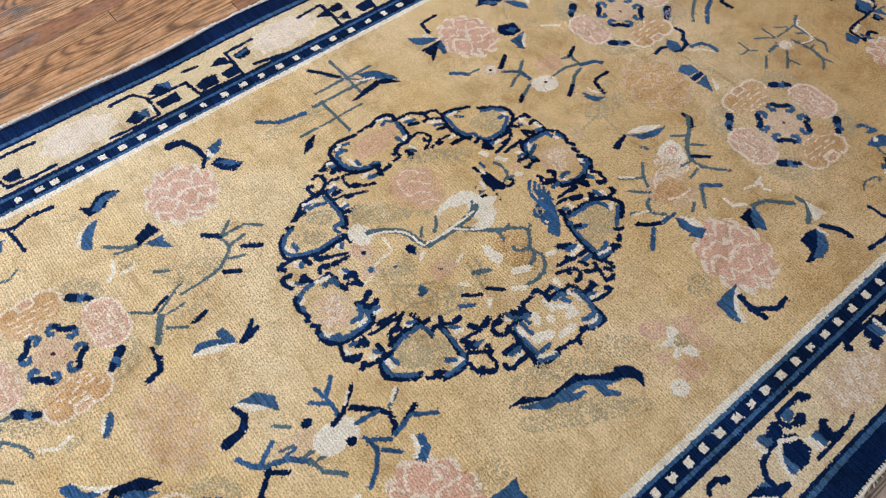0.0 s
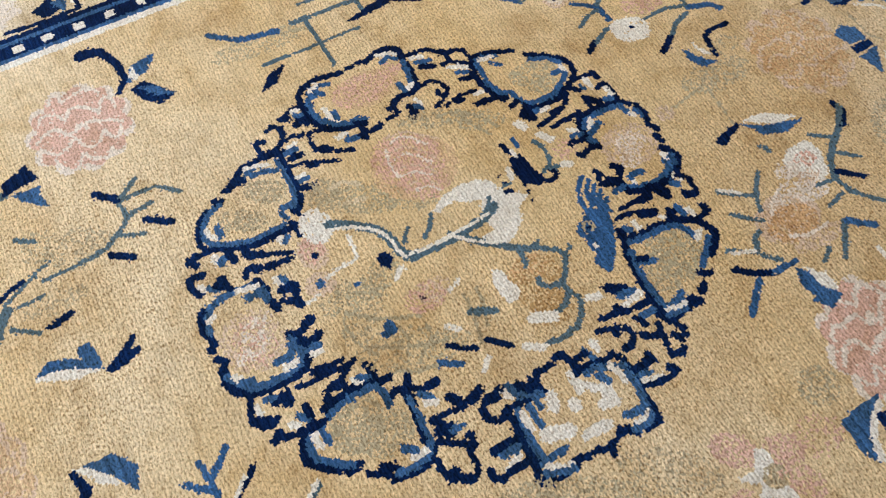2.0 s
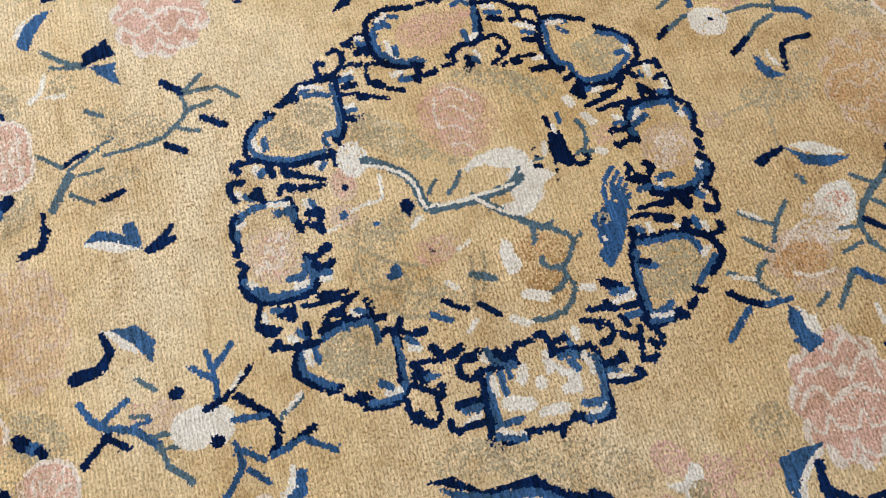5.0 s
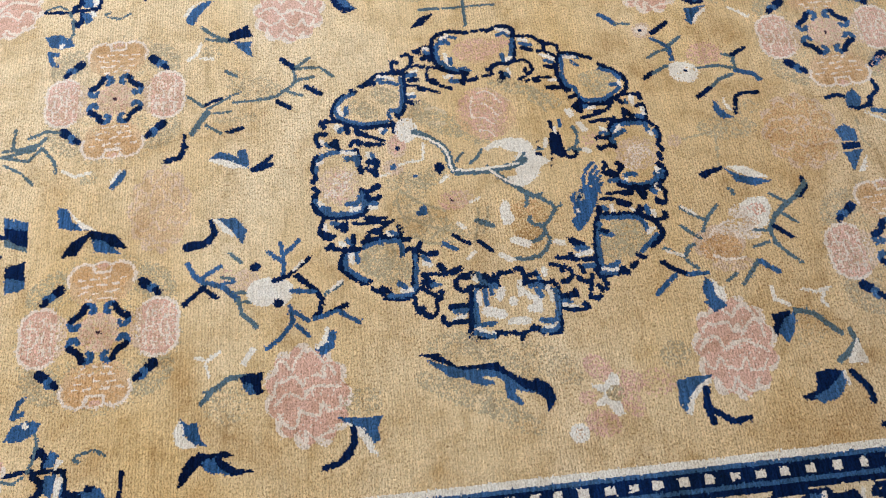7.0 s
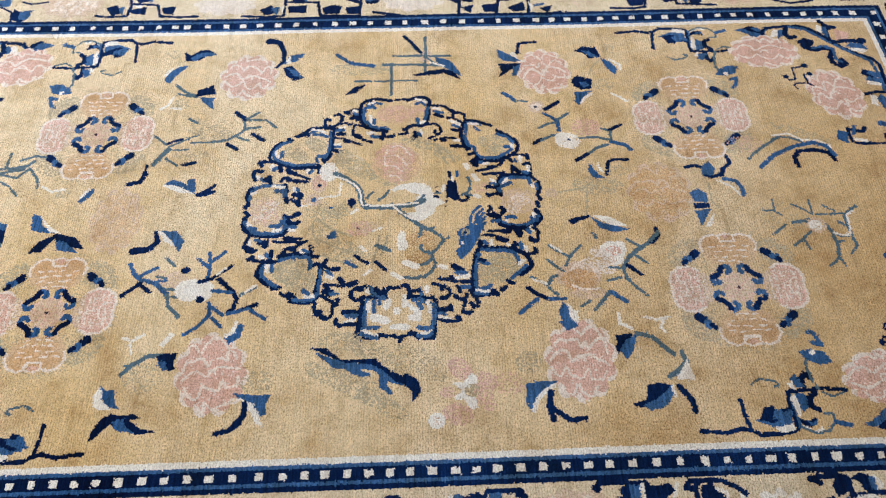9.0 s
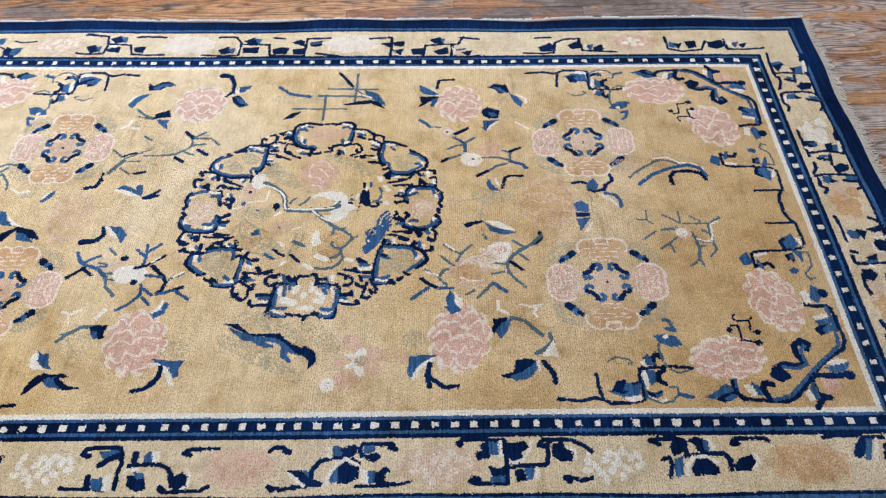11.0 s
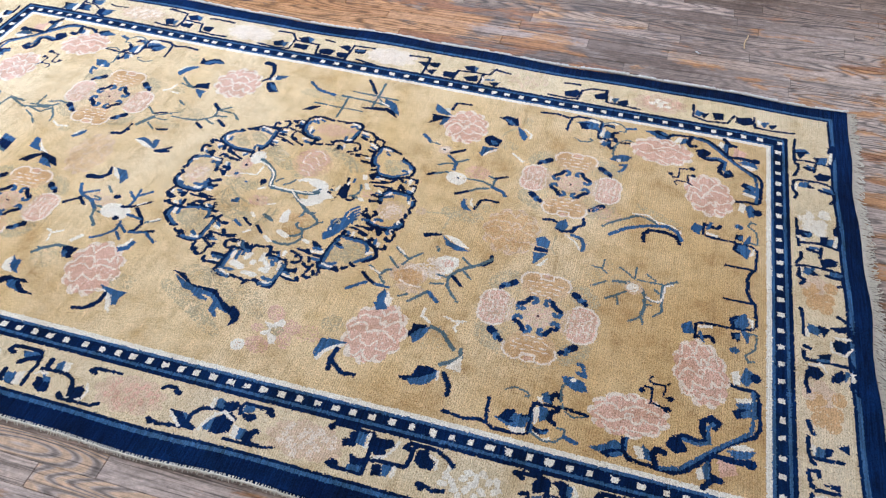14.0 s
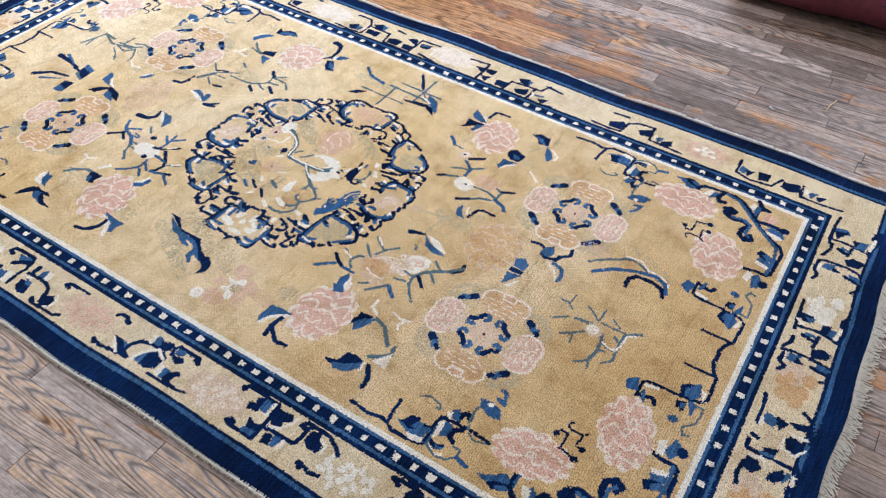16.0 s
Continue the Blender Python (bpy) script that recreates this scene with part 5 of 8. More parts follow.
line("blue", 9, (0.069, 0.367), (0.084, 0.373), (0.094, 0.363))
line("ivory", 8, (0.070, 0.384), (0.092, 0.379), (0.098, 0.371))
line("blue", 10, (0.101, 0.351), (0.097, 0.325), (0.090, 0.301))
line("ivory", 10, (0.078, 0.294), (0.090, 0.301))
line("blue", 11, (0.072, 0.312), (0.074, 0.296))
line("navy", 10, (-0.015, 0.269), (-0.025, 0.261), (-0.016, 0.248), (-0.001, 0.249), (0.007, 0.252))
line("navy", 10, (0.046, 0.278), (0.034, 0.273))
line("navy", 9, (0.042, 0.272), (0.043, 0.260), (0.029, 0.255), (0.021, 0.258))
line("navy", 12, (0.065, 0.261), (0.068, 0.246), (0.059, 0.240))
line("ivory", 10, (-0.065, 0.263), (-0.052, 0.265))
line("blue", 11, (-0.056, 0.252), (-0.039, 0.249))
line("navy", 12, (-0.030, 0.250), (-0.027, 0.242))
line("ivory", 8, (0.080, 0.269), (0.084, 0.257))
line("blue", 9, (0.074, 0.258), (0.080, 0.249))
motif("cloud_scroll", "small navy scrolls between two frames of the medallion", ring)
line("navy", 8, (0.115, 0.358), (0.131, 0.360), (0.150, 0.355), (0.162, 0.342))
line("ivory", 9, (0.117, 0.349), (0.135, 0.346))
line("blue", 9, (0.119, 0.338), (0.143, 0.331))
line("navy", 12, (0.123, 0.325), (0.141, 0.317))
line("navy", 9, (0.167, 0.339), (0.174, 0.327), (0.171, 0.313), (0.158, 0.311))
line("navy", 8, (0.170, 0.341), (0.186, 0.328), (0.195, 0.329), (0.204, 0.321), (0.205, 0.300))
line("navy", 8, (0.174, 0.309), (0.186, 0.300), (0.198, 0.292))
line("ivory", 9, (0.164, 0.301), (0.193, 0.284))
line("blue", 9, (0.170, 0.283), (0.190, 0.274))
line("navy", 11, (0.167, 0.268), (0.182, 0.264))
line("navy", 8, (0.099, 0.289), (0.120, 0.291), (0.135, 0.278), (0.137, 0.260), (0.122, 0.248), (0.103, 0.238))
line("navy", 9, (0.120, 0.263), (0.124, 0.251))
line("navy", 7, (0.117, 0.231), (0.132, 0.236), (0.149, 0.239), (0.175, 0.235))
line("navy", 10, (0.137, 0.230), (0.148, 0.229))
line("navy", 12, (0.165, 0.209), (0.180, 0.207), (0.202, 0.206), (0.206, 0.195))
line("ivory", 8, (0.171, 0.229), (0.191, 0.226))
motif("cartouche", "navy cloud frame of the medallion filled with sage green", ring)
disc("sage", 0.281, 0.217, 0.045, 0.026, -10, speck=0.6)
disc("sage", 0.284, 0.188, 0.030, 0.020, 0, speck=0.5)
line("navy", 11, (0.197, 0.274), (0.200, 0.291), (0.213, 0.298), (0.233, 0.297), (0.253, 0.289), (0.276, 0.279))
line("navy", 10, (0.291, 0.260), (0.308, 0.249), (0.328, 0.234), (0.341, 0.220), (0.345, 0.203), (0.342, 0.185), (0.327, 0.170), (0.310, 0.165), (0.288, 0.150), (0.266, 0.150), (0.240, 0.154), (0.220, 0.157))
line("navy", 11, (0.193, 0.272), (0.192, 0.249), (0.194, 0.227), (0.202, 0.206), (0.211, 0.196))
line("blue", 10, (0.206, 0.276), (0.211, 0.291), (0.225, 0.291), (0.244, 0.283))
line("blue", 10, (0.207, 0.268), (0.203, 0.247), (0.204, 0.228), (0.210, 0.210), (0.226, 0.201), (0.228, 0.187), (0.233, 0.169), (0.257, 0.162), (0.285, 0.162), (0.305, 0.175))
line("ivory", 9, (0.215, 0.288), (0.239, 0.285))
line("blue", 9, (0.230, 0.273), (0.241, 0.262))
line("blue", 9, (0.293, 0.247), (0.317, 0.236), (0.332, 0.215))
line("blue", 11, (0.311, 0.201), (0.323, 0.201))
line("ivory", 9, (0.329, 0.207), (0.329, 0.193))
line("blue", 10, (0.327, 0.191), (0.313, 0.178))
line("navy", 10, (0.223, 0.180), (0.211, 0.176))
line("navy", 12, (0.216, 0.152), (0.223, 0.139))
motif("cloud_scroll", "small navy scrolls between two frames of the medallion", ring)
line("blue", 11, (0.232, 0.146), (0.244, 0.148))
line("ivory", 10, (0.249, 0.143), (0.260, 0.144))
line("navy", 9, (0.302, 0.153), (0.292, 0.137), (0.273, 0.127), (0.244, 0.122), (0.227, 0.118))
line("navy", 12, (0.261, 0.131), (0.274, 0.130))
line("navy", 8, (0.245, 0.106), (0.264, 0.108), (0.280, 0.107), (0.300, 0.111))
line("navy", 11, (0.273, 0.108), (0.285, 0.107))
line("navy", 12, (0.231, 0.165), (0.228, 0.136))
line("navy", 8, (0.327, 0.169), (0.351, 0.170), (0.370, 0.165))
line("navy", 10, (0.368, 0.169), (0.369, 0.155))
line("ivory", 11, (0.348, 0.163), (0.349, 0.146))
line("blue", 9, (0.335, 0.156), (0.336, 0.147))
line("navy", 11, (0.317, 0.157), (0.325, 0.148))
line("navy", 10, (0.357, 0.137), (0.368, 0.141), (0.373, 0.132), (0.373, 0.112), (0.370, 0.098), (0.354, 0.100))
line("ivory", 10, (0.367, 0.129), (0.366, 0.114))
line("blue", 11, (0.354, 0.109), (0.362, 0.108))
line("navy", 14, (0.327, 0.124), (0.342, 0.112))
line("navy", 10, (0.324, 0.132), (0.324, 0.113))
motif("cartouche", "navy cloud frame of the medallion with a faded flower", ring)
disc("blush", 0.332, 0.015, 0.048, 0.042, 0, speck=0.6)
disc("petal", 0.337, 0.018, 0.028, 0.020, 0, speck=0.5)
disc("petal", 0.314, -0.011, 0.022, 0.014, 0, speck=0.5)
line("navy", 11, (0.288, 0.094), (0.300, 0.102), (0.323, 0.101), (0.349, 0.099), (0.372, 0.092), (0.387, 0.077), (0.391, 0.056), (0.387, 0.039))
line("navy", 10, (0.383, 0.031), (0.390, 0.017))
line("navy", 12, (0.380, 0.007), (0.383, -0.004))
line("navy", 12, (0.373, -0.016), (0.379, -0.022))
line("navy", 11, (0.381, -0.027), (0.387, -0.045), (0.375, -0.056), (0.361, -0.065), (0.344, -0.067))
line("navy", 11, (0.290, 0.094), (0.282, 0.077), (0.281, 0.058), (0.282, 0.043), (0.288, 0.036))
line("blue", 10, (0.290, 0.079), (0.300, 0.090), (0.324, 0.093), (0.345, 0.091), (0.365, 0.087))
line("ivory", 10, (0.307, 0.087), (0.299, 0.075))
line("blue", 11, (0.292, 0.064), (0.309, 0.072), (0.315, 0.075))
line("blue", 10, (0.284, 0.057), (0.288, 0.046))
line("blue", 10, (0.366, 0.080), (0.371, 0.063))
line("ivory", 9, (0.371, 0.065), (0.374, 0.060))
line("blue", 9, (0.383, 0.068), (0.384, 0.051))
line("blue", 11, (0.362, -0.039), (0.371, -0.043), (0.358, -0.055), (0.337, -0.063), (0.320, -0.063), (0.299, -0.060), (0.286, -0.052))
line("ivory", 10, (0.368, -0.027), (0.369, -0.037))
line("blue", 10, (0.377, -0.035), (0.374, -0.049))
line("navy", 11, (0.373, -0.060), (0.343, -0.076))
line("navy", 11, (0.342, -0.071), (0.317, -0.068), (0.296, -0.066), (0.279, -0.058), (0.278, -0.044))
line("navy", 12, (0.286, -0.006), (0.293, -0.014), (0.279, -0.031))
line("navy", 10, (0.255, 0.000), (0.259, -0.009), (0.253, -0.014))
line("navy", 13, (0.252, -0.025), (0.277, -0.036), (0.265, -0.025))
line("blue", 11, (0.260, -0.046), (0.277, -0.045))
line("blue", 11, (0.296, -0.037), (0.312, -0.034), (0.319, -0.039))
line("ivory", 8, (0.296, -0.046), (0.299, -0.048))
line("navy", 16, (0.329, -0.071), (0.327, -0.093), (0.318, -0.076))
line("blue", 11, (0.347, -0.078), (0.353, -0.084))
line("ivory", 9, (0.264, 0.089), (0.274, 0.080))
line("blue", 9, (0.263, 0.075), (0.278, 0.071))
line("navy", 10, (0.253, 0.064), (0.274, 0.061))
line("navy", 10, (0.251, 0.041), (0.257, 0.034), (0.274, 0.042), (0.285, 0.039))
motif("cloud_scroll", "small navy scrolls between two frames of the medallion", ring)
line("ivory", 9, (0.359, -0.069), (0.363, -0.079))
line("navy", 9, (0.363, -0.070), (0.374, -0.084), (0.373, -0.102), (0.368, -0.113), (0.354, -0.110), (0.352, -0.102))
line("navy", 12, (0.354, -0.106), (0.364, -0.112))
line("navy", 8, (0.249, -0.077), (0.271, -0.076), (0.295, -0.077), (0.307, -0.070))
line("navy", 11, (0.285, -0.080), (0.302, -0.081))
line("navy", 8, (0.235, -0.089), (0.256, -0.090), (0.278, -0.097), (0.295, -0.105))
line("navy", 13, (0.272, -0.101), (0.289, -0.108))
line("ivory", 9, (0.253, -0.105), (0.255, -0.119))
line("blue", 11, (0.235, -0.107), (0.240, -0.114))
line("navy", 9, (0.312, -0.114), (0.320, -0.123), (0.308, -0.121))
line("blue", 11, (0.328, -0.116), (0.327, -0.133))
line("navy", 15, (0.304, -0.129), (0.313, -0.137))
line("ivory", 11, (0.339, -0.129), (0.341, -0.142))
line("navy", 11, (0.362, -0.136), (0.366, -0.144))
line("navy", 9, (0.365, -0.147), (0.345, -0.150), (0.322, -0.144))
line("ivory", 8, (0.295, -0.118), (0.297, -0.123))
motif("cartouche", "navy cloud frame of the medallion filled with sage green", ring)
disc("sage", 0.279, -0.180, 0.042, 0.050, 20, speck=0.62)
disc("sage", 0.243, -0.196, 0.035, 0.034, 20, speck=0.5)
line("navy", 12, (0.226, -0.108), (0.223, -0.124), (0.247, -0.127), (0.279, -0.128), (0.306, -0.134), (0.331, -0.145), (0.342, -0.158), (0.347, -0.171), (0.350, -0.183), (0.338, -0.198), (0.322, -0.209))
line("blue", 10, (0.336, -0.184), (0.323, -0.196), (0.313, -0.205), (0.299, -0.217))
line("navy", 11, (0.286, -0.225), (0.299, -0.233))
line("navy", 11, (0.281, -0.243), (0.270, -0.251))
line("navy", 12, (0.258, -0.259), (0.249, -0.260), (0.223, -0.262), (0.203, -0.264), (0.195, -0.247))
line("navy", 12, (0.224, -0.122), (0.214, -0.143), (0.210, -0.166), (0.205, -0.190), (0.202, -0.213), (0.199, -0.237), (0.200, -0.253))
line("blue", 10, (0.228, -0.131), (0.251, -0.135), (0.284, -0.136), (0.306, -0.143), (0.316, -0.157), (0.318, -0.173))
line("ivory", 10, (0.331, -0.169), (0.321, -0.178))
line("blue", 10, (0.221, -0.145), (0.214, -0.168), (0.210, -0.192), (0.209, -0.212), (0.208, -0.232))
line("blue", 10, (0.223, -0.167), (0.241, -0.174))
line("navy", 10, (0.222, -0.161), (0.233, -0.165))
line("blue", 11, (0.210, -0.237), (0.214, -0.247), (0.237, -0.243), (0.244, -0.237))
line("ivory", 11, (0.211, -0.250), (0.227, -0.255), (0.238, -0.253))
line("navy", 12, (0.249, -0.252), (0.260, -0.264))
line("blue", 9, (0.206, -0.257), (0.232, -0.261))
line("navy", 14, (0.154, -0.175), (0.165, -0.187))
line("navy", 12, (0.158, -0.176), (0.177, -0.189))
line("blue", 12, (0.165, -0.196), (0.185, -0.199))
line("ivory", 11, (0.162, -0.211), (0.184, -0.208), (0.192, -0.206))
line("navy", 9, (0.119, -0.211), (0.138, -0.214), (0.154, -0.220), (0.173, -0.223), (0.194, -0.223))
line("navy", 12, (0.148, -0.209), (0.151, -0.217))
line("blue", 12, (0.167, -0.237), (0.191, -0.238))
line("navy", 10, (0.163, -0.236), (0.169, -0.250))
motif("cloud_scroll", "small navy scrolls between two frames of the medallion", ring)
line("navy", 9, (0.104, -0.225), (0.126, -0.232), (0.142, -0.241), (0.145, -0.256), (0.134, -0.267), (0.121, -0.267))
line("navy", 11, (0.126, -0.235), (0.125, -0.243))
line("navy", 9, (0.185, -0.260), (0.180, -0.278), (0.176, -0.296), (0.174, -0.307))
line("navy", 11, (0.156, -0.261), (0.163, -0.270), (0.178, -0.273))
line("navy", 11, (0.174, -0.308), (0.188, -0.312), (0.194, -0.308))
line("navy", 9, (0.207, -0.272), (0.212, -0.282), (0.209, -0.293), (0.197, -0.292))
line("navy", 11, (0.195, -0.285), (0.200, -0.295))
line("navy", 14, (0.111, -0.299), (0.126, -0.300), (0.144, -0.296))
line("navy", 10, (0.144, -0.288), (0.146, -0.300))
line("blue", 9, (0.118, -0.309), (0.133, -0.311))
line("ivory", 10, (0.115, -0.317), (0.127, -0.324), (0.142, -0.326))
line("navy", 9, (0.114, -0.326), (0.136, -0.331), (0.158, -0.332), (0.167, -0.327))
line("navy", 13, (0.160, -0.321), (0.165, -0.327))
motif("cartouche", "navy cloud frame of the medallion with ivory flowers", ring)
line("ivory", 14, (0.035, -0.258), (0.032, -0.284))
line("ivory", 16, (-0.005, -0.270), (-0.011, -0.287))
line("ivory", 18, (0.016, -0.297), (0.015, -0.299))
line("ivory", 20, (0.064, -0.300), (0.063, -0.311))
line("ivory", 22, (-0.042, -0.313), (-0.012, -0.324))
line("ivory", 16, (0.004, -0.341), (0.037, -0.343))
line("ivory", 14, (0.041, -0.280), (0.052, -0.292))
line("ivory", 16, (0.049, -0.317), (0.066, -0.323))
line("navy", 12, (-0.069, -0.256), (-0.069, -0.277), (-0.072, -0.294), (-0.075, -0.312), (-0.076, -0.333), (-0.079, -0.350), (-0.081, -0.364))
line("navy", 10, (-0.073, -0.257), (-0.050, -0.257), (-0.031, -0.259), (-0.012, -0.260))
line("navy", 10, (-0.015, -0.259), (-0.012, -0.241), (-0.004, -0.232), (0.006, -0.234), (0.019, -0.233))
line("blue", 11, (-0.043, -0.249), (-0.026, -0.255), (-0.017, -0.262))
line("navy", 11, (0.029, -0.228), (0.040, -0.227), (0.045, -0.243), (0.046, -0.255), (0.053, -0.261))
line("navy", 10, (0.042, -0.261), (0.062, -0.261), (0.077, -0.262), (0.090, -0.266), (0.103, -0.264), (0.110, -0.275), (0.111, -0.291), (0.108, -0.305), (0.106, -0.327), (0.105, -0.346), (0.103, -0.364), (0.100, -0.374), (0.085, -0.375), (0.064, -0.371))
line("navy", 12, (0.058, -0.365), (0.050, -0.358), (0.044, -0.363))
line("navy", 10, (0.034, -0.367), (0.023, -0.370), (0.022, -0.380))
line("navy", 10, (0.015, -0.370), (0.002, -0.364))
line("navy", 11, (-0.010, -0.365), (-0.027, -0.362), (-0.041, -0.368))
line("navy", 11, (-0.030, -0.368), (-0.050, -0.370), (-0.072, -0.369), (-0.083, -0.359))
line("blue", 11, (-0.057, -0.266), (-0.060, -0.284), (-0.063, -0.305), (-0.063, -0.324), (-0.066, -0.344))
line("ivory", 10, (-0.055, -0.271), (-0.055, -0.286), (-0.054, -0.297))
line("blue", 10, (-0.040, -0.269), (-0.042, -0.287), (-0.040, -0.299))
line("blue", 10, (-0.028, -0.262), (-0.027, -0.277))
line("blue", 11, (0.054, -0.269), (0.070, -0.268), (0.088, -0.279), (0.105, -0.285))
line("ivory", 11, (0.090, -0.275), (0.094, -0.292), (0.094, -0.304))
line("blue", 12, (0.068, -0.282), (0.075, -0.293))
line("blue", 10, (0.104, -0.296), (0.104, -0.315), (0.101, -0.337), (0.097, -0.354))
line("blue", 11, (0.067, -0.346), (0.088, -0.350), (0.097, -0.346))
line("ivory", 10, (0.071, -0.363), (0.090, -0.362), (0.093, -0.358))
line("blue", 9, (0.065, -0.368), (0.087, -0.370), (0.096, -0.365))
line("blue", 11, (-0.064, -0.341), (-0.045, -0.341), (-0.030, -0.341))
line("ivory", 10, (-0.064, -0.349), (-0.046, -0.362), (-0.035, -0.362))
line("blue", 10, (-0.070, -0.356), (-0.055, -0.365), (-0.034, -0.369))
line("navy", 9, (-0.019, -0.238), (-0.011, -0.239))
line("blue", 12, (-0.051, -0.230), (-0.049, -0.246))
line("ivory", 10, (-0.060, -0.234), (-0.056, -0.244))
line("navy", 14, (-0.037, -0.235), (-0.026, -0.247))
line("blue", 10, (0.070, -0.240), (0.076, -0.254))
line("ivory", 10, (0.087, -0.234), (0.088, -0.247))
line("navy", 12, (0.057, -0.243), (0.069, -0.244))
motif("cloud_scroll", "small navy scrolls between two frames of the medallion", ring)
line("navy", 9, (-0.061, -0.226), (-0.077, -0.228), (-0.090, -0.231), (-0.099, -0.239), (-0.099, -0.254), (-0.091, -0.263), (-0.076, -0.265), (-0.066, -0.259))
line("navy", 13, (-0.087, -0.232), (-0.072, -0.234))
line("navy", 8, (-0.104, -0.226), (-0.084, -0.214))
line("navy", 13, (-0.115, -0.297), (-0.089, -0.298), (-0.077, -0.296))
line("blue", 11, (-0.108, -0.307), (-0.085, -0.308))
line("ivory", 10, (-0.112, -0.327), (-0.089, -0.318))
line("navy", 10, (-0.134, -0.316), (-0.134, -0.326), (-0.125, -0.333), (-0.102, -0.331), (-0.086, -0.330))
line("navy", 14, (-0.146, -0.172), (-0.134, -0.172))
line("navy", 10, (-0.170, -0.163), (-0.154, -0.173), (-0.137, -0.169))
line("blue", 10, (-0.163, -0.177), (-0.149, -0.190))
line("ivory", 10, (-0.161, -0.193), (-0.148, -0.198))
line("navy", 14, (-0.129, -0.201), (-0.122, -0.212))
line("navy", 9, (-0.113, -0.219), (-0.086, -0.210))
line("navy", 9, (-0.166, -0.218), (-0.144, -0.219), (-0.122, -0.223))
line("navy", 8, (-0.164, -0.223), (-0.146, -0.237))
line("navy", 15, (-0.165, -0.237), (-0.153, -0.246))
line("blue", 10, (-0.149, -0.244), (-0.134, -0.245))
line("navy", 9, (-0.180, -0.247), (-0.164, -0.255), (-0.146, -0.267), (-0.131, -0.269))
line("navy", 12, (-0.132, -0.261), (-0.133, -0.274))
line("navy", 8, (-0.142, -0.276), (-0.143, -0.301), (-0.151, -0.313))
line("navy", 14, (-0.168, -0.307), (-0.159, -0.313))
line("navy", 9, (-0.187, -0.267), (-0.189, -0.281), (-0.185, -0.293), (-0.178, -0.303))
line("navy", 14, (-0.183, -0.297), (-0.174, -0.293))
motif("cartouche", "navy cloud frame of the medallion filled with sage green", ring)
disc("sage", -0.260, -0.168, 0.044, 0.044, 0, speck=0.62)
disc("sage", -0.229, -0.202, 0.040, 0.034, 0, speck=0.55)
line("navy", 12, (-0.286, -0.129), (-0.265, -0.125), (-0.241, -0.123), (-0.223, -0.125), (-0.210, -0.125))
line("navy", 12, (-0.207, -0.102), (-0.203, -0.112), (-0.206, -0.123))
line("navy", 9, (-0.206, -0.134), (-0.187, -0.133))
line("navy", 11, (-0.204, -0.162), (-0.190, -0.155), (-0.177, -0.160), (-0.171, -0.155), (-0.164, -0.145))
line("navy", 12, (-0.179, -0.167), (-0.179, -0.190), (-0.183, -0.212), (-0.187, -0.237), (-0.187, -0.256))
line("navy", 12, (-0.307, -0.136), (-0.318, -0.147), (-0.332, -0.157), (-0.338, -0.170), (-0.337, -0.185), (-0.326, -0.198), (-0.308, -0.212), (-0.293, -0.224))
line("navy", 14, (-0.292, -0.221), (-0.281, -0.221))
line("navy", 9, (-0.275, -0.238), (-0.266, -0.245))
line("navy", 14, (-0.254, -0.242), (-0.241, -0.247))
line("navy", 10, (-0.256, -0.248), (-0.249, -0.262), (-0.228, -0.266), (-0.206, -0.267), (-0.191, -0.265))
line("blue", 10, (-0.304, -0.152), (-0.290, -0.143), (-0.268, -0.135), (-0.245, -0.134), (-0.221, -0.133), (-0.208, -0.137), (-0.205, -0.154))
line("blue", 10, (-0.320, -0.154), (-0.329, -0.170), (-0.326, -0.186), (-0.305, -0.204), (-0.287, -0.218))
line("ivory", 11, (-0.314, -0.152), (-0.315, -0.167), (-0.312, -0.173))
line("blue", 10, (-0.303, -0.160), (-0.300, -0.176))
line("blue", 11, (-0.207, -0.157), (-0.207, -0.169))
line("blue", 10, (-0.178, -0.175), (-0.178, -0.198), (-0.181, -0.220), (-0.182, -0.242), (-0.194, -0.257), (-0.212, -0.261), (-0.241, -0.258))
line("ivory", 11, (-0.212, -0.250), (-0.193, -0.250))
line("blue", 12, (-0.217, -0.233), (-0.205, -0.242))
line("ivory", 10, (-0.334, -0.126), (-0.328, -0.132))
line("blue", 11, (-0.321, -0.120), (-0.313, -0.130))
line("navy", 12, (-0.307, -0.113), (-0.307, -0.125))
line("navy", 10, (-0.350, -0.140), (-0.335, -0.141), (-0.317, -0.144), (-0.294, -0.144))
line("navy", 13, (-0.363, -0.135), (-0.354, -0.128))
motif("cloud_scroll", "small navy scrolls between two frames of the medallion", ring)
line("navy", 13, (-0.379, -0.098), (-0.359, -0.106))
line("ivory", 10, (-0.368, -0.079), (-0.366, -0.091))
line("navy", 9, (-0.370, -0.066), (-0.378, -0.087), (-0.379, -0.098), (-0.371, -0.111), (-0.357, -0.114), (-0.348, -0.109))
line("navy", 16, (-0.341, -0.085), (-0.325, -0.095), (-0.325, -0.083))
line("blue", 10, (-0.351, -0.077), (-0.340, -0.079))
line("navy", 8, (-0.306, -0.082), (-0.291, -0.086), (-0.276, -0.085), (-0.253, -0.085), (-0.231, -0.090), (-0.218, -0.086))
line("navy", 13, (-0.276, -0.073), (-0.261, -0.076))
line("navy", 8, (-0.262, -0.078), (-0.234, -0.076))
line("navy", 10, (-0.280, -0.123), (-0.272, -0.110), (-0.258, -0.103))
line("navy", 13, (-0.260, -0.108), (-0.249, -0.111))
line("navy", 8, (-0.250, -0.102), (-0.232, -0.093))
line("ivory", 9, (-0.234, -0.112), (-0.226, -0.119))
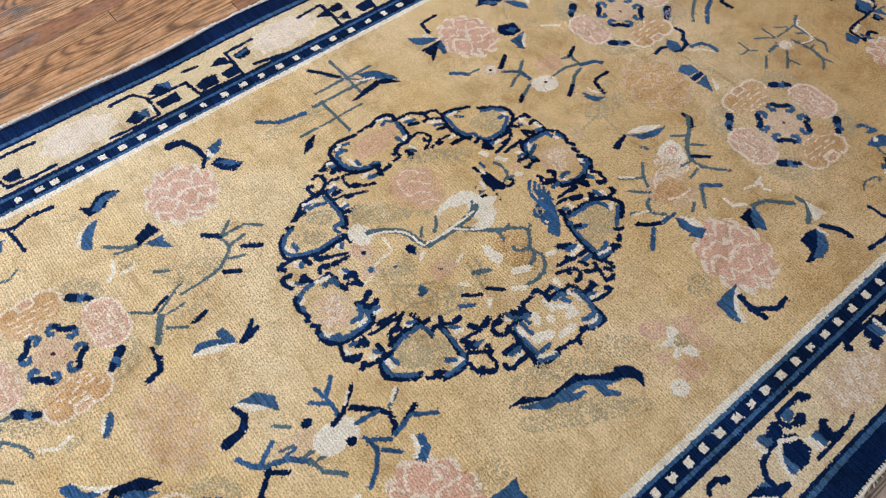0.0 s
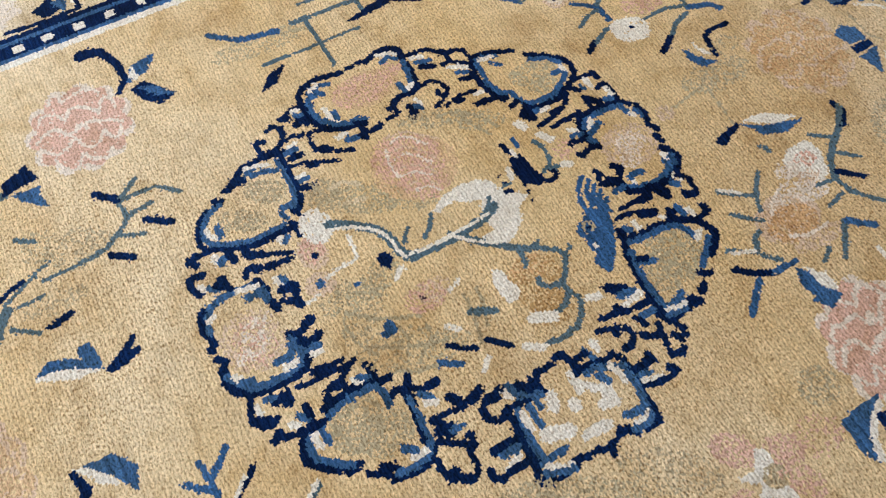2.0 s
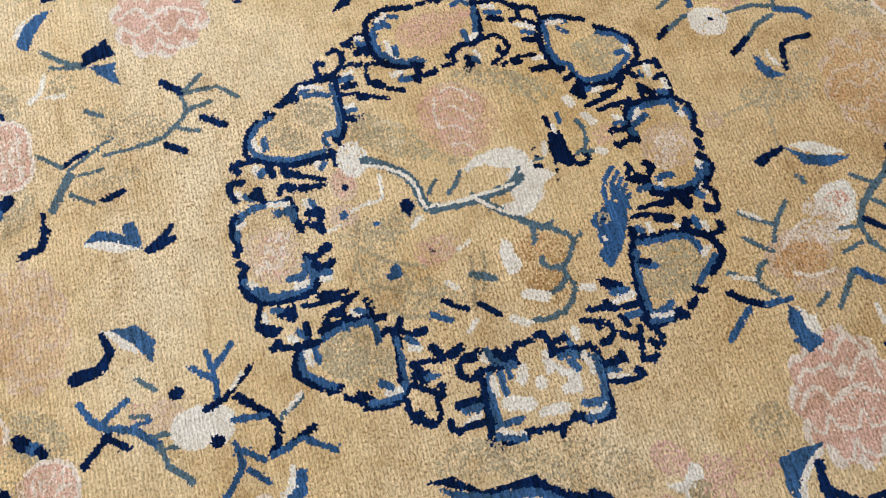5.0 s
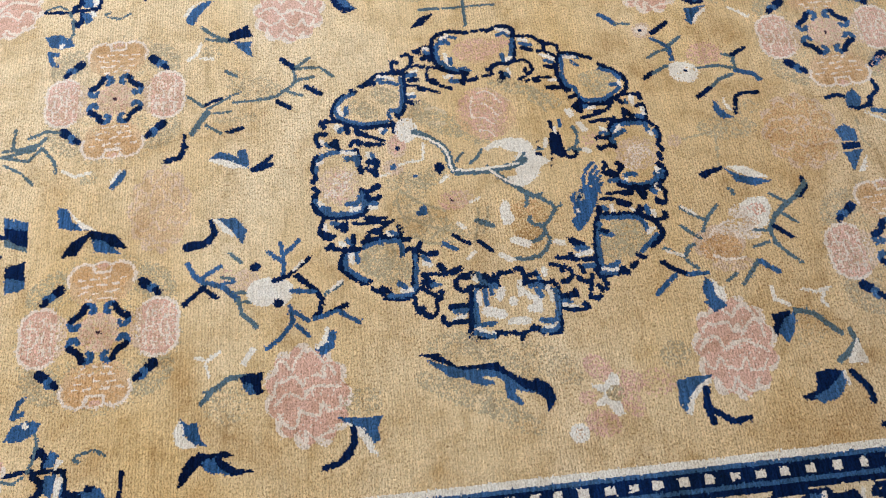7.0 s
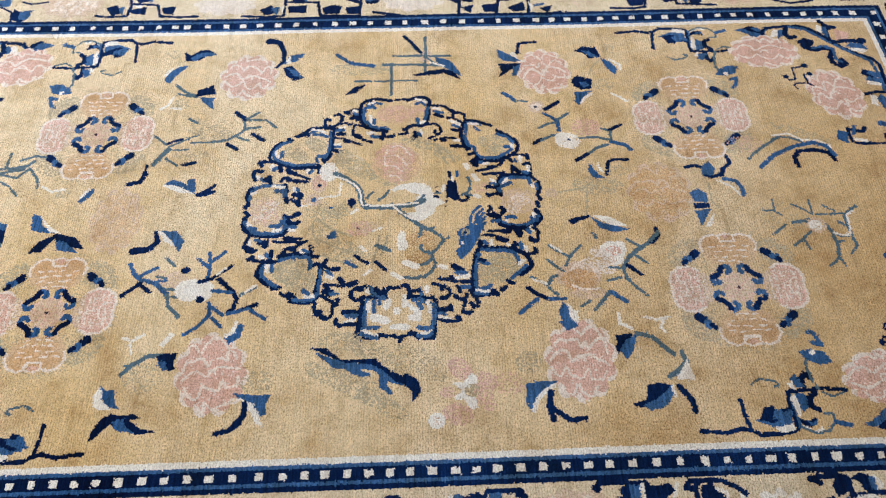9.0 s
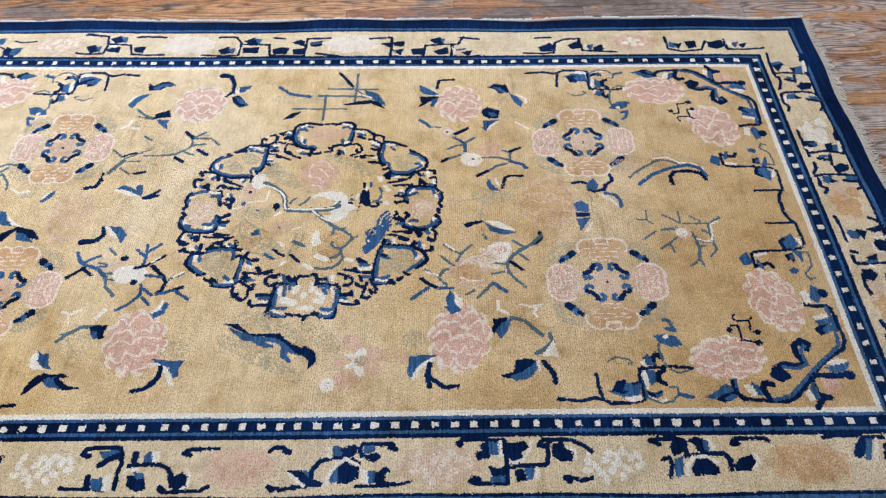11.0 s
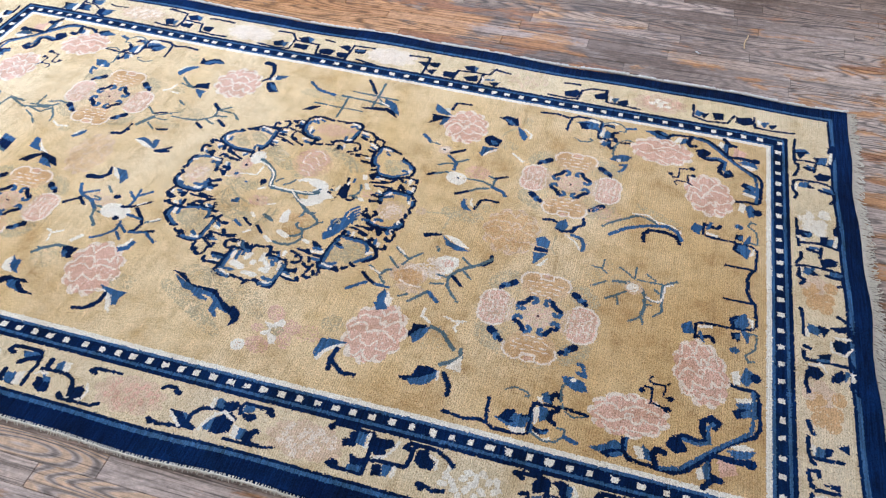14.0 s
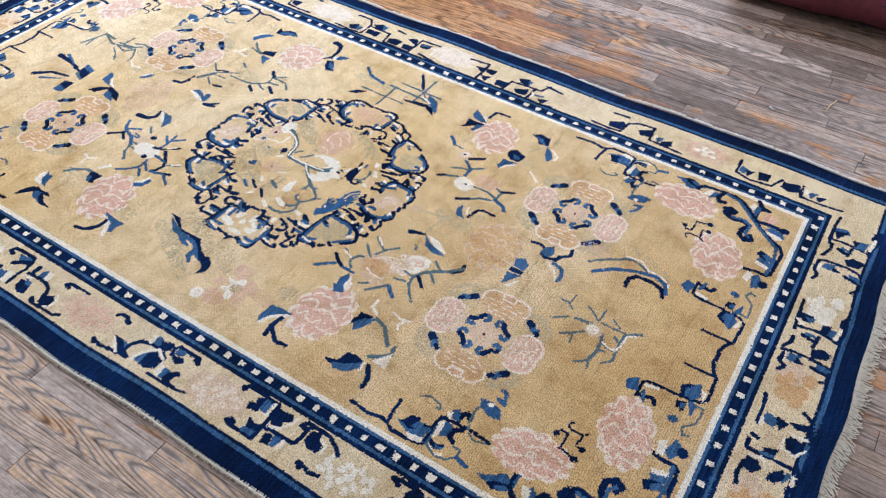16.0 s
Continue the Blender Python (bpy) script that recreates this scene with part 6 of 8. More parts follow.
line("blue", 9, (-0.226, -0.111), (-0.213, -0.120))
motif("cartouche", "navy cloud frame of the medallion with a faded flower", ring)
disc("blush", -0.332, 0.013, 0.046, 0.050, 0, speck=0.55)
disc("petal", -0.320, 0.029, 0.030, 0.014, 20, speck=0.5)
disc("petal", -0.337, -0.001, 0.030, 0.014, 20, speck=0.5)
disc("pink", -0.330, 0.009, 0.030, 0.040, 0, speck=0.2)
line("navy", 12, (-0.289, 0.096), (-0.283, 0.080), (-0.284, 0.059), (-0.281, 0.040))
line("navy", 12, (-0.379, 0.090), (-0.386, 0.075), (-0.387, 0.058), (-0.383, 0.044), (-0.381, 0.035))
line("navy", 10, (-0.390, 0.030), (-0.388, 0.025))
line("navy", 12, (-0.387, 0.012), (-0.379, 0.002))
line("navy", 12, (-0.387, -0.007), (-0.390, -0.026), (-0.384, -0.045), (-0.371, -0.056), (-0.351, -0.064), (-0.328, -0.066), (-0.301, -0.067), (-0.284, -0.062), (-0.273, -0.050), (-0.271, -0.030), (-0.273, -0.012), (-0.283, -0.005))
line("blue", 11, (-0.375, 0.075), (-0.367, 0.089), (-0.349, 0.095), (-0.325, 0.096), (-0.298, 0.092), (-0.289, 0.082), (-0.287, 0.060))
line("ivory", 9, (-0.321, 0.094), (-0.291, 0.088))
line("ivory", 9, (-0.376, 0.071), (-0.367, 0.074))
line("blue", 12, (-0.310, 0.077), (-0.291, 0.074))
line("blue", 9, (-0.378, 0.063), (-0.381, 0.052))
line("blue", 11, (-0.385, -0.020), (-0.374, -0.037), (-0.359, -0.054), (-0.341, -0.057))
line("ivory", 11, (-0.376, -0.025), (-0.371, -0.034))
line("blue", 12, (-0.370, -0.038), (-0.356, -0.043))
line("blue", 11, (-0.341, -0.057), (-0.310, -0.058), (-0.289, -0.052), (-0.278, -0.040), (-0.280, -0.022))
line("ivory", 11, (-0.308, -0.050), (-0.292, -0.048))
line("blue", 12, (-0.315, -0.034), (-0.296, -0.037), (-0.286, -0.028), (-0.285, -0.012))
line("navy", 14, (-0.272, -0.021), (-0.260, -0.034), (-0.246, -0.026))
line("navy", 9, (-0.276, -0.007), (-0.260, -0.009), (-0.251, -0.004))
line("navy", 14, (-0.254, -0.001), (-0.245, 0.002))
line("blue", 10, (-0.269, -0.039), (-0.251, -0.041))
line("ivory", 9, (-0.269, -0.049), (-0.254, -0.051))
line("ivory", 10, (-0.263, 0.086), (-0.259, 0.075))
line("blue", 10, (-0.253, 0.082), (-0.249, 0.067))
line("navy", 14, (-0.262, 0.064), (-0.243, 0.061), (-0.246, 0.049))
line("navy", 10, (-0.267, 0.048), (-0.246, 0.036))
line("navy", 12, (-0.253, 0.039), (-0.247, 0.028))
line("navy", 10, (-0.281, 0.053), (-0.277, 0.041))
motif("cloud_scroll", "small navy scrolls between two frames of the medallion", ring)
line("navy", 12, (-0.363, 0.177), (-0.351, 0.179))
line("navy", 9, (-0.360, 0.174), (-0.343, 0.176), (-0.323, 0.175))
line("navy", 14, (-0.365, 0.171), (-0.359, 0.164))
line("ivory", 11, (-0.329, 0.164), (-0.327, 0.153))
line("blue", 11, (-0.318, 0.155), (-0.323, 0.147))
line("navy", 14, (-0.307, 0.160), (-0.303, 0.144))
line("navy", 9, (-0.284, 0.155), (-0.284, 0.142))
line("navy", 13, (-0.281, 0.138), (-0.265, 0.135))
line("navy", 8, (-0.266, 0.131), (-0.244, 0.123), (-0.223, 0.113))
line("ivory", 10, (-0.229, 0.144), (-0.228, 0.135))
line("blue", 10, (-0.218, 0.140), (-0.223, 0.133))
line("navy", 13, (-0.368, 0.146), (-0.356, 0.144))
line("navy", 10, (-0.377, 0.145), (-0.377, 0.127), (-0.371, 0.116))
line("ivory", 10, (-0.366, 0.128), (-0.362, 0.120))
line("blue", 10, (-0.355, 0.119), (-0.345, 0.111))
line("navy", 15, (-0.333, 0.124), (-0.333, 0.111))
line("navy", 10, (-0.346, 0.120), (-0.327, 0.104))
line("navy", 9, (-0.301, 0.108), (-0.294, 0.119), (-0.282, 0.119), (-0.265, 0.108), (-0.241, 0.106), (-0.226, 0.103))
line("navy", 13, (-0.280, 0.111), (-0.260, 0.109))
motif("medallion_scene", "birds and a white blossom branch inside the medallion", ring)
disc("sage", -0.094, 0.150, 0.075, 0.030, -35, speck=0.45)
disc("sage", -0.135, 0.179, 0.030, 0.030, 0, speck=0.4)
disc("sage", -0.023, 0.110, 0.050, 0.024, -30, speck=0.4)
disc("sage", -0.126, 0.010, 0.045, 0.024, 20, speck=0.45)
disc("sage", -0.170, -0.025, 0.060, 0.026, 40, speck=0.4)
disc("sage", -0.136, -0.112, 0.085, 0.036, -20, speck=0.32)
disc("sage", 0.086, 0.219, 0.060, 0.018, -20, speck=0.45)
disc("sage", 0.149, 0.180, 0.045, 0.022, -30, speck=0.45)
disc("sage", -0.198, 0.011, 0.034, 0.020, 30, speck=0.4)
disc("faded", 0.014, 0.153, 0.070, 0.062, -20, speck=0.8)
disc("pink", 0.011, 0.178, 0.056, 0.046, -20, speck=0.4)
disc("pink", 0.015, 0.120, 0.040, 0.034, -20, speck=0.4)
line("blush", 4, (0.005, 0.223), (0.030, 0.222), (0.050, 0.204), (0.071, 0.184))
line("blush", 4, (-0.009, 0.195), (0.017, 0.195), (0.036, 0.178), (0.051, 0.149))
line("blush", 4, (-0.012, 0.162), (0.012, 0.158), (0.031, 0.142), (0.043, 0.118))
line("blush", 4, (-0.008, 0.128), (0.017, 0.126), (0.029, 0.105))
disc("rust", 0.074, -0.119, 0.042, 0.050, 0, speck=0.4)
disc("rust", 0.070, -0.156, 0.034, 0.034, 0, speck=0.35)
disc("apricot", 0.070, -0.089, 0.034, 0.022, 0, speck=0.35)
disc("pink", 0.238, 0.060, 0.020, 0.020, 0, speck=0.35)
disc("blush", -0.195, 0.096, 0.022, 0.030, 0, speck=0.85)
disc("pink", -0.194, 0.100, 0.018, 0.026, 0, speck=0.6)
disc("ivory", -0.171, 0.134, 0.026, 0.032, 0, speck=0.95)
disc("navy", -0.195, 0.090, 0.006, 0.005, 0)
disc("blush", -0.208, 0.043, 0.024, 0.020, 0, speck=0.8)
disc("blue", -0.208, 0.044, 0.008, 0.007, 0)
disc("blue", -0.160, 0.016, 0.005, 0.005, 0)
line("ivory", 6, (-0.135, 0.097), (-0.138, 0.070), (-0.138, 0.057), (-0.156, 0.051), (-0.181, 0.051), (-0.194, 0.047))
line("ivory", 6, (-0.238, 0.025), (-0.216, 0.029))
disc("pink", -0.083, -0.053, 0.032, 0.024, 0, speck=0.55)
disc("blush", -0.068, -0.046, 0.030, 0.020, 0, speck=0.4)
disc("plum", -0.087, -0.051, 0.004, 0.004, 0)
line("ivory", 6, (-0.050, -0.063), (-0.026, -0.053))
line("ivory", 8, (-0.107, -0.006), (-0.089, 0.009))
disc("blue", -0.151, -0.070, 0.010, 0.012, 0)
disc("blue", -0.161, -0.075, 0.008, 0.006, 0)
patch("ivory", (-0.001, 0.068), (0.026, 0.083), (0.052, 0.087), (0.086, 0.084), (0.104, 0.068), (0.109, 0.048), (0.133, 0.025), (0.143, 0.017), (0.118, 0.008), (0.108, -0.016), (0.089, -0.031), (0.065, -0.040), (0.047, -0.024), (0.031, -0.009), (0.065, -0.009), (0.061, 0.011), (0.065, 0.032), (0.075, 0.047), (0.049, 0.056), (0.036, 0.066), (0.005, 0.061))
disc("pink", 0.011, 0.168, 0.058, 0.050, -20, speck=0.35)
line("petal", 4, (0.001, 0.211), (0.020, 0.216), (0.037, 0.205), (0.050, 0.182))
line("petal", 4, (-0.008, 0.180), (0.012, 0.182), (0.029, 0.169), (0.041, 0.148))
line("petal", 4, (-0.014, 0.147), (0.011, 0.145), (0.029, 0.126))
line("petal", 4, (-0.005, 0.113), (0.016, 0.112), (0.027, 0.096))
line("petal", 4, (-0.010, 0.205), (-0.019, 0.174), (-0.017, 0.146))
line("sage", 6, (-0.198, -0.015), (-0.168, -0.043), (-0.134, -0.062), (-0.103, -0.075))
line("sage", 6, (-0.188, -0.081), (-0.156, -0.101), (-0.115, -0.120), (-0.086, -0.126))
line("sage", 6, (-0.031, -0.077), (-0.036, -0.116), (-0.048, -0.156))
line("sage", 5, (-0.139, -0.075), (-0.136, -0.100), (-0.150, -0.119))
line("sage", 6, (-0.181, 0.013), (-0.155, -0.005), (-0.124, -0.008))
line("sage", 5, (-0.206, -0.037), (-0.201, -0.072), (-0.186, -0.098))
line("sage", 6, (-0.137, -0.135), (-0.119, -0.119), (-0.096, -0.111))
line("sage", 6, (-0.010, -0.076), (-0.014, -0.107), (-0.027, -0.136))
line("sage", 5, (-0.174, -0.130), (-0.149, -0.147), (-0.120, -0.154))
line("pale", 8, (-0.121, 0.183), (-0.099, 0.185), (-0.079, 0.168))
line("pale", 8, (-0.112, 0.147), (-0.080, 0.140))
line("sage", 6, (0.095, 0.220), (0.128, 0.213), (0.152, 0.188), (0.167, 0.159))
line("sage", 5, (0.124, 0.204), (0.137, 0.170), (0.152, 0.145))
line("slate", 16, (-0.152, 0.127), (-0.124, 0.110), (-0.092, 0.083), (-0.082, 0.059), (-0.079, 0.032), (-0.070, 0.015), (-0.026, 0.012), (0.024, 0.012), (0.058, 0.016), (0.084, 0.028))
line("slate", 12, (0.000, 0.016), (0.019, 0.000), (0.043, -0.023), (0.067, -0.045), (0.089, -0.062))
line("slate", 8, (0.086, 0.043), (0.074, 0.029), (0.055, 0.018))
line("slate", 8, (-0.007, 0.064), (-0.016, 0.049), (-0.035, 0.033))
line("slate", 7, (-0.050, 0.060), (-0.069, 0.042))
patch("navy", (-0.115, 0.041), (-0.101, 0.045), (-0.093, 0.028), (-0.104, 0.015), (-0.114, 0.021))
line("ivory", 6, (-0.163, 0.121), (-0.125, 0.107), (-0.092, 0.082), (-0.083, 0.062), (-0.081, 0.040), (-0.077, 0.021), (-0.057, 0.019), (-0.024, 0.016), (0.000, 0.016), (0.033, 0.017), (0.069, 0.021))
line("ivory", 6, (0.003, 0.013), (0.025, -0.007), (0.047, -0.024), (0.064, -0.033))
line("slate", 9, (0.067, -0.045), (0.100, -0.066), (0.125, -0.084), (0.133, -0.099), (0.119, -0.120), (0.103, -0.135), (0.081, -0.130), (0.074, -0.119), (0.077, -0.112))
line("slate", 9, (0.103, -0.135), (0.104, -0.152), (0.087, -0.166), (0.068, -0.171))
line("slate", 9, (0.104, -0.152), (0.113, -0.168), (0.099, -0.191), (0.082, -0.205), (0.057, -0.207), (0.033, -0.205))
line("slate", 8, (0.077, -0.053), (0.076, -0.074), (0.072, -0.085))
line("slate", 6, (0.088, -0.066), (0.111, -0.059))
line("slate", 6, (0.131, -0.098), (0.147, -0.091))
line("navy", 8, (-0.093, -0.134), (-0.078, -0.148), (-0.060, -0.158))
line("navy", 8, (-0.040, -0.155), (-0.026, -0.168), (-0.012, -0.182))
line("slate", 12, (-0.038, -0.106), (-0.021, -0.115), (-0.005, -0.123))
line("blue", 10, (-0.115, -0.151), (-0.090, -0.169))
line("ivory", 8, (-0.079, -0.109), (-0.064, -0.122))
line("ivory", 8, (-0.068, -0.193), (-0.051, -0.179))
line("ivory", 18, (0.036, -0.161), (0.063, -0.173))
line("ivory", 12, (0.004, -0.192), (0.025, -0.207))
line("ivory", 13, (0.122, -0.175), (0.136, -0.180))
patch("ivory", (0.024, -0.063), (0.039, -0.073), (0.039, -0.095), (0.044, -0.112), (0.034, -0.126), (0.019, -0.124), (0.015, -0.105), (0.015, -0.085))
patch("navy", (0.150, 0.088), (0.169, 0.091), (0.175, 0.074), (0.174, 0.051), (0.180, 0.035), (0.182, 0.020), (0.163, 0.025), (0.148, 0.038), (0.143, 0.058))
line("navy", 9, (0.154, 0.117), (0.158, 0.099))
line("blue", 8, (0.177, 0.121), (0.174, 0.102))
line("ivory", 6, (0.163, 0.102), (0.163, 0.088))
line("navy", 7, (0.183, 0.022), (0.194, 0.020), (0.202, 0.031), (0.195, 0.039))
line("slate", 8, (0.203, 0.098), (0.209, 0.081), (0.209, 0.062), (0.198, 0.047), (0.187, 0.041))
line("slate", 7, (0.197, 0.044), (0.215, 0.037))
line("ivory", 13, (0.220, 0.038), (0.228, 0.033))
line("navy", 4, (0.119, 0.074), (0.122, 0.071))
line("navy", 4, (0.120, 0.055), (0.124, 0.050))
line("slate", 8, (0.114, 0.050), (0.126, 0.049))
line("navy", 7, (0.114, 0.041), (0.121, 0.036))
line("navy", 4, (0.148, 0.040), (0.148, 0.035))
line("navy", 4, (0.145, 0.025), (0.144, 0.020))
line("navy", 5, (0.143, 0.007), (0.143, 0.005))
line("ivory", 15, (0.200, 0.142), (0.204, 0.130))
line("ivory", 13, (0.218, 0.105), (0.228, 0.088))
line("ivory", 10, (0.139, 0.074), (0.135, 0.056))
line("blue", 8, (0.230, 0.002), (0.213, -0.015), (0.204, -0.034), (0.204, -0.056))
line("blue", 8, (0.236, -0.008), (0.223, -0.023), (0.216, -0.048))
line("blue", 7, (0.239, -0.020), (0.226, -0.038), (0.223, -0.059))
line("blue", 7, (0.243, -0.032), (0.232, -0.045), (0.229, -0.066))
line("blue", 7, (0.243, -0.049), (0.234, -0.059), (0.234, -0.072))
patch("blue", (0.206, -0.048), (0.232, -0.067), (0.224, -0.094), (0.207, -0.123), (0.190, -0.142), (0.172, -0.154), (0.176, -0.128), (0.171, -0.109), (0.174, -0.093), (0.167, -0.082), (0.175, -0.068), (0.188, -0.064))
patch("blue", (0.163, -0.128), (0.181, -0.117), (0.204, -0.130), (0.188, -0.146), (0.174, -0.159), (0.165, -0.141))
line("sage", 4, (0.181, -0.085), (0.181, -0.074), (0.190, -0.068), (0.198, -0.073), (0.197, -0.082), (0.189, -0.086))
disc("navy", 0.189, -0.078, 0.003, 0.003, 0)
line("ivory", 7, (0.179, -0.108), (0.181, -0.111))
FULL.update(navy=2.5, blue=2.5, ivory=1.5, slate=2.0)
# leaves, branches and emblems of the field
motif("tied_emblem", "slate blue crossed implements tied with a band")
disc("sage", -0.092, 0.507, 0.094, 0.024, -3, speck=0.4)
line("blue", 10, (-0.167, 0.566), (-0.123, 0.531), (-0.056, 0.519))
line("slate", 8, (-0.026, 0.522), (0.061, 0.521), (0.136, 0.516), (0.178, 0.51))
line("slate", 6, (-0.108, 0.459), (0.072, 0.458))
line("slate", 6, (-0.002, 0.519), (-0.002, 0.405))
disc("blush", 0.099, 0.553, 0.02, 0.024, -3)
line("slate", 6, (0.101, 0.63), (0.097, 0.482))
line("slate", 6, (0.003, 0.557), (0.172, 0.552))
line("slate", 5, (0.062, 0.588), (0.136, 0.513))
line("navy", 9, (0.037, 0.633), (0.062, 0.602), (0.084, 0.57))
patch("navy", (-0.136, 0.409), (-0.111, 0.436), (-0.078, 0.446), (-0.104, 0.418))
patch("navy", (0.06, 0.479), (0.119, 0.495), (0.153, 0.501), (0.182, 0.487), (0.198, 0.459), (0.152, 0.485), (0.102, 0.477))
patch("blue", (0.129, 0.547), (0.168, 0.535), (0.191, 0.501), (0.202, 0.472), (0.161, 0.502), (0.133, 0.518))
line("ivory", 5, (0.112, 0.528), (0.153, 0.512))
motif("leaf_sprig", "navy and blue leaves edged in white")
line("navy", 18.7, (-0.38, 0.627), (-0.347, 0.621), (-0.329, 0.581), (-0.328, 0.548), (-0.348, 0.523), taper=0.45)
patch("blue", (-0.328, 0.534), (-0.311, 0.566), (-0.264, 0.574), (-0.289, 0.546))
patch("navy", (-0.327, 0.52), (-0.303, 0.528), (-0.263, 0.48), (-0.291, 0.47), (-0.315, 0.491))
patch("blue", (-0.314, 0.519), (-0.29, 0.511), (-0.266, 0.48), (-0.292, 0.49))
patch("ivory", (-0.321, 0.547), (-0.307, 0.568), (-0.31, 0.533))
motif("leaf_sprig", "navy and blue leaves edged in white")
patch("blue", (-0.954, 0.028), (-0.931, 0.021), (-0.92, -0.012), (-0.88, -0.034), (-0.918, -0.031), (-0.947, -0.021))
patch("ivory", (-0.931, 0.021), (-0.906, -0.009), (-0.864, -0.037), (-0.898, -0.029))
patch("navy", (-0.937, -0.094), (-0.919, -0.063), (-0.875, -0.037), (-0.824, -0.051), (-0.795, -0.087), (-0.841, -0.076), (-0.879, -0.051), (-0.906, -0.091))
patch("blue", (-0.874, -0.057), (-0.846, -0.065), (-0.811, -0.097), (-0.863, -0.087))
motif("leaf_sprig", "navy and blue leaves edged in white")
line("navy", 20.4, (-0.664, -0.099), (-0.625, -0.095), (-0.606, -0.071), (-0.616, -0.043), taper=0.45)
patch("ivory", (-0.614, -0.036), (-0.586, -0.047), (-0.564, -0.086), (-0.588, -0.071))
patch("blue", (-0.599, -0.039), (-0.561, -0.043), (-0.538, -0.073), (-0.547, -0.104), (-0.572, -0.065))
motif("leaf_sprig", "navy and blue leaves edged in white")
line("sage", 5, (0.431, 0.036), (0.508, 0.05), (0.537, 0.072))
line("sage", 4, (0.516, 0.05), (0.504, -0.041))
disc("blush", 0.421, 0.036, 0.016, 0.017, -4, speck=0.7)
disc("sage", 0.547, 0.058, 0.068, 0.033, -3, speck=0.4)
line("navy", 17, (0.466, -0.056), (0.507, -0.043), taper=0.45)
patch("ivory", (0.519, -0.04), (0.56, -0.045), (0.603, -0.077), (0.563, -0.072))
patch("blue", (0.513, -0.045), (0.545, -0.068), (0.609, -0.086), (0.571, -0.094), (0.532, -0.08), (0.528, -0.064))
motif("leaf_sprig", "navy and blue leaves edged in white")
patch("navy", (-1.069, 0.013), (-1.018, -0.008), (-1.013, -0.061), (-1.037, -0.054), (-1.064, -0.03))
patch("blue", (-1.069, 0.015), (-1.016, -0.002), (-1.017, -0.019), (-1.067, -0.007))
patch("slate", (-1.064, -0.03), (-1.037, -0.054), (-1.013, -0.061), (-1.014, -0.071), (-1.062, -0.052))
patch("navy", (-1.056, -0.104), (-1.014, -0.095), (-1.011, -0.146), (-1.053, -0.128))
patch("blue", (-1.053, -0.128), (-1.012, -0.139), (-1.01, -0.155), (-1.049, -0.163))
motif("slate_twig", "thin slate blue twig woven in the field")
line("slate", 8, (-1.088, 0.181), (-1.051, 0.183), (-1.013, 0.189), (-0.996, 0.204))
line("slate", 6, (-1.07, 0.184), (-1.066, 0.233))
line("slate", 6, (-1.034, 0.208), (-0.997, 0.223), (-0.965, 0.217))
line("slate", 6, (-0.999, 0.178), (-0.971, 0.143), (-0.966, 0.115))
line("slate", 5, (-1.085, 0.146), (-1.044, 0.122), (-1.016, 0.091))
motif("slate_twig", "thin slate blue twig woven in the field")
line("slate", 8, (-1.22, 0.1), (-1.199, 0.151), (-1.187, 0.197), (-1.127, 0.189))
line("slate", 7, (-1.187, 0.197), (-1.112, 0.162), (-1.017, 0.179))
line("slate", 6, (-1.199, 0.151), (-1.189, 0.102))
line("slate", 6, (-1.081, 0.164), (-1.033, 0.15), (-1.002, 0.179))
motif("leaf_sprig", "navy and blue leaves edged in white")
line("navy", 20.4, (-1.215, 0.001), (-1.148, -0.008), (-1.089, -0.021), taper=0.45)
line("blue", 10.8, (-1.188, 0.02), (-1.116, -0.012), taper=0.45)
line("navy", 18.7, (-1.196, -0.134), (-1.145, -0.092), (-1.069, -0.076), taper=0.45)
line("blue", 10.8, (-1.151, -0.138), (-1.084, -0.103), taper=0.45)
line("navy", 10.8, (-1.098, -0.026), (-1.016, -0.041), taper=0.45)

FULL.update(navy=2.5, blue=2.2, ivory=1.2, slate=0.8)
motif("bare_tree", "slate bare little tree with a pale blossom")
disc("sage", 1.016, -0.066, 0.07, 0.05, 0, speck=0.12)
line("slate", 9, (1.212, -0.042), (1.194, -0.050), (1.175, -0.067), (1.174, -0.100), (1.176, -0.126), (1.151, -0.130), (1.127, -0.118), (1.117, -0.093))
line("ivory", 5, (1.202, -0.054), (1.181, -0.066), (1.178, -0.104), (1.173, -0.126), (1.151, -0.127), (1.132, -0.120))
line("slate", 6, (1.176, -0.060), (1.142, -0.062), (1.101, -0.061))
line("slate", 7, (1.175, -0.132), (1.180, -0.160), (1.158, -0.182))
line("slate", 9, (1.127, -0.125), (1.131, -0.157), (1.124, -0.189))
line("slate", 7, (1.129, -0.146), (1.149, -0.145))
line("slate", 6, (1.124, -0.189), (1.110, -0.206), (1.092, -0.216))
line("slate", 6, (1.124, -0.189), (1.132, -0.219))
line("slate", 9, (1.034, -0.083), (1.082, -0.077))
disc("blush", 1.093, -0.094, 0.026, 0.024, 0, speck=0.8)
disc("ivory", 1.091, -0.094, 0.018, 0.016, 0, speck=0.9)
line("slate", 7, (1.073, -0.113), (1.043, -0.137), (1.020, -0.153))
line("slate", 6, (1.049, -0.134), (1.057, -0.166))
line("slate", 6, (0.975, -0.118), (1.014, -0.089))
line("slate", 5, (0.967, -0.042), (0.992, -0.045), (1.013, -0.060))
line("slate", 5, (0.998, -0.008), (0.996, -0.045))
line("slate", 5, (1.045, -0.026), (1.068, -0.040), (1.092, -0.061))
line("slate", 5, (1.093, -0.015), (1.092, -0.061))
line("slate", 5, (1.125, -0.032), (1.152, -0.053))
line("slate", 7, (1.151, -0.086), (1.163, -0.094))
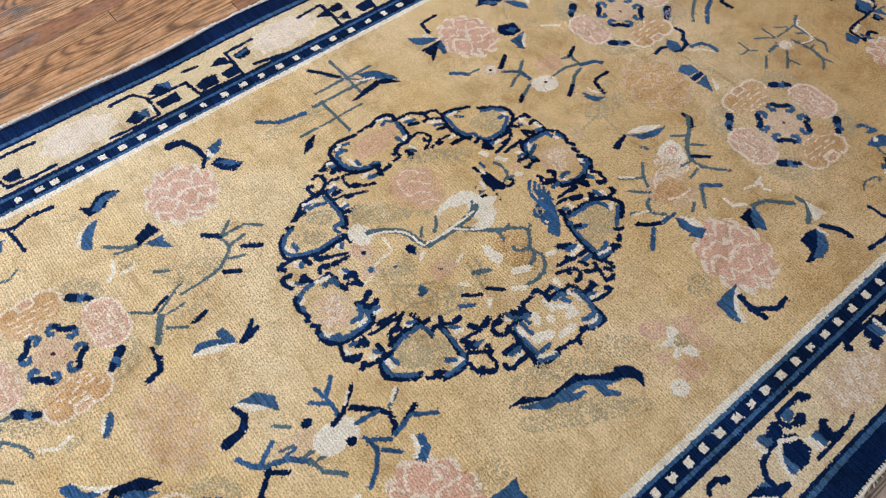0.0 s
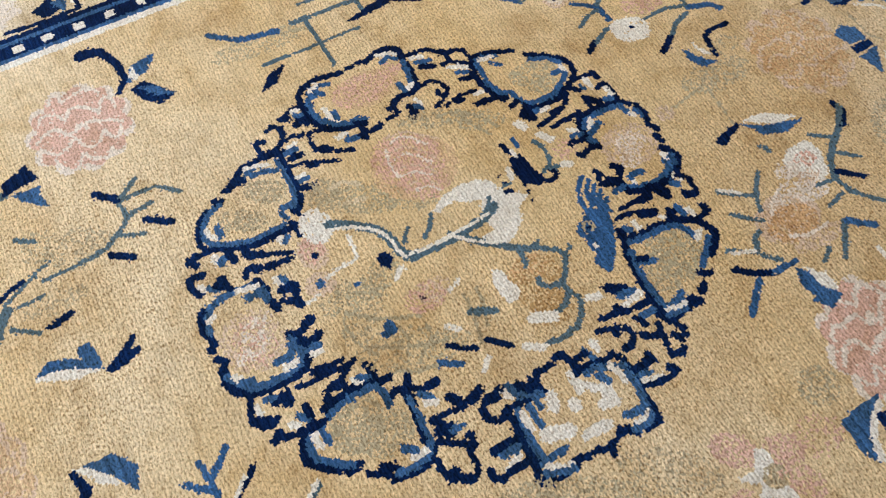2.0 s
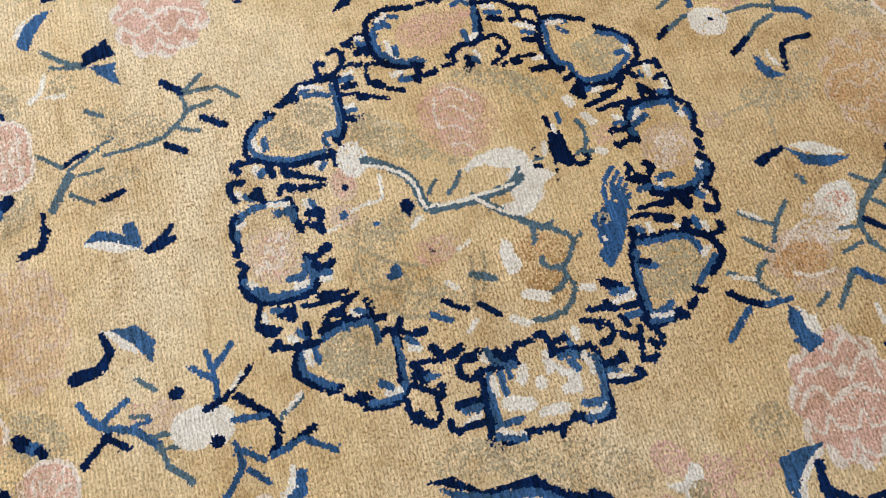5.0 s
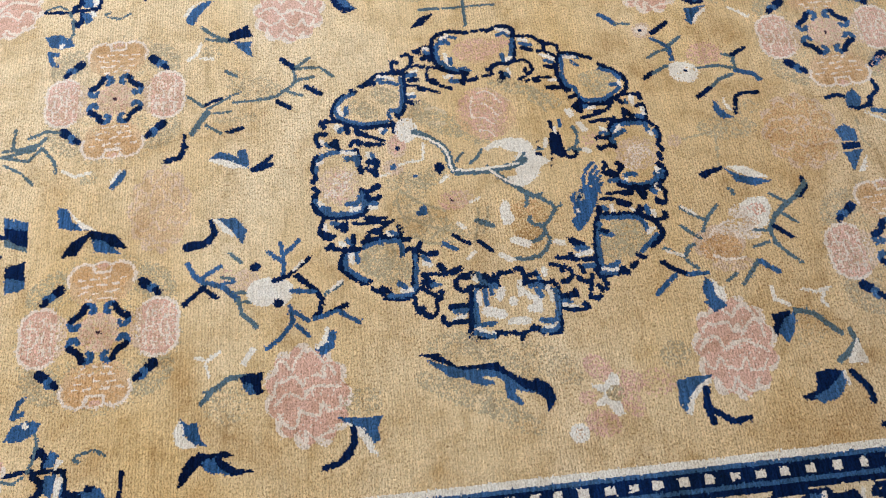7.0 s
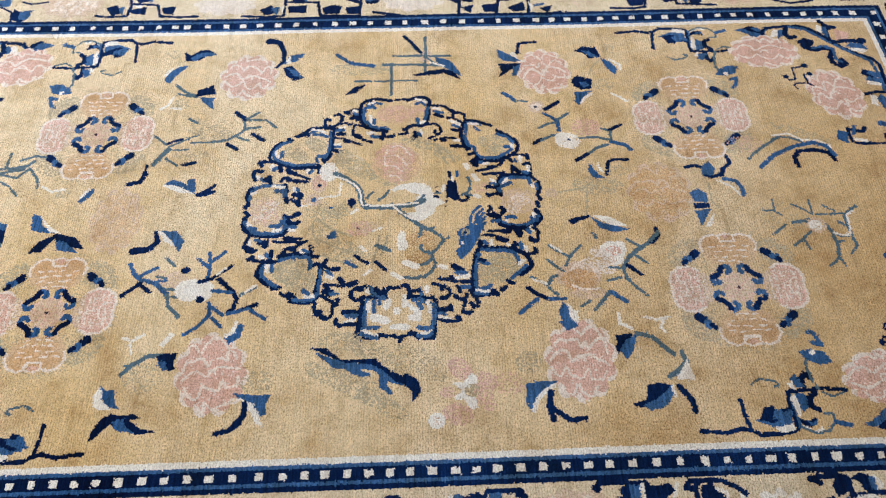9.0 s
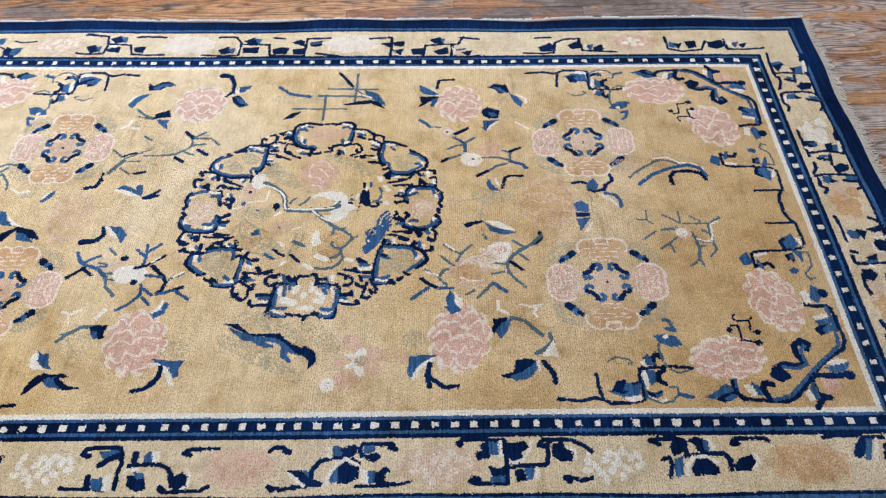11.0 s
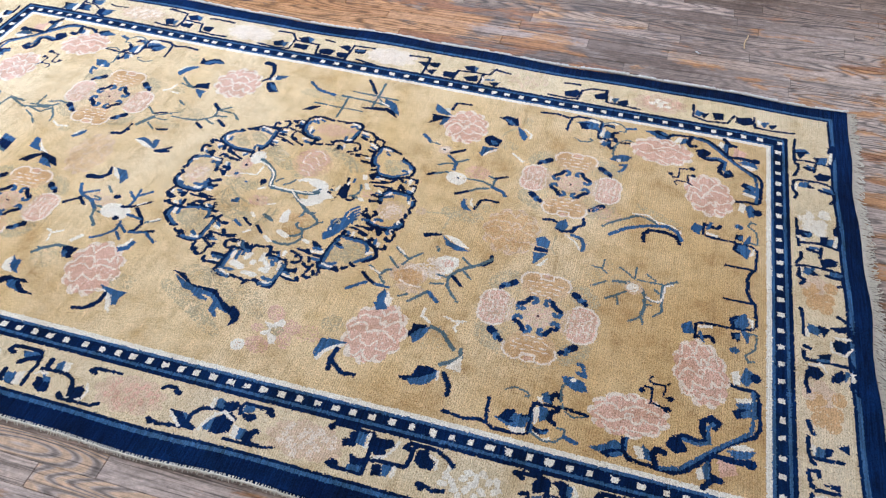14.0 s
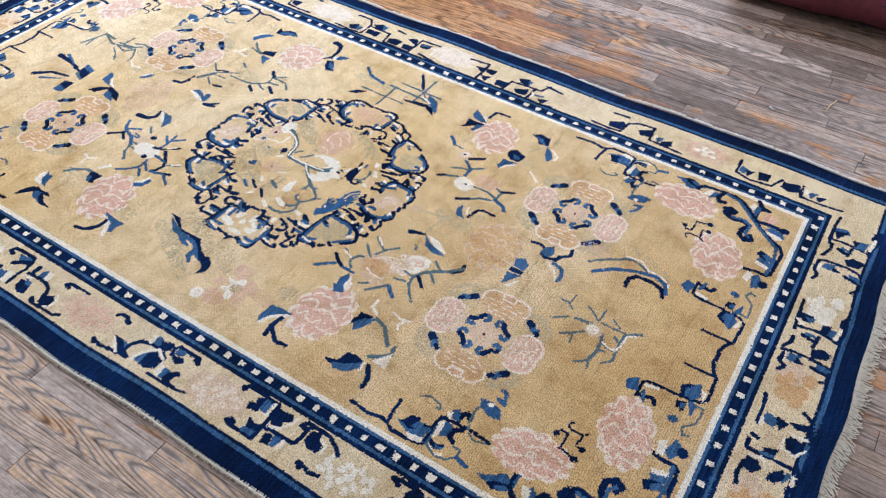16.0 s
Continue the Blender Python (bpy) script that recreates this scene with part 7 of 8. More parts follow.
motif("curved_horn", "blue curved horn woven with a white edge")
disc("sage", 1.137, 0.213, 0.09, 0.018, -25, speck=0.3)
disc("pink", 0.972, 0.184, 0.05, 0.03, 0, speck=0.2)
line("slate", 8, (0.969, 0.128), (1.006, 0.161), (1.064, 0.198))
line("ivory", 5, (1.055, 0.208), (1.101, 0.213), (1.135, 0.189), (1.179, 0.185), (1.207, 0.161))
line("slate", 7, (1.064, 0.203), (1.099, 0.200), (1.134, 0.182))
line("blue", 11, (0.997, 0.100), (1.041, 0.138), (1.105, 0.167), (1.161, 0.178), (1.195, 0.165), (1.212, 0.131))
line("navy", 11, (1.099, 0.099), (1.098, 0.129), (1.113, 0.150), (1.158, 0.153), (1.193, 0.142), (1.207, 0.116))
motif("leaf_sprig", "navy and blue leaves edged in white")
line("navy", 8, (0.791, 0.108), (0.818, 0.115), (0.844, 0.100), (0.861, 0.088))
patch("blue", (0.835, 0.107), (0.857, 0.126), (0.870, 0.101), (0.860, 0.076), (0.834, 0.074))
patch("navy", (0.831, 0.082), (0.860, 0.076), (0.897, 0.096), (0.887, 0.075), (0.851, 0.068))
line("navy", 9, (0.888, 0.095), (0.915, 0.117), (0.911, 0.142))
line("blue", 10, (0.887, 0.066), (0.918, 0.056), (0.928, 0.032), (0.927, 0.008))
line("ivory", 5, (0.868, 0.060), (0.903, 0.038), (0.919, 0.008))
patch("blue", (0.785, 0.023), (0.808, 0.036), (0.828, 0.018), (0.827, -0.010), (0.795, -0.007))
patch("navy", (0.790, -0.012), (0.829, -0.015), (0.829, -0.028), (0.790, -0.029))
patch("blue", (0.790, -0.036), (0.829, -0.033), (0.806, -0.069), (0.798, -0.085))
patch("ivory", (0.806, -0.089), (0.835, -0.046), (0.823, -0.084))
line("sage", 4, (0.842, 0.051), (0.838, -0.009), (0.852, -0.027))
motif("chrysanthemum_branch", "pale chrysanthemums on a slate blue branch")
disc("blush", 0.461, -0.220, 0.056, 0.042, 0, speck=0.85)
disc("apricot", 0.463, -0.231, 0.044, 0.030, 0, speck=0.75)
disc("blush", 0.480, -0.270, 0.046, 0.016, 0, speck=0.7)
disc("petal", 0.530, -0.197, 0.034, 0.022, 0, speck=0.75)
disc("petal", 0.485, -0.186, 0.034, 0.014, 20, speck=0.5)
patch("ivory", (0.525, -0.136), (0.546, -0.123), (0.583, -0.121), (0.591, -0.147), (0.578, -0.179), (0.560, -0.196), (0.543, -0.184), (0.527, -0.168))
disc("pink", 0.557, -0.150, 0.020, 0.014, 0, speck=0.7)
disc("blush", 0.542, -0.176, 0.022, 0.012, 0, speck=0.6)
disc("petal", 0.518, -0.153, 0.022, 0.016, 0, speck=0.7)
line("petal", 5, (0.442, -0.246), (0.470, -0.259), (0.508, -0.257))
line("petal", 5, (0.444, -0.204), (0.459, -0.184), (0.488, -0.172))
line("navy", 11, (0.676, -0.089), (0.678, -0.107), (0.660, -0.127))
line("slate", 11, (0.680, -0.099), (0.645, -0.134), (0.614, -0.153), (0.591, -0.173), (0.576, -0.200))
line("slate", 7, (0.624, -0.139), (0.597, -0.118))
line("slate", 8, (0.576, -0.200), (0.578, -0.229), (0.592, -0.251))
line("slate", 7, (0.592, -0.251), (0.622, -0.281))
line("slate", 7, (0.611, -0.167), (0.638, -0.191))
line("navy", 9, (0.586, -0.194), (0.617, -0.222))
line("slate", 6, (0.540, -0.198), (0.571, -0.203))
line("slate", 6, (0.532, -0.236), (0.566, -0.228))
line("slate", 9, (0.532, -0.267), (0.506, -0.299), (0.490, -0.315))
line("blue", 10, (0.537, -0.270), (0.569, -0.297))
line("slate", 7, (0.460, -0.305), (0.482, -0.290))
line("slate", 7, (0.397, -0.128), (0.416, -0.144), (0.445, -0.164))
line("slate", 8, (0.445, -0.164), (0.476, -0.132))
line("slate", 7, (0.445, -0.164), (0.434, -0.189))
line("slate", 7, (0.389, -0.171), (0.408, -0.190), (0.425, -0.202))
line("slate", 8, (0.385, -0.241), (0.395, -0.221), (0.409, -0.215))
line("slate", 7, (0.346, -0.217), (0.379, -0.241))
line("navy", 9, (0.334, -0.248), (0.355, -0.267), (0.384, -0.282))
line("blue", 9, (0.384, -0.282), (0.422, -0.283))
line("slate", 7, (0.384, -0.248), (0.405, -0.271))
line("blue", 9, (0.354, -0.280), (0.310, -0.317))
line("slate", 7, (0.510, -0.093), (0.520, -0.109))
line("ivory", 5, (0.400, -0.126), (0.428, -0.148))
line("ivory", 5, (0.347, -0.224), (0.380, -0.238))
motif("leaf_sprig", "navy and blue leaves edged in white")
patch("blue", (0.414, -0.292), (0.424, -0.306), (0.429, -0.340), (0.410, -0.345), (0.403, -0.318))
patch("ivory", (0.425, -0.297), (0.446, -0.321), (0.446, -0.348), (0.429, -0.340))
patch("blue", (0.400, -0.344), (0.429, -0.340), (0.445, -0.357), (0.418, -0.368))
motif("leaf_sprig", "navy and blue leaves edged in white")
disc("sage", 0.589, -0.417, 0.045, 0.045, 0, speck=0.14)
patch("navy", (0.530, -0.387), (0.567, -0.383), (0.560, -0.415), (0.539, -0.426), (0.526, -0.431))
patch("blue", (0.551, -0.401), (0.580, -0.384), (0.563, -0.428), (0.546, -0.449), (0.533, -0.426))
line("slate", 11, (0.580, -0.384), (0.613, -0.393), (0.637, -0.421), (0.656, -0.441))
line("slate", 12, (0.676, -0.437), (0.681, -0.462), (0.657, -0.485), (0.636, -0.496))
patch("ivory", (0.683, -0.456), (0.690, -0.488), (0.693, -0.507), (0.652, -0.503))
line("ivory", 8, (0.543, -0.329), (0.543, -0.355), (0.570, -0.370))
line("ivory", 6, (0.608, -0.340), (0.631, -0.349), (0.663, -0.342))
line("ivory", 6, (0.649, -0.350), (0.638, -0.369), (0.647, -0.383))
motif("leaf_sprig", "navy and blue leaves edged in white")
patch("navy", (0.583, -0.516), (0.608, -0.512), (0.636, -0.518), (0.612, -0.543), (0.584, -0.559), (0.565, -0.569), (0.548, -0.564), (0.544, -0.559), (0.575, -0.552))
patch("blue", (0.566, -0.563), (0.604, -0.548), (0.635, -0.520), (0.636, -0.539), (0.617, -0.567), (0.598, -0.572), (0.580, -0.576))
line("navy", 12, (0.653, -0.522), (0.670, -0.547), (0.678, -0.560), (0.678, -0.581))
line("ivory", 5, (0.638, -0.518), (0.641, -0.545))
motif("leaf_sprig", "navy and blue leaves edged in white")
disc("sage", 0.318, -0.447, 0.03, 0.03, 0, speck=0.4)
patch("blue", (0.309, -0.502), (0.345, -0.496), (0.380, -0.497), (0.348, -0.517), (0.325, -0.545), (0.315, -0.568), (0.306, -0.550))
line("ivory", 9, (0.372, -0.507), (0.346, -0.523), (0.331, -0.540), (0.321, -0.566))
line("navy", 12, (0.361, -0.524), (0.356, -0.559), (0.362, -0.589))
line("navy", 10, (0.362, -0.560), (0.382, -0.579), (0.402, -0.592), (0.432, -0.588))
motif("leaf_sprig", "navy and blue leaves edged in white")
patch("blue", (-0.671, -0.468), (-0.658, -0.483), (-0.640, -0.478), (-0.632, -0.514), (-0.619, -0.527), (-0.649, -0.519), (-0.662, -0.500))
patch("ivory", (-0.686, -0.493), (-0.671, -0.470), (-0.662, -0.506), (-0.637, -0.528), (-0.666, -0.527), (-0.681, -0.519))
patch("navy", (-0.636, -0.538), (-0.613, -0.545), (-0.584, -0.541), (-0.566, -0.551), (-0.595, -0.552), (-0.564, -0.577), (-0.530, -0.583), (-0.564, -0.589), (-0.593, -0.581), (-0.611, -0.568), (-0.635, -0.561), (-0.651, -0.577), (-0.661, -0.593), (-0.674, -0.600), (-0.669, -0.570), (-0.653, -0.548))
patch("blue", (-0.629, -0.555), (-0.606, -0.551), (-0.599, -0.569), (-0.576, -0.585), (-0.610, -0.578), (-0.622, -0.573))
motif("leaf_sprig", "navy and blue leaves edged in white")
disc("sage", -0.309, -0.473, 0.04, 0.028, 0, speck=0.4)
patch("blue", (-0.362, -0.499), (-0.315, -0.506), (-0.274, -0.506), (-0.286, -0.529), (-0.281, -0.552), (-0.298, -0.557), (-0.315, -0.532), (-0.345, -0.512))
patch("ivory", (-0.345, -0.512), (-0.315, -0.526), (-0.298, -0.551), (-0.287, -0.579), (-0.302, -0.574), (-0.321, -0.538))
line("navy", 12, (-0.333, -0.525), (-0.333, -0.554), (-0.351, -0.576))
line("navy", 10, (-0.339, -0.571), (-0.362, -0.587), (-0.391, -0.594))
motif("leaf_sprig", "navy and blue leaves edged in white")
patch("blue", (-0.399, -0.354), (-0.380, -0.342), (-0.368, -0.317), (-0.356, -0.325), (-0.362, -0.357), (-0.386, -0.371))
line("ivory", 8, (-0.374, -0.314), (-0.380, -0.342), (-0.396, -0.351))
motif("leaf_sprig", "navy and blue leaves edged in white")
disc("sage", -0.577, -0.453, 0.05, 0.04, 0, speck=0.22)
line("slate", 10, (-0.631, -0.443), (-0.608, -0.420), (-0.574, -0.397), (-0.543, -0.396))
line("slate", 6, (-0.626, -0.422), (-0.568, -0.398))
patch("navy", (-0.555, -0.399), (-0.537, -0.394), (-0.507, -0.394), (-0.513, -0.415), (-0.506, -0.434), (-0.524, -0.438), (-0.530, -0.419), (-0.545, -0.412))
patch("blue", (-0.549, -0.412), (-0.531, -0.413), (-0.524, -0.435), (-0.542, -0.428))
line("ivory", 12, (-0.545, -0.368), (-0.527, -0.344))
line("ivory", 6, (-0.643, -0.348), (-0.618, -0.356), (-0.595, -0.341))
line("ivory", 5, (-0.624, -0.362), (-0.616, -0.388))
motif("flowering_branch", "blue flowering branch with a white blossom")
disc("blush", -0.546, -0.189, 0.034, 0.024, 0, speck=0.7)
disc("pink", -0.585, -0.173, 0.02, 0.02, 0, speck=0.2)
line("blue", 10, (-0.664, -0.138), (-0.649, -0.168), (-0.635, -0.182), (-0.590, -0.199), (-0.557, -0.229))
line("blue", 8, (-0.636, -0.176), (-0.593, -0.151))
line("navy", 9, (-0.628, -0.196), (-0.652, -0.215), (-0.670, -0.231))
line("navy", 8, (-0.635, -0.196), (-0.601, -0.222))
line("slate", 6, (-0.591, -0.178), (-0.565, -0.183))
line("blue", 6, (-0.590, -0.192), (-0.565, -0.191))
line("slate", 8, (-0.557, -0.229), (-0.549, -0.263), (-0.517, -0.295))
line("slate", 6, (-0.564, -0.215), (-0.526, -0.218))
line("slate", 6, (-0.563, -0.235), (-0.525, -0.241))
disc("navy", -0.520, -0.162, 0.012, 0.010, 0)
line("slate", 7, (-0.575, -0.124), (-0.548, -0.148))
disc("ivory", -0.501, -0.220, 0.038, 0.032, 0)
disc("ivory", -0.469, -0.229, 0.024, 0.028, 0)
disc("ivory", -0.463, -0.216, 0.022, 0.018, 0)
disc("navy", -0.472, -0.249, 0.011, 0.010, 0)
line("blue", 7, (-0.465, -0.111), (-0.458, -0.161), (-0.463, -0.195))
line("blue", 8, (-0.491, -0.131), (-0.464, -0.154))
line("blue", 8, (-0.452, -0.134), (-0.426, -0.110))
line("navy", 8, (-0.482, -0.198), (-0.451, -0.189), (-0.406, -0.154))
line("ivory", 5, (-0.438, -0.176), (-0.419, -0.157))
line("navy", 9, (-0.432, -0.191), (-0.393, -0.228), (-0.381, -0.250), (-0.387, -0.276), (-0.399, -0.288))
line("slate", 8, (-0.374, -0.239), (-0.336, -0.219))
line("ivory", 6, (-0.362, -0.231), (-0.336, -0.212))
line("navy", 9, (-0.374, -0.284), (-0.330, -0.267))
line("blue", 8, (-0.399, -0.291), (-0.349, -0.279), (-0.306, -0.309))
line("blue", 8, (-0.444, -0.224), (-0.399, -0.230))
line("blue", 8, (-0.449, -0.264), (-0.411, -0.294))
line("blue", 8, (-0.449, -0.258), (-0.443, -0.292), (-0.467, -0.323), (-0.497, -0.344))
line("blue", 7, (-0.436, -0.301), (-0.411, -0.327))
motif("leaf_sprig", "navy and blue leaves edged in white")
line("navy", 8, (0.373, 0.557), (0.379, 0.594), (0.396, 0.598), (0.431, 0.600))
patch("blue", (0.315, 0.573), (0.336, 0.559), (0.378, 0.527), (0.359, 0.523), (0.330, 0.529), (0.316, 0.544))
patch("ivory", (0.348, 0.558), (0.366, 0.563), (0.371, 0.532))
patch("navy", (0.314, 0.514), (0.352, 0.515), (0.380, 0.516), (0.350, 0.493), (0.326, 0.473), (0.311, 0.464), (0.323, 0.484))
patch("blue", (0.357, 0.502), (0.379, 0.511), (0.362, 0.467), (0.352, 0.467))
motif("leaf_sprig", "navy and blue leaves edged in white")
disc("sage", 0.646, 0.563, 0.02, 0.02, 0, speck=0.3)
patch("navy", (0.543, 0.559), (0.572, 0.577), (0.602, 0.570), (0.606, 0.577), (0.619, 0.533), (0.585, 0.529), (0.572, 0.550))
patch("blue", (0.566, 0.561), (0.588, 0.555), (0.612, 0.533), (0.593, 0.532))
patch("blue", (0.619, 0.528), (0.643, 0.511), (0.661, 0.485), (0.654, 0.461), (0.644, 0.470), (0.629, 0.497))
line("ivory", 6, (0.644, 0.521), (0.671, 0.500), (0.671, 0.479))
line("sage", 4, (0.618, 0.523), (0.588, 0.493), (0.576, 0.464))
motif("leaf_sprig", "navy and blue leaves edged in white")
disc("sage", 0.611, 0.422, 0.03, 0.022, 0, speck=0.4)
patch("navy", (0.523, 0.446), (0.542, 0.460), (0.556, 0.454), (0.581, 0.443), (0.575, 0.409), (0.547, 0.407), (0.526, 0.420))
patch("blue", (0.543, 0.435), (0.561, 0.434), (0.571, 0.424), (0.555, 0.413))
patch("blue", (0.527, 0.396), (0.575, 0.399), (0.551, 0.380), (0.533, 0.348), (0.524, 0.357))
line("ivory", 7, (0.574, 0.389), (0.549, 0.371), (0.541, 0.353))
line("ivory", 7, (0.632, 0.387), (0.651, 0.373), (0.671, 0.356))
motif("flowering_branch", "blue flowering branch with a white blossom")
disc("pink", 0.543, 0.263, 0.044, 0.032, 0, speck=0.55)
line("blue", 10, (0.319, 0.400), (0.338, 0.385), (0.351, 0.370))
line("slate", 6, (0.351, 0.370), (0.386, 0.365))
disc("blush", 0.410, 0.344, 0.024, 0.022, 0, speck=0.8)
disc("petal", 0.410, 0.344, 0.017, 0.015, 0, speck=0.9)
disc("navy", 0.407, 0.344, 0.005, 0.005, 0)
line("navy", 11, (0.434, 0.333), (0.472, 0.360))
line("blue", 8, (0.429, 0.319), (0.464, 0.289), (0.464, 0.253))
line("slate", 8, (0.465, 0.294), (0.496, 0.316))
line("slate", 7, (0.409, 0.264), (0.439, 0.281), (0.460, 0.283))
line("navy", 9, (0.390, 0.208), (0.412, 0.223))
line("slate", 8, (0.412, 0.219), (0.442, 0.236), (0.466, 0.239))
disc("ivory", 0.484, 0.215, 0.034, 0.028, 0, speck=0.85)
disc("ivory", 0.472, 0.230, 0.020, 0.016, 0)
disc("ivory", 0.493, 0.201, 0.018, 0.016, 0)
disc("navy", 0.488, 0.220, 0.004, 0.004, 0)
line("slate", 7, (0.516, 0.223), (0.566, 0.225), (0.599, 0.214))
line("slate", 8, (0.602, 0.206), (0.607, 0.246), (0.584, 0.256))
line("navy", 9, (0.605, 0.251), (0.639, 0.268))
line("blue", 10, (0.605, 0.206), (0.638, 0.195), (0.655, 0.177))
line("slate", 8, (0.593, 0.197), (0.560, 0.186), (0.529, 0.160))
line("navy", 10, (0.500, 0.144), (0.533, 0.165))
motif("leaf_sprig", "navy and blue leaves edged in white")
line("navy", 8, (0.575, 0.093), (0.585, 0.136), (0.603, 0.144), (0.639, 0.142))
patch("blue", (0.533, 0.134), (0.543, 0.107), (0.566, 0.080), (0.540, 0.084), (0.529, 0.104))
patch("ivory", (0.554, 0.137), (0.564, 0.115), (0.569, 0.097), (0.557, 0.107))
disc("sage", 0.604, 0.104, 0.03, 0.02, 0, speck=0.25)
motif("leaf_sprig", "navy and blue leaves edged in white")
patch("navy", (-0.634, 0.589), (-0.615, 0.578), (-0.587, 0.597), (-0.565, 0.599), (-0.539, 0.582), (-0.569, 0.575), (-0.589, 0.558), (-0.627, 0.557))
patch("blue", (-0.614, 0.569), (-0.586, 0.587), (-0.555, 0.589), (-0.539, 0.579), (-0.584, 0.571), (-0.604, 0.556))
patch("blue", (-0.681, 0.490), (-0.667, 0.518), (-0.639, 0.536), (-0.613, 0.540), (-0.633, 0.521), (-0.649, 0.503), (-0.663, 0.475), (-0.675, 0.481))
patch("ivory", (-0.686, 0.500), (-0.675, 0.523), (-0.640, 0.541), (-0.661, 0.527), (-0.676, 0.504))
disc("sage", -0.671, 0.584, 0.025, 0.02, 0, speck=0.25)
motif("leaf_sprig", "navy and blue leaves edged in white")
disc("sage", -0.617, 0.394, 0.03, 0.02, 0, speck=0.35)
line("slate", 9, (-0.641, 0.465), (-0.605, 0.436), (-0.573, 0.421))
line("slate", 6, (-0.630, 0.432), (-0.580, 0.419))
patch("navy", (-0.576, 0.421), (-0.572, 0.444), (-0.530, 0.461), (-0.518, 0.428), (-0.547, 0.425))
patch("blue", (-0.564, 0.416), (-0.520, 0.414), (-0.525, 0.400), (-0.518, 0.372), (-0.534, 0.382))
line("ivory", 8, (-0.673, 0.378), (-0.653, 0.391), (-0.643, 0.419))
line("ivory", 6, (-0.644, 0.381), (-0.614, 0.376))
motif("flowering_branch", "slate blue budding branch on a faded ground")
disc("sage", -0.506, 0.280, 0.055, 0.035, 0, speck=0.35)
disc("sage", -0.553, 0.310, 0.03, 0.03, 0, speck=0.3)
disc("sage", -0.560, 0.212, 0.05, 0.02, 0, speck=0.3)
line("slate", 14, (-0.660, 0.182), (-0.644, 0.207), (-0.627, 0.232))
line("slate", 6, (-0.626, 0.228), (-0.573, 0.230))
line("navy", 6, (-0.633, 0.250), (-0.610, 0.262), (-0.593, 0.266))
line("slate", 7, (-0.670, 0.278), (-0.637, 0.251))
line("slate", 5, (-0.628, 0.241), (-0.562, 0.274), (-0.548, 0.278))
line("slate", 7, (-0.629, 0.201), (-0.593, 0.174))
line("navy", 10, (-0.576, 0.176), (-0.546, 0.183))
line("slate", 5, (-0.566, 0.252), (-0.506, 0.254), (-0.481, 0.252))
line("slate", 8, (-0.506, 0.254), (-0.467, 0.256), (-0.428, 0.282), (-0.418, 0.295), (-0.376, 0.300))
line("slate", 7, (-0.418, 0.290), (-0.422, 0.327))
line("navy", 11, (-0.450, 0.356), (-0.422, 0.332))
line("slate", 8, (-0.415, 0.331), (-0.385, 0.353))
line("slate", 7, (-0.415, 0.327), (-0.360, 0.325), (-0.329, 0.296))
line("navy", 10, (-0.395, 0.276), (-0.361, 0.252))
line("navy", 10, (-0.462, 0.243), (-0.432, 0.223))
line("slate", 7, (-0.440, 0.269), (-0.407, 0.254))
line("slate", 8, (-0.582, 0.338), (-0.559, 0.323))
motif("leaf_sprig", "navy and blue leaves edged in white")
line("navy", 12, (-0.719, 0.116), (-0.688, 0.123), (-0.675, 0.148))
line("navy", 7, (-0.679, 0.149), (-0.677, 0.178))
motif("leaf_sprig", "navy and blue leaves edged in white")
patch("blue", (-0.621, 0.112), (-0.596, 0.127), (-0.556, 0.109), (-0.555, 0.127), (-0.537, 0.126), (-0.531, 0.079), (-0.557, 0.092), (-0.585, 0.102))
patch("ivory", (-0.624, 0.108), (-0.594, 0.111), (-0.557, 0.092), (-0.534, 0.079), (-0.569, 0.083))
line("navy", 9, (-0.524, 0.074), (-0.501, 0.086), (-0.480, 0.102))
line("navy", 10, (-0.520, 0.072), (-0.481, 0.082))
motif("leaf_sprig", "navy and blue leaves edged in white")
patch("blue", (-0.844, 0.064), (-0.833, 0.080), (-0.823, 0.095), (-0.808, 0.107), (-0.808, 0.091), (-0.821, 0.071), (-0.835, 0.059))
line("ivory", 6, (-0.839, 0.076), (-0.821, 0.105))
disc("sage", -0.890, 0.090, 0.02, 0.02, 0, speck=0.4)
line("ivory", 7, (-0.951, 0.118), (-0.923, 0.100), (-0.887, 0.107))
FULL.update(navy=0.0, blue=0.0, ivory=0.0, slate=0.0)
motif("gnarled_branch", "dark blue gnarled branch woven with a faded shadow")
disc("sage", -0.035, -0.414, 0.10, 0.028, -35, speck=0.45)
disc("sage", -0.124, -0.378, 0.05, 0.03, 0, speck=0.3)
disc("sage", 0.073, -0.437, 0.07, 0.03, -40, speck=0.3)
disc("sage", -0.095, -0.484, 0.12, 0.03, -25, speck=0.4)
disc("sage", -0.019, -0.537, 0.07, 0.022, -30, speck=0.35)
patch("navy", (-0.191, -0.393), (-0.153, -0.392), (-0.116, -0.424), (-0.068, -0.424), (-0.035, -0.423), (-0.019, -0.441), (0.021, -0.467), (0.039, -0.465), (0.058, -0.477), (0.069, -0.493), (0.068, -0.518), (0.050, -0.535), (0.048, -0.524), (0.050, -0.510), (0.039, -0.498), (0.020, -0.489), (0.007, -0.482), (-0.001, -0.469), (-0.016, -0.456), (-0.035, -0.445), (-0.054, -0.437), (-0.078, -0.433), (-0.104, -0.432), (-0.136, -0.420), (-0.169, -0.402))
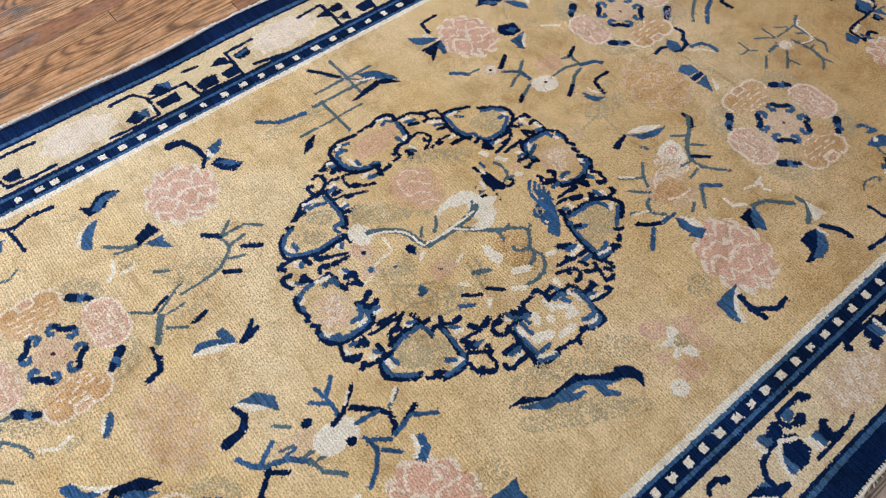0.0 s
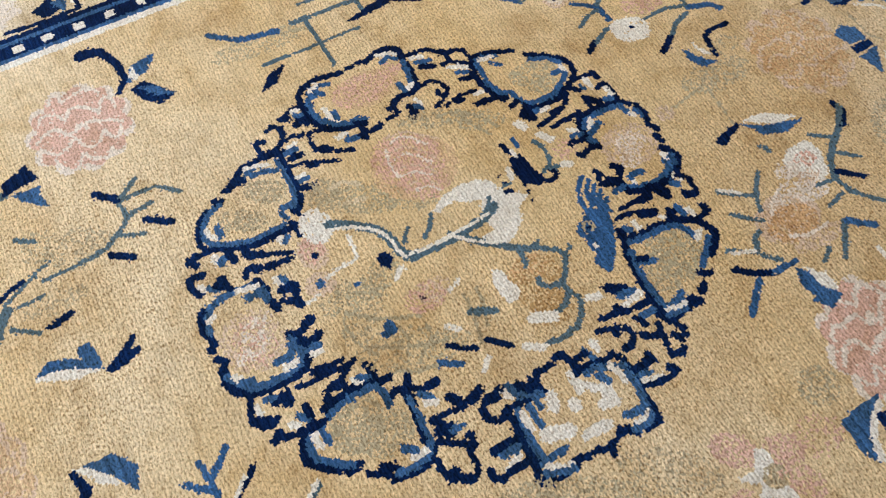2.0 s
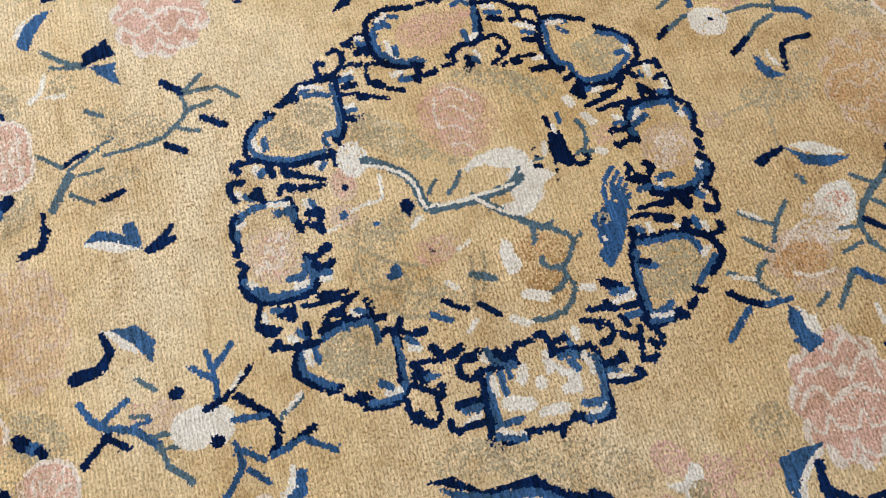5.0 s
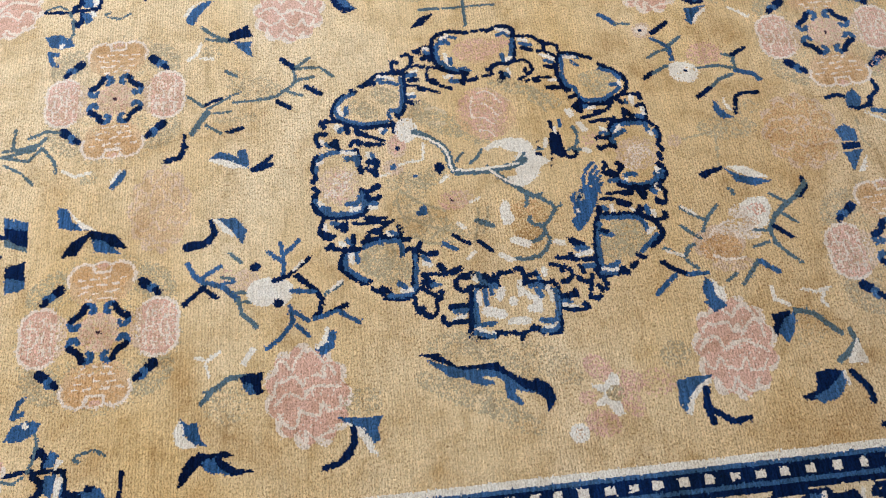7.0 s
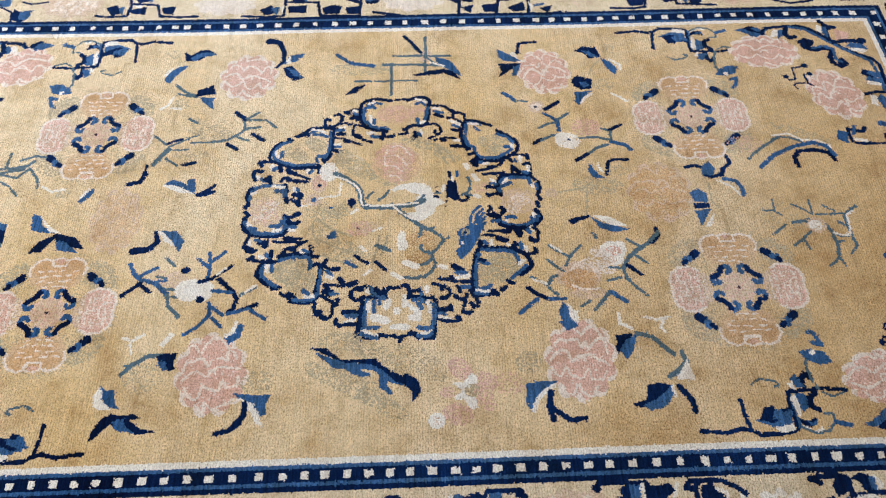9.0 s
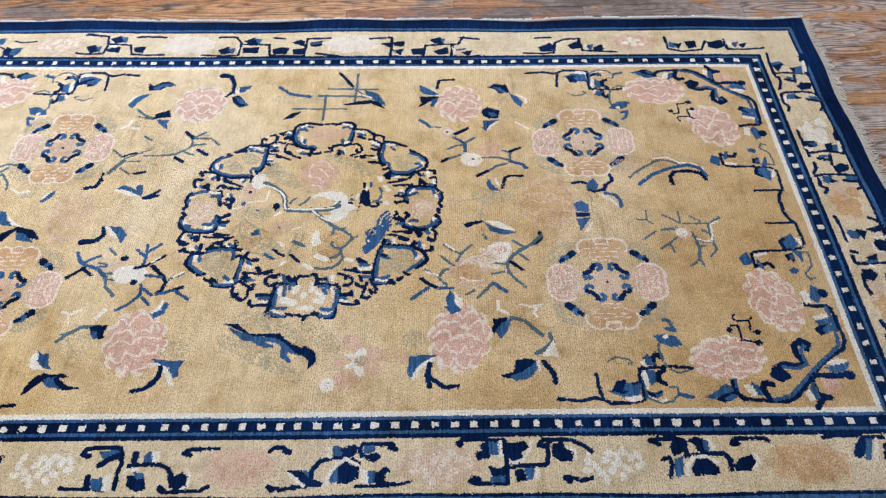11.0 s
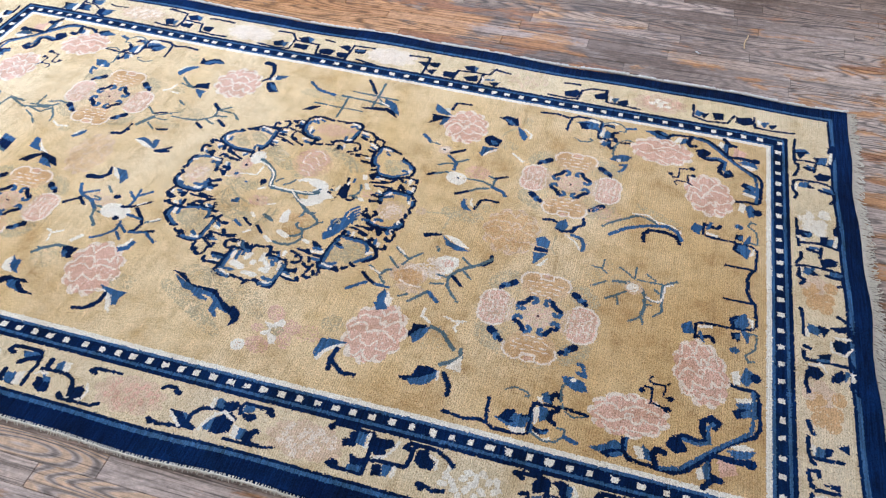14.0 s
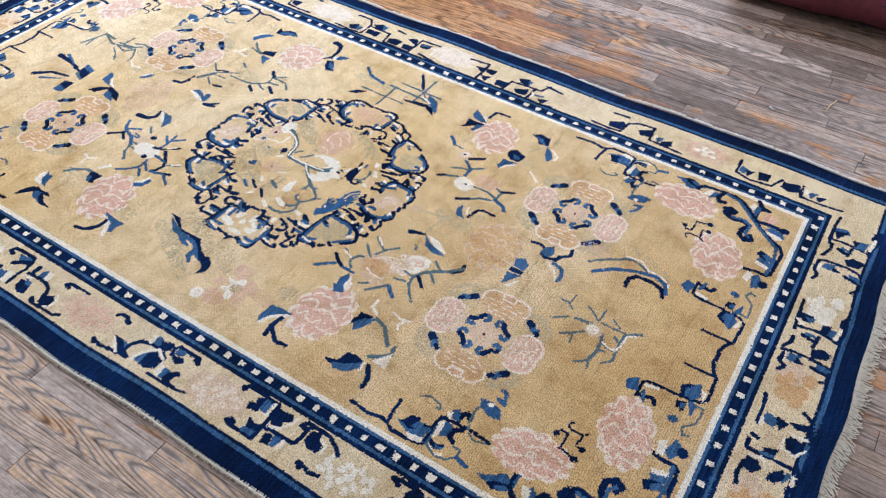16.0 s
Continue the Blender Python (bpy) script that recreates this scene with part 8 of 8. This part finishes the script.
patch("blue", (-0.179, -0.402), (-0.136, -0.420), (-0.104, -0.432), (-0.073, -0.434), (-0.045, -0.438), (-0.016, -0.456), (0.010, -0.482), (0.041, -0.496), (0.027, -0.494), (0.006, -0.487), (-0.006, -0.481), (-0.006, -0.494), (0.007, -0.510), (0.003, -0.517), (-0.026, -0.497), (-0.025, -0.481), (-0.025, -0.465), (-0.041, -0.453), (-0.065, -0.450), (-0.073, -0.452), (-0.047, -0.460), (-0.048, -0.467), (-0.066, -0.469), (-0.090, -0.460), (-0.105, -0.447), (-0.130, -0.447), (-0.162, -0.419))
motif("star_flower", "white star flower woven on a pink ground")
disc("pink", 0.160, -0.457, 0.022, 0.034, 40, speck=0.7)
disc("pink", 0.218, -0.491, 0.030, 0.022, -20, speck=0.6)
disc("pink", 0.213, -0.531, 0.020, 0.034, 30, speck=0.6)
disc("pink", 0.152, -0.568, 0.034, 0.026, -20, speck=0.7)
disc("pink", 0.130, -0.515, 0.018, 0.014, 0, speck=0.6)
disc("pink", 0.271, -0.499, 0.04, 0.03, 0, speck=0.18)
patch("ivory", (0.184, -0.469), (0.196, -0.475), (0.197, -0.492), (0.185, -0.500), (0.166, -0.511), (0.173, -0.524), (0.192, -0.529), (0.196, -0.554), (0.181, -0.557), (0.165, -0.532), (0.143, -0.535), (0.146, -0.526), (0.162, -0.512), (0.150, -0.500), (0.139, -0.492), (0.155, -0.490), (0.170, -0.489))
disc("sage", 0.186, -0.512, 0.018, 0.016, 0, speck=0.7)
disc("ivory", 0.104, -0.581, 0.019, 0.019, 0)
disc("blush", 0.104, -0.581, 0.010, 0.010, 0, speck=0.5)

# ---- rug: the pile ----
rug = tagged(new("rug"), "old golden wool rug with navy medallion on oak floor", "rug")


def bow(u, v):
    """Where a knot of the rug lies on the floor: the rug is not quite straight."""
    g = np.clip((v + HV) / (FV + HV), 0, 1) ** 6
    x = u + 0.008 * np.sin(np.pi * np.clip(u, 0, FU) / FU) - 0.016 * np.clip((v + HV) / (2 * HV), 0, 1) * np.clip(u / FU, 0, 1.2) ** 4
    y = v + g * (0.024 - np.where(u > 0, 0.022, 0.0285) * u)
    x = x + 0.0045 * np.clip((np.abs(u) - FU - 0.15) / 0.12, 0, 1) * (np.sin(v * 8.3 + 0.6) + 0.7 * np.sin(v * 19.0 + 1.7))
    y = y + 0.0055 * np.clip((np.abs(v) - FV - 0.16) / 0.12, 0, 1) * (np.sin(u * 6.1 + v) + 0.6 * np.sin(u * 13.7 + 2 * v))
    return x + CX, y + CY


gu, gv = np.meshgrid(np.linspace(-HU, HU, NU + 1), np.linspace(-HV, HV, NV + 1))
rng = np.random.default_rng(4)
rim = np.minimum(HU - np.abs(gu), HV - np.abs(gv))
shake = np.where(rim > KNOT * 0.5, 0.36, 0.12) * KNOT
gx, gy = bow(gu + rng.uniform(-1, 1, gu.shape) * shake, gv + rng.uniform(-1, 1, gu.shape) * shake)
ripple = 0.0016 * np.sin(gu * 5.1 + 2 * np.sin(gv * 3)) + 0.0012 * np.sin(gv * 9 + gu * 2.0)
lift = 0.006 * np.exp(-np.minimum(rim, 1) / 0.03) * np.clip(np.sin(gu * 7.3 + 1.1) * np.sin(gu * 3.1 + gv * 2.7), 0, 1)
gz = TOP + 0.0085 + ripple + lift + rng.uniform(-0.0008, 0.0008, gu.shape)
gz = np.where(rim < KNOT * 0.5, TOP + 0.003 + lift, gz)


def pile(name, label, cells, parent):
    j, i = np.nonzero(cells)
    w = NU + 1
    quads = np.stack([j * w + i, j * w + i + 1, (j + 1) * w + i + 1, (j + 1) * w + i], 1)
    used, inv = np.unique(quads, return_inverse=True)
    me = bpy.data.meshes.new(name)
    co = np.stack([gx.ravel()[used], gy.ravel()[used], gz.ravel()[used]], 1).astype(np.float32)
    me.vertices.add(len(used))
    me.vertices.foreach_set("co", co.ravel())
    me.loops.add(4 * len(j))
    me.loops.foreach_set("vertex_index", inv.ravel().astype(np.int32))
    me.polygons.add(len(j))
    me.polygons.foreach_set("loop_start", np.arange(0, 4 * len(j), 4, dtype=np.int32))
    tones = dye[j, i]
    kinds = np.unique(tones)
    names = list(DYES)
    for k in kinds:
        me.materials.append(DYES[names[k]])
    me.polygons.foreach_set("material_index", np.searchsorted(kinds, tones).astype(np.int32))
    me.polygons.foreach_set("use_smooth", np.ones(len(j), bool))
    yarn = me.attributes.new("yarn", "FLOAT", "FACE")
    yarn.data.foreach_set("value", rng.random(len(j)).astype(np.float32))
    me.update(calc_edges=True)
    me.validate()
    ob = new(name, me)
    ob.parent = parent
    return tagged(ob, label)


# each knot takes its yarn from a neighbour now and then, so that outlines are not quite even
jj, ii = np.mgrid[0:NV, 0:NU]
loose = (AWAY < EDGE - 0.02) & (rng.random((NV, NU)) < 0.13)
jj = np.where(loose, np.clip(jj + rng.integers(-1, 2, (NV, NU)), 0, NV - 1), jj)
ii = np.where(loose, np.clip(ii + rng.integers(-1, 2, (NV, NU)), 0, NU - 1), ii)
dye, owner = dye[jj, ii], owner[jj, ii]

made = {}
for k, (name, label, under) in enumerate(MOTIFS):
    cells = owner == k
    if cells.any():
        made[k] = pile(name, label, cells, made.get(under, rug))

# ---- floor boards ----
BOARD = 0.0645


def board_mesh(length):
    bm = box(bmesh.new(), 0, length - 0.0016, 0, BOARD - 0.0008, -0.012, 0.0, 0.0)
    top = [e for e in bm.edges if all(v.co.z > -0.001 for v in e.verts)]
    bmesh.ops.bevel(bm, geom=top, offset=0.0008, segments=1, affect="EDGES")
    me = bpy.data.meshes.new("floorboard")
    bm.to_mesh(me)
    bm.free()
    me.materials.append(OAK)
    return me


BOARDS = {}
# some rows have joints at known places
JOINTS = {-1: (-0.048, 0.379), -2: (-0.200, 0.62), -3: (-0.645, -0.098, 0.50), 32: (0.770, 1.080), 37: (0.600, 1.330)}
pick = random.Random(11)
k = math.ceil((Y0 + 0.934) / BOARD) - 1
while -0.934 + k * BOARD < Y1:
    y = -0.934 + k * BOARD
    ends = [X0 - pick.uniform(0.1, 1.0)]
    known = JOINTS.get(k, ())
    while ends[-1] < X1:
        step = pick.choice((0.32, 0.45, 0.6, 0.75, 0.9, 1.1, 1.4))
        ahead = [q for q in known if q > ends[-1] + 0.02]
        ends.append(ahead[0] if ahead and ends[-1] + step > ahead[0] - 0.25 else round(ends[-1] + step, 3))
    ends = [X0] + [q for q in ends if X0 + 0.05 < q < X1 - 0.05] + [X1]
    for x, x1 in zip(ends, ends[1:]):
        if x > -1.6 and x1 < 1.6 and -0.8 < y < 0.75:
            continue                       # hidden under the rug
        size = round(x1 - x, 3)
        if size not in BOARDS:
            BOARDS[size] = board_mesh(size)
        b = new("floorboard", BOARDS[size])
        b.location = (x, y, pick.uniform(-0.0008, 0.0))
        b.parent = floor
    k += 1

# ---- window frames, added ceiling panel ----
def window_frame(name, m, wide, high):
    bm = bmesh.new()
    t = 0.05
    for x in (0, wide / 3, 2 * wide / 3, wide):
        box(bm, x - t / 2, x + t / 2, -0.03, 0.03, 0, high)
    for z in (t / 2 + 0.001, high - t / 2 - 0.001):
        box(bm, 0, wide, -0.027, 0.027, z - t / 2, z + t / 2)
    ob = part(name, bm, FRAME_PAINT, None)
    ob.matrix_world = m
    return tagged(ob, "white painted wooden window frame in the wall", "window", kind="structure")


window_frame("window_1", pose(-1.5, Y1 + 0.12, 0.9), 3.4, 1.7)
window_frame("window_2", pose(X0 - 0.12, -0.9, 0.9, 0, 0, 90), 3.0, 1.7)
# housing made up for the unseen fill lamp
panel = tagged(new("added_ceiling_panel"), "added white ceiling panel, out of view, housing a fill lamp", "light")
panel.location = (0.6, 1.6, HIGH)
bm = bmesh.new()
for x0, x1, y0, y1 in ((-0.62, 0.62, -0.32, -0.285), (-0.62, 0.62, 0.285, 0.32), (-0.62, -0.585, -0.285, 0.285), (0.585, 0.62, -0.285, 0.285)):
    box(bm, x0, x1, y0, y1, -0.05, 0.0)
part("frame", bm, FRAME_PAINT, panel)
part("backing", box(bmesh.new(), -0.585, 0.585, -0.285, 0.285, -0.02, -0.002), FRAME_PAINT, panel)

# ---- rug: binding cord and fringe ----
def strand(bm, pts, radius, sides=3):
    """A thin round thread along the points."""
    rings = []
    for i, p in enumerate(pts):
        a, c = Vector(pts[max(0, i - 1)]), Vector(pts[min(len(pts) - 1, i + 1)])
        d = (c - a).normalized()
        e = d.cross(Vector((0, 0, 1)))
        e = e.normalized() if e.length > 1e-4 else Vector((1, 0, 0))
        f = d.cross(e)
        rings.append([bm.verts.new(Vector(p) + radius * (math.cos(2 * math.pi * k / sides) * e + math.sin(2 * math.pi * k / sides) * f)) for k in range(sides)])
    for r0, r1 in zip(rings, rings[1:]):
        for k in range(sides):
            bm.faces.new((r0[k], r0[(k + 1) % sides], r1[(k + 1) % sides], r1[k]))


def lies(u, v):
    x, y = bow(np.float64(u), np.float64(v))
    return float(x), float(y)


thread = random.Random(5)
for side in (-1, 1):
    bm = bmesh.new()
    pts = []
    for i in range(361):
        u = -HU + 2 * HU * i / 360
        x, y = lies(u, side * (HV + 0.004))
        pts.append((x, y + side * thread.uniform(-0.0008, 0.0012), TOP + 0.0070 + thread.uniform(0, 0.0012)))
    strand(bm, pts, 0.0032, 5)
    part("binding_cord", bm, CORD, rug, "undyed cotton cord along the rug's long edge")
    bm = bmesh.new()
    for i in range(620):
        u = -HU + 2 * HU * (i + thread.random()) / 620
        x, y = lies(u, side * HV)
        a = thread.uniform(-0.5, 0.5)
        k = thread.uniform(0.008, 0.017) if side < 0 else thread.uniform(0.006, 0.012)
        if side > 0 and math.sin(u * 23) + math.sin(u * 57) > -0.9:
            strand(bm, [(x - 0.004, y + 0.001, TOP + 0.0140), (x + 0.001, y + thread.uniform(-0.004, 0.003), TOP + 0.0165), (x + 0.005, y + 0.001, TOP + 0.0140)], 0.0027)
        strand(bm, [(x, y - side * 0.003, TOP + 0.0105), (x + 0.3 * k * a, y + side * 0.005, TOP + 0.0115), (x + k * a, y + side * k * 0.8, TOP + 0.0045)], 0.0013)
    tagged(part("edge_stitches", bm, CORD if side < 0 else WHITE_CORD, rug, "loose pale overcast stitches on the rug's edge"), kind="stuff")
    bm = bmesh.new()
    for i in range(900):
        v = -HV + 2 * HV * (i + thread.random()) / 900
        x, y = lies(side * HU, v)
        a, k = thread.uniform(-0.5, 0.5) + 0.4 * math.sin(v * 9), thread.uniform(0.014, 0.040)
        curl = thread.uniform(-0.6, 0.6)
        strand(bm, [(x - side * 0.004, y, TOP + 0.007), (x + side * 0.3 * k, y + 0.2 * k * a, TOP + 0.006), (x + side * 0.7 * k, y + 0.6 * k * a + 0.1 * k * curl, TOP + 0.003),
                    (x + side * k, y + k * a + 0.4 * k * curl, TOP + thread.uniform(0.001, 0.004))], thread.uniform(0.0010, 0.0017))
    tagged(part("fringe", bm, CORD, rug, "short tangled undyed cotton fringe"), kind="stuff")

# ---- rolled red carpet ----
MAROON = plain("maroon_pile", (0.115, 0.018, 0.026), 0.9, 0.35, 30.0)
NAVY_PILE = plain("navy_pile", (0.012, 0.016, 0.05), 0.9, 0.2, 60.0)
ROSE_PILE = plain("rose_pile", (0.36, 0.13, 0.13), 0.9, 0.2, 60.0)
red = tagged(new("rolled_carpet"), "rolled maroon carpet with small navy and rose flowers", "carpet")
red.matrix_world = pose(1.9, 2.03, 0, 0, 0, 3.0)
RR = 0.105
bm = bmesh.new()
spiral = []
for k in range(121):
    a = math.radians(-90 + 15 * k)
    r = RR - 0.0105 * k / 24
    if k < 4:
        r = RR + 0.0
    spiral.append((r * math.cos(a), RR + r * math.sin(a)))
cols = []
for i in range(41):
    x = -1.1 + 2.3 * i / 40
    sag = 0.004 * math.sin(i * 0.9)
    cols.append([bm.verts.new((x, y + sag, max(0.001, z + 0.5 * sag))) for y, z in spiral])
for c0, c1 in zip(cols, cols[1:]):
    for k in range(len(spiral) - 1):
        bm.faces.new((c0[k], c1[k], c1[k + 1], c0[k + 1]))
for f_ in bm.faces:
    f_.smooth = True
roll = part("roll", bm, MAROON, red)
flower = random.Random(8)
for i in range(26):
    x0, a0 = -1.0 + 2.1 * flower.random(), radians(flower.uniform(95, 250))
    bm = bmesh.new()
    petals = flower.choice((5, 6, 7))
    size = flower.uniform(0.014, 0.026)
    ringv = []
    for k in range(4 * petals):
        q = 2 * math.pi * k / (4 * petals)
        r = size * (0.35, 0.85, 1.0, 0.85)[k % 4]
        aa = a0 + r * math.sin(q) / RR
        ringv.append(bm.verts.new((x0 + r * math.cos(q), (RR + 0.0065) * math.cos(aa), RR + (RR + 0.0065) * math.sin(aa))))
    mid = bm.verts.new((x0, (RR + 0.0075) * math.cos(a0), RR + (RR + 0.0075) * math.sin(a0)))
    for k in range(len(ringv)):
        bm.faces.new((mid, ringv[k], ringv[(k + 1) % len(ringv)]))
    part("woven_flower", bm, NAVY_PILE if i % 2 else ROSE_PILE, red)

# ---- bits lying on the floor ----
STRAW = plain("dry_straw", (0.55, 0.36, 0.17), 0.7, 0.2, 90.0)
PAPER = plain("white_paper", (0.9, 0.88, 0.86), 0.8, 0.05, 60.0)
bm = bmesh.new()
strand(bm, [(1.362, 1.285, 0.003), (1.360, 1.31, 0.0035), (1.364, 1.34, 0.004), (1.372, 1.36, 0.0035), (1.374, 1.382, 0.003)], 0.0022, 5)
tagged(part("straw", bm, STRAW, None), "short bent straw lying on the oak floor", "straw")
bm = bmesh.new()
strand(bm, [(1.182, 1.210, 0.002), (1.187, 1.204, 0.006), (1.194, 1.199, 0.004), (1.200, 1.206, 0.002)], 0.0030, 4)
tagged(part("paper_scrap", bm, PAPER, None), "tiny curled white paper scrap on the floor", "scrap")
STEEL = plain("bright_steel", (0.82, 0.81, 0.80), 0.3, 0.05, 200.0)
for x, y in ((0.028, -1.184), (0.022, -1.217)):
    bm = bmesh.new()
    bmesh.ops.create_uvsphere(bm, u_segments=10, v_segments=6, radius=0.0034, matrix=Matrix.Diagonal((1, 1, 0.45, 1)))
    nail = tagged(part("nail_head", bm, STEEL, None), "small shiny nail head in the oak floor", "nail", group="nail heads in the floor")
    nail.location = (x, y, 0.0006)
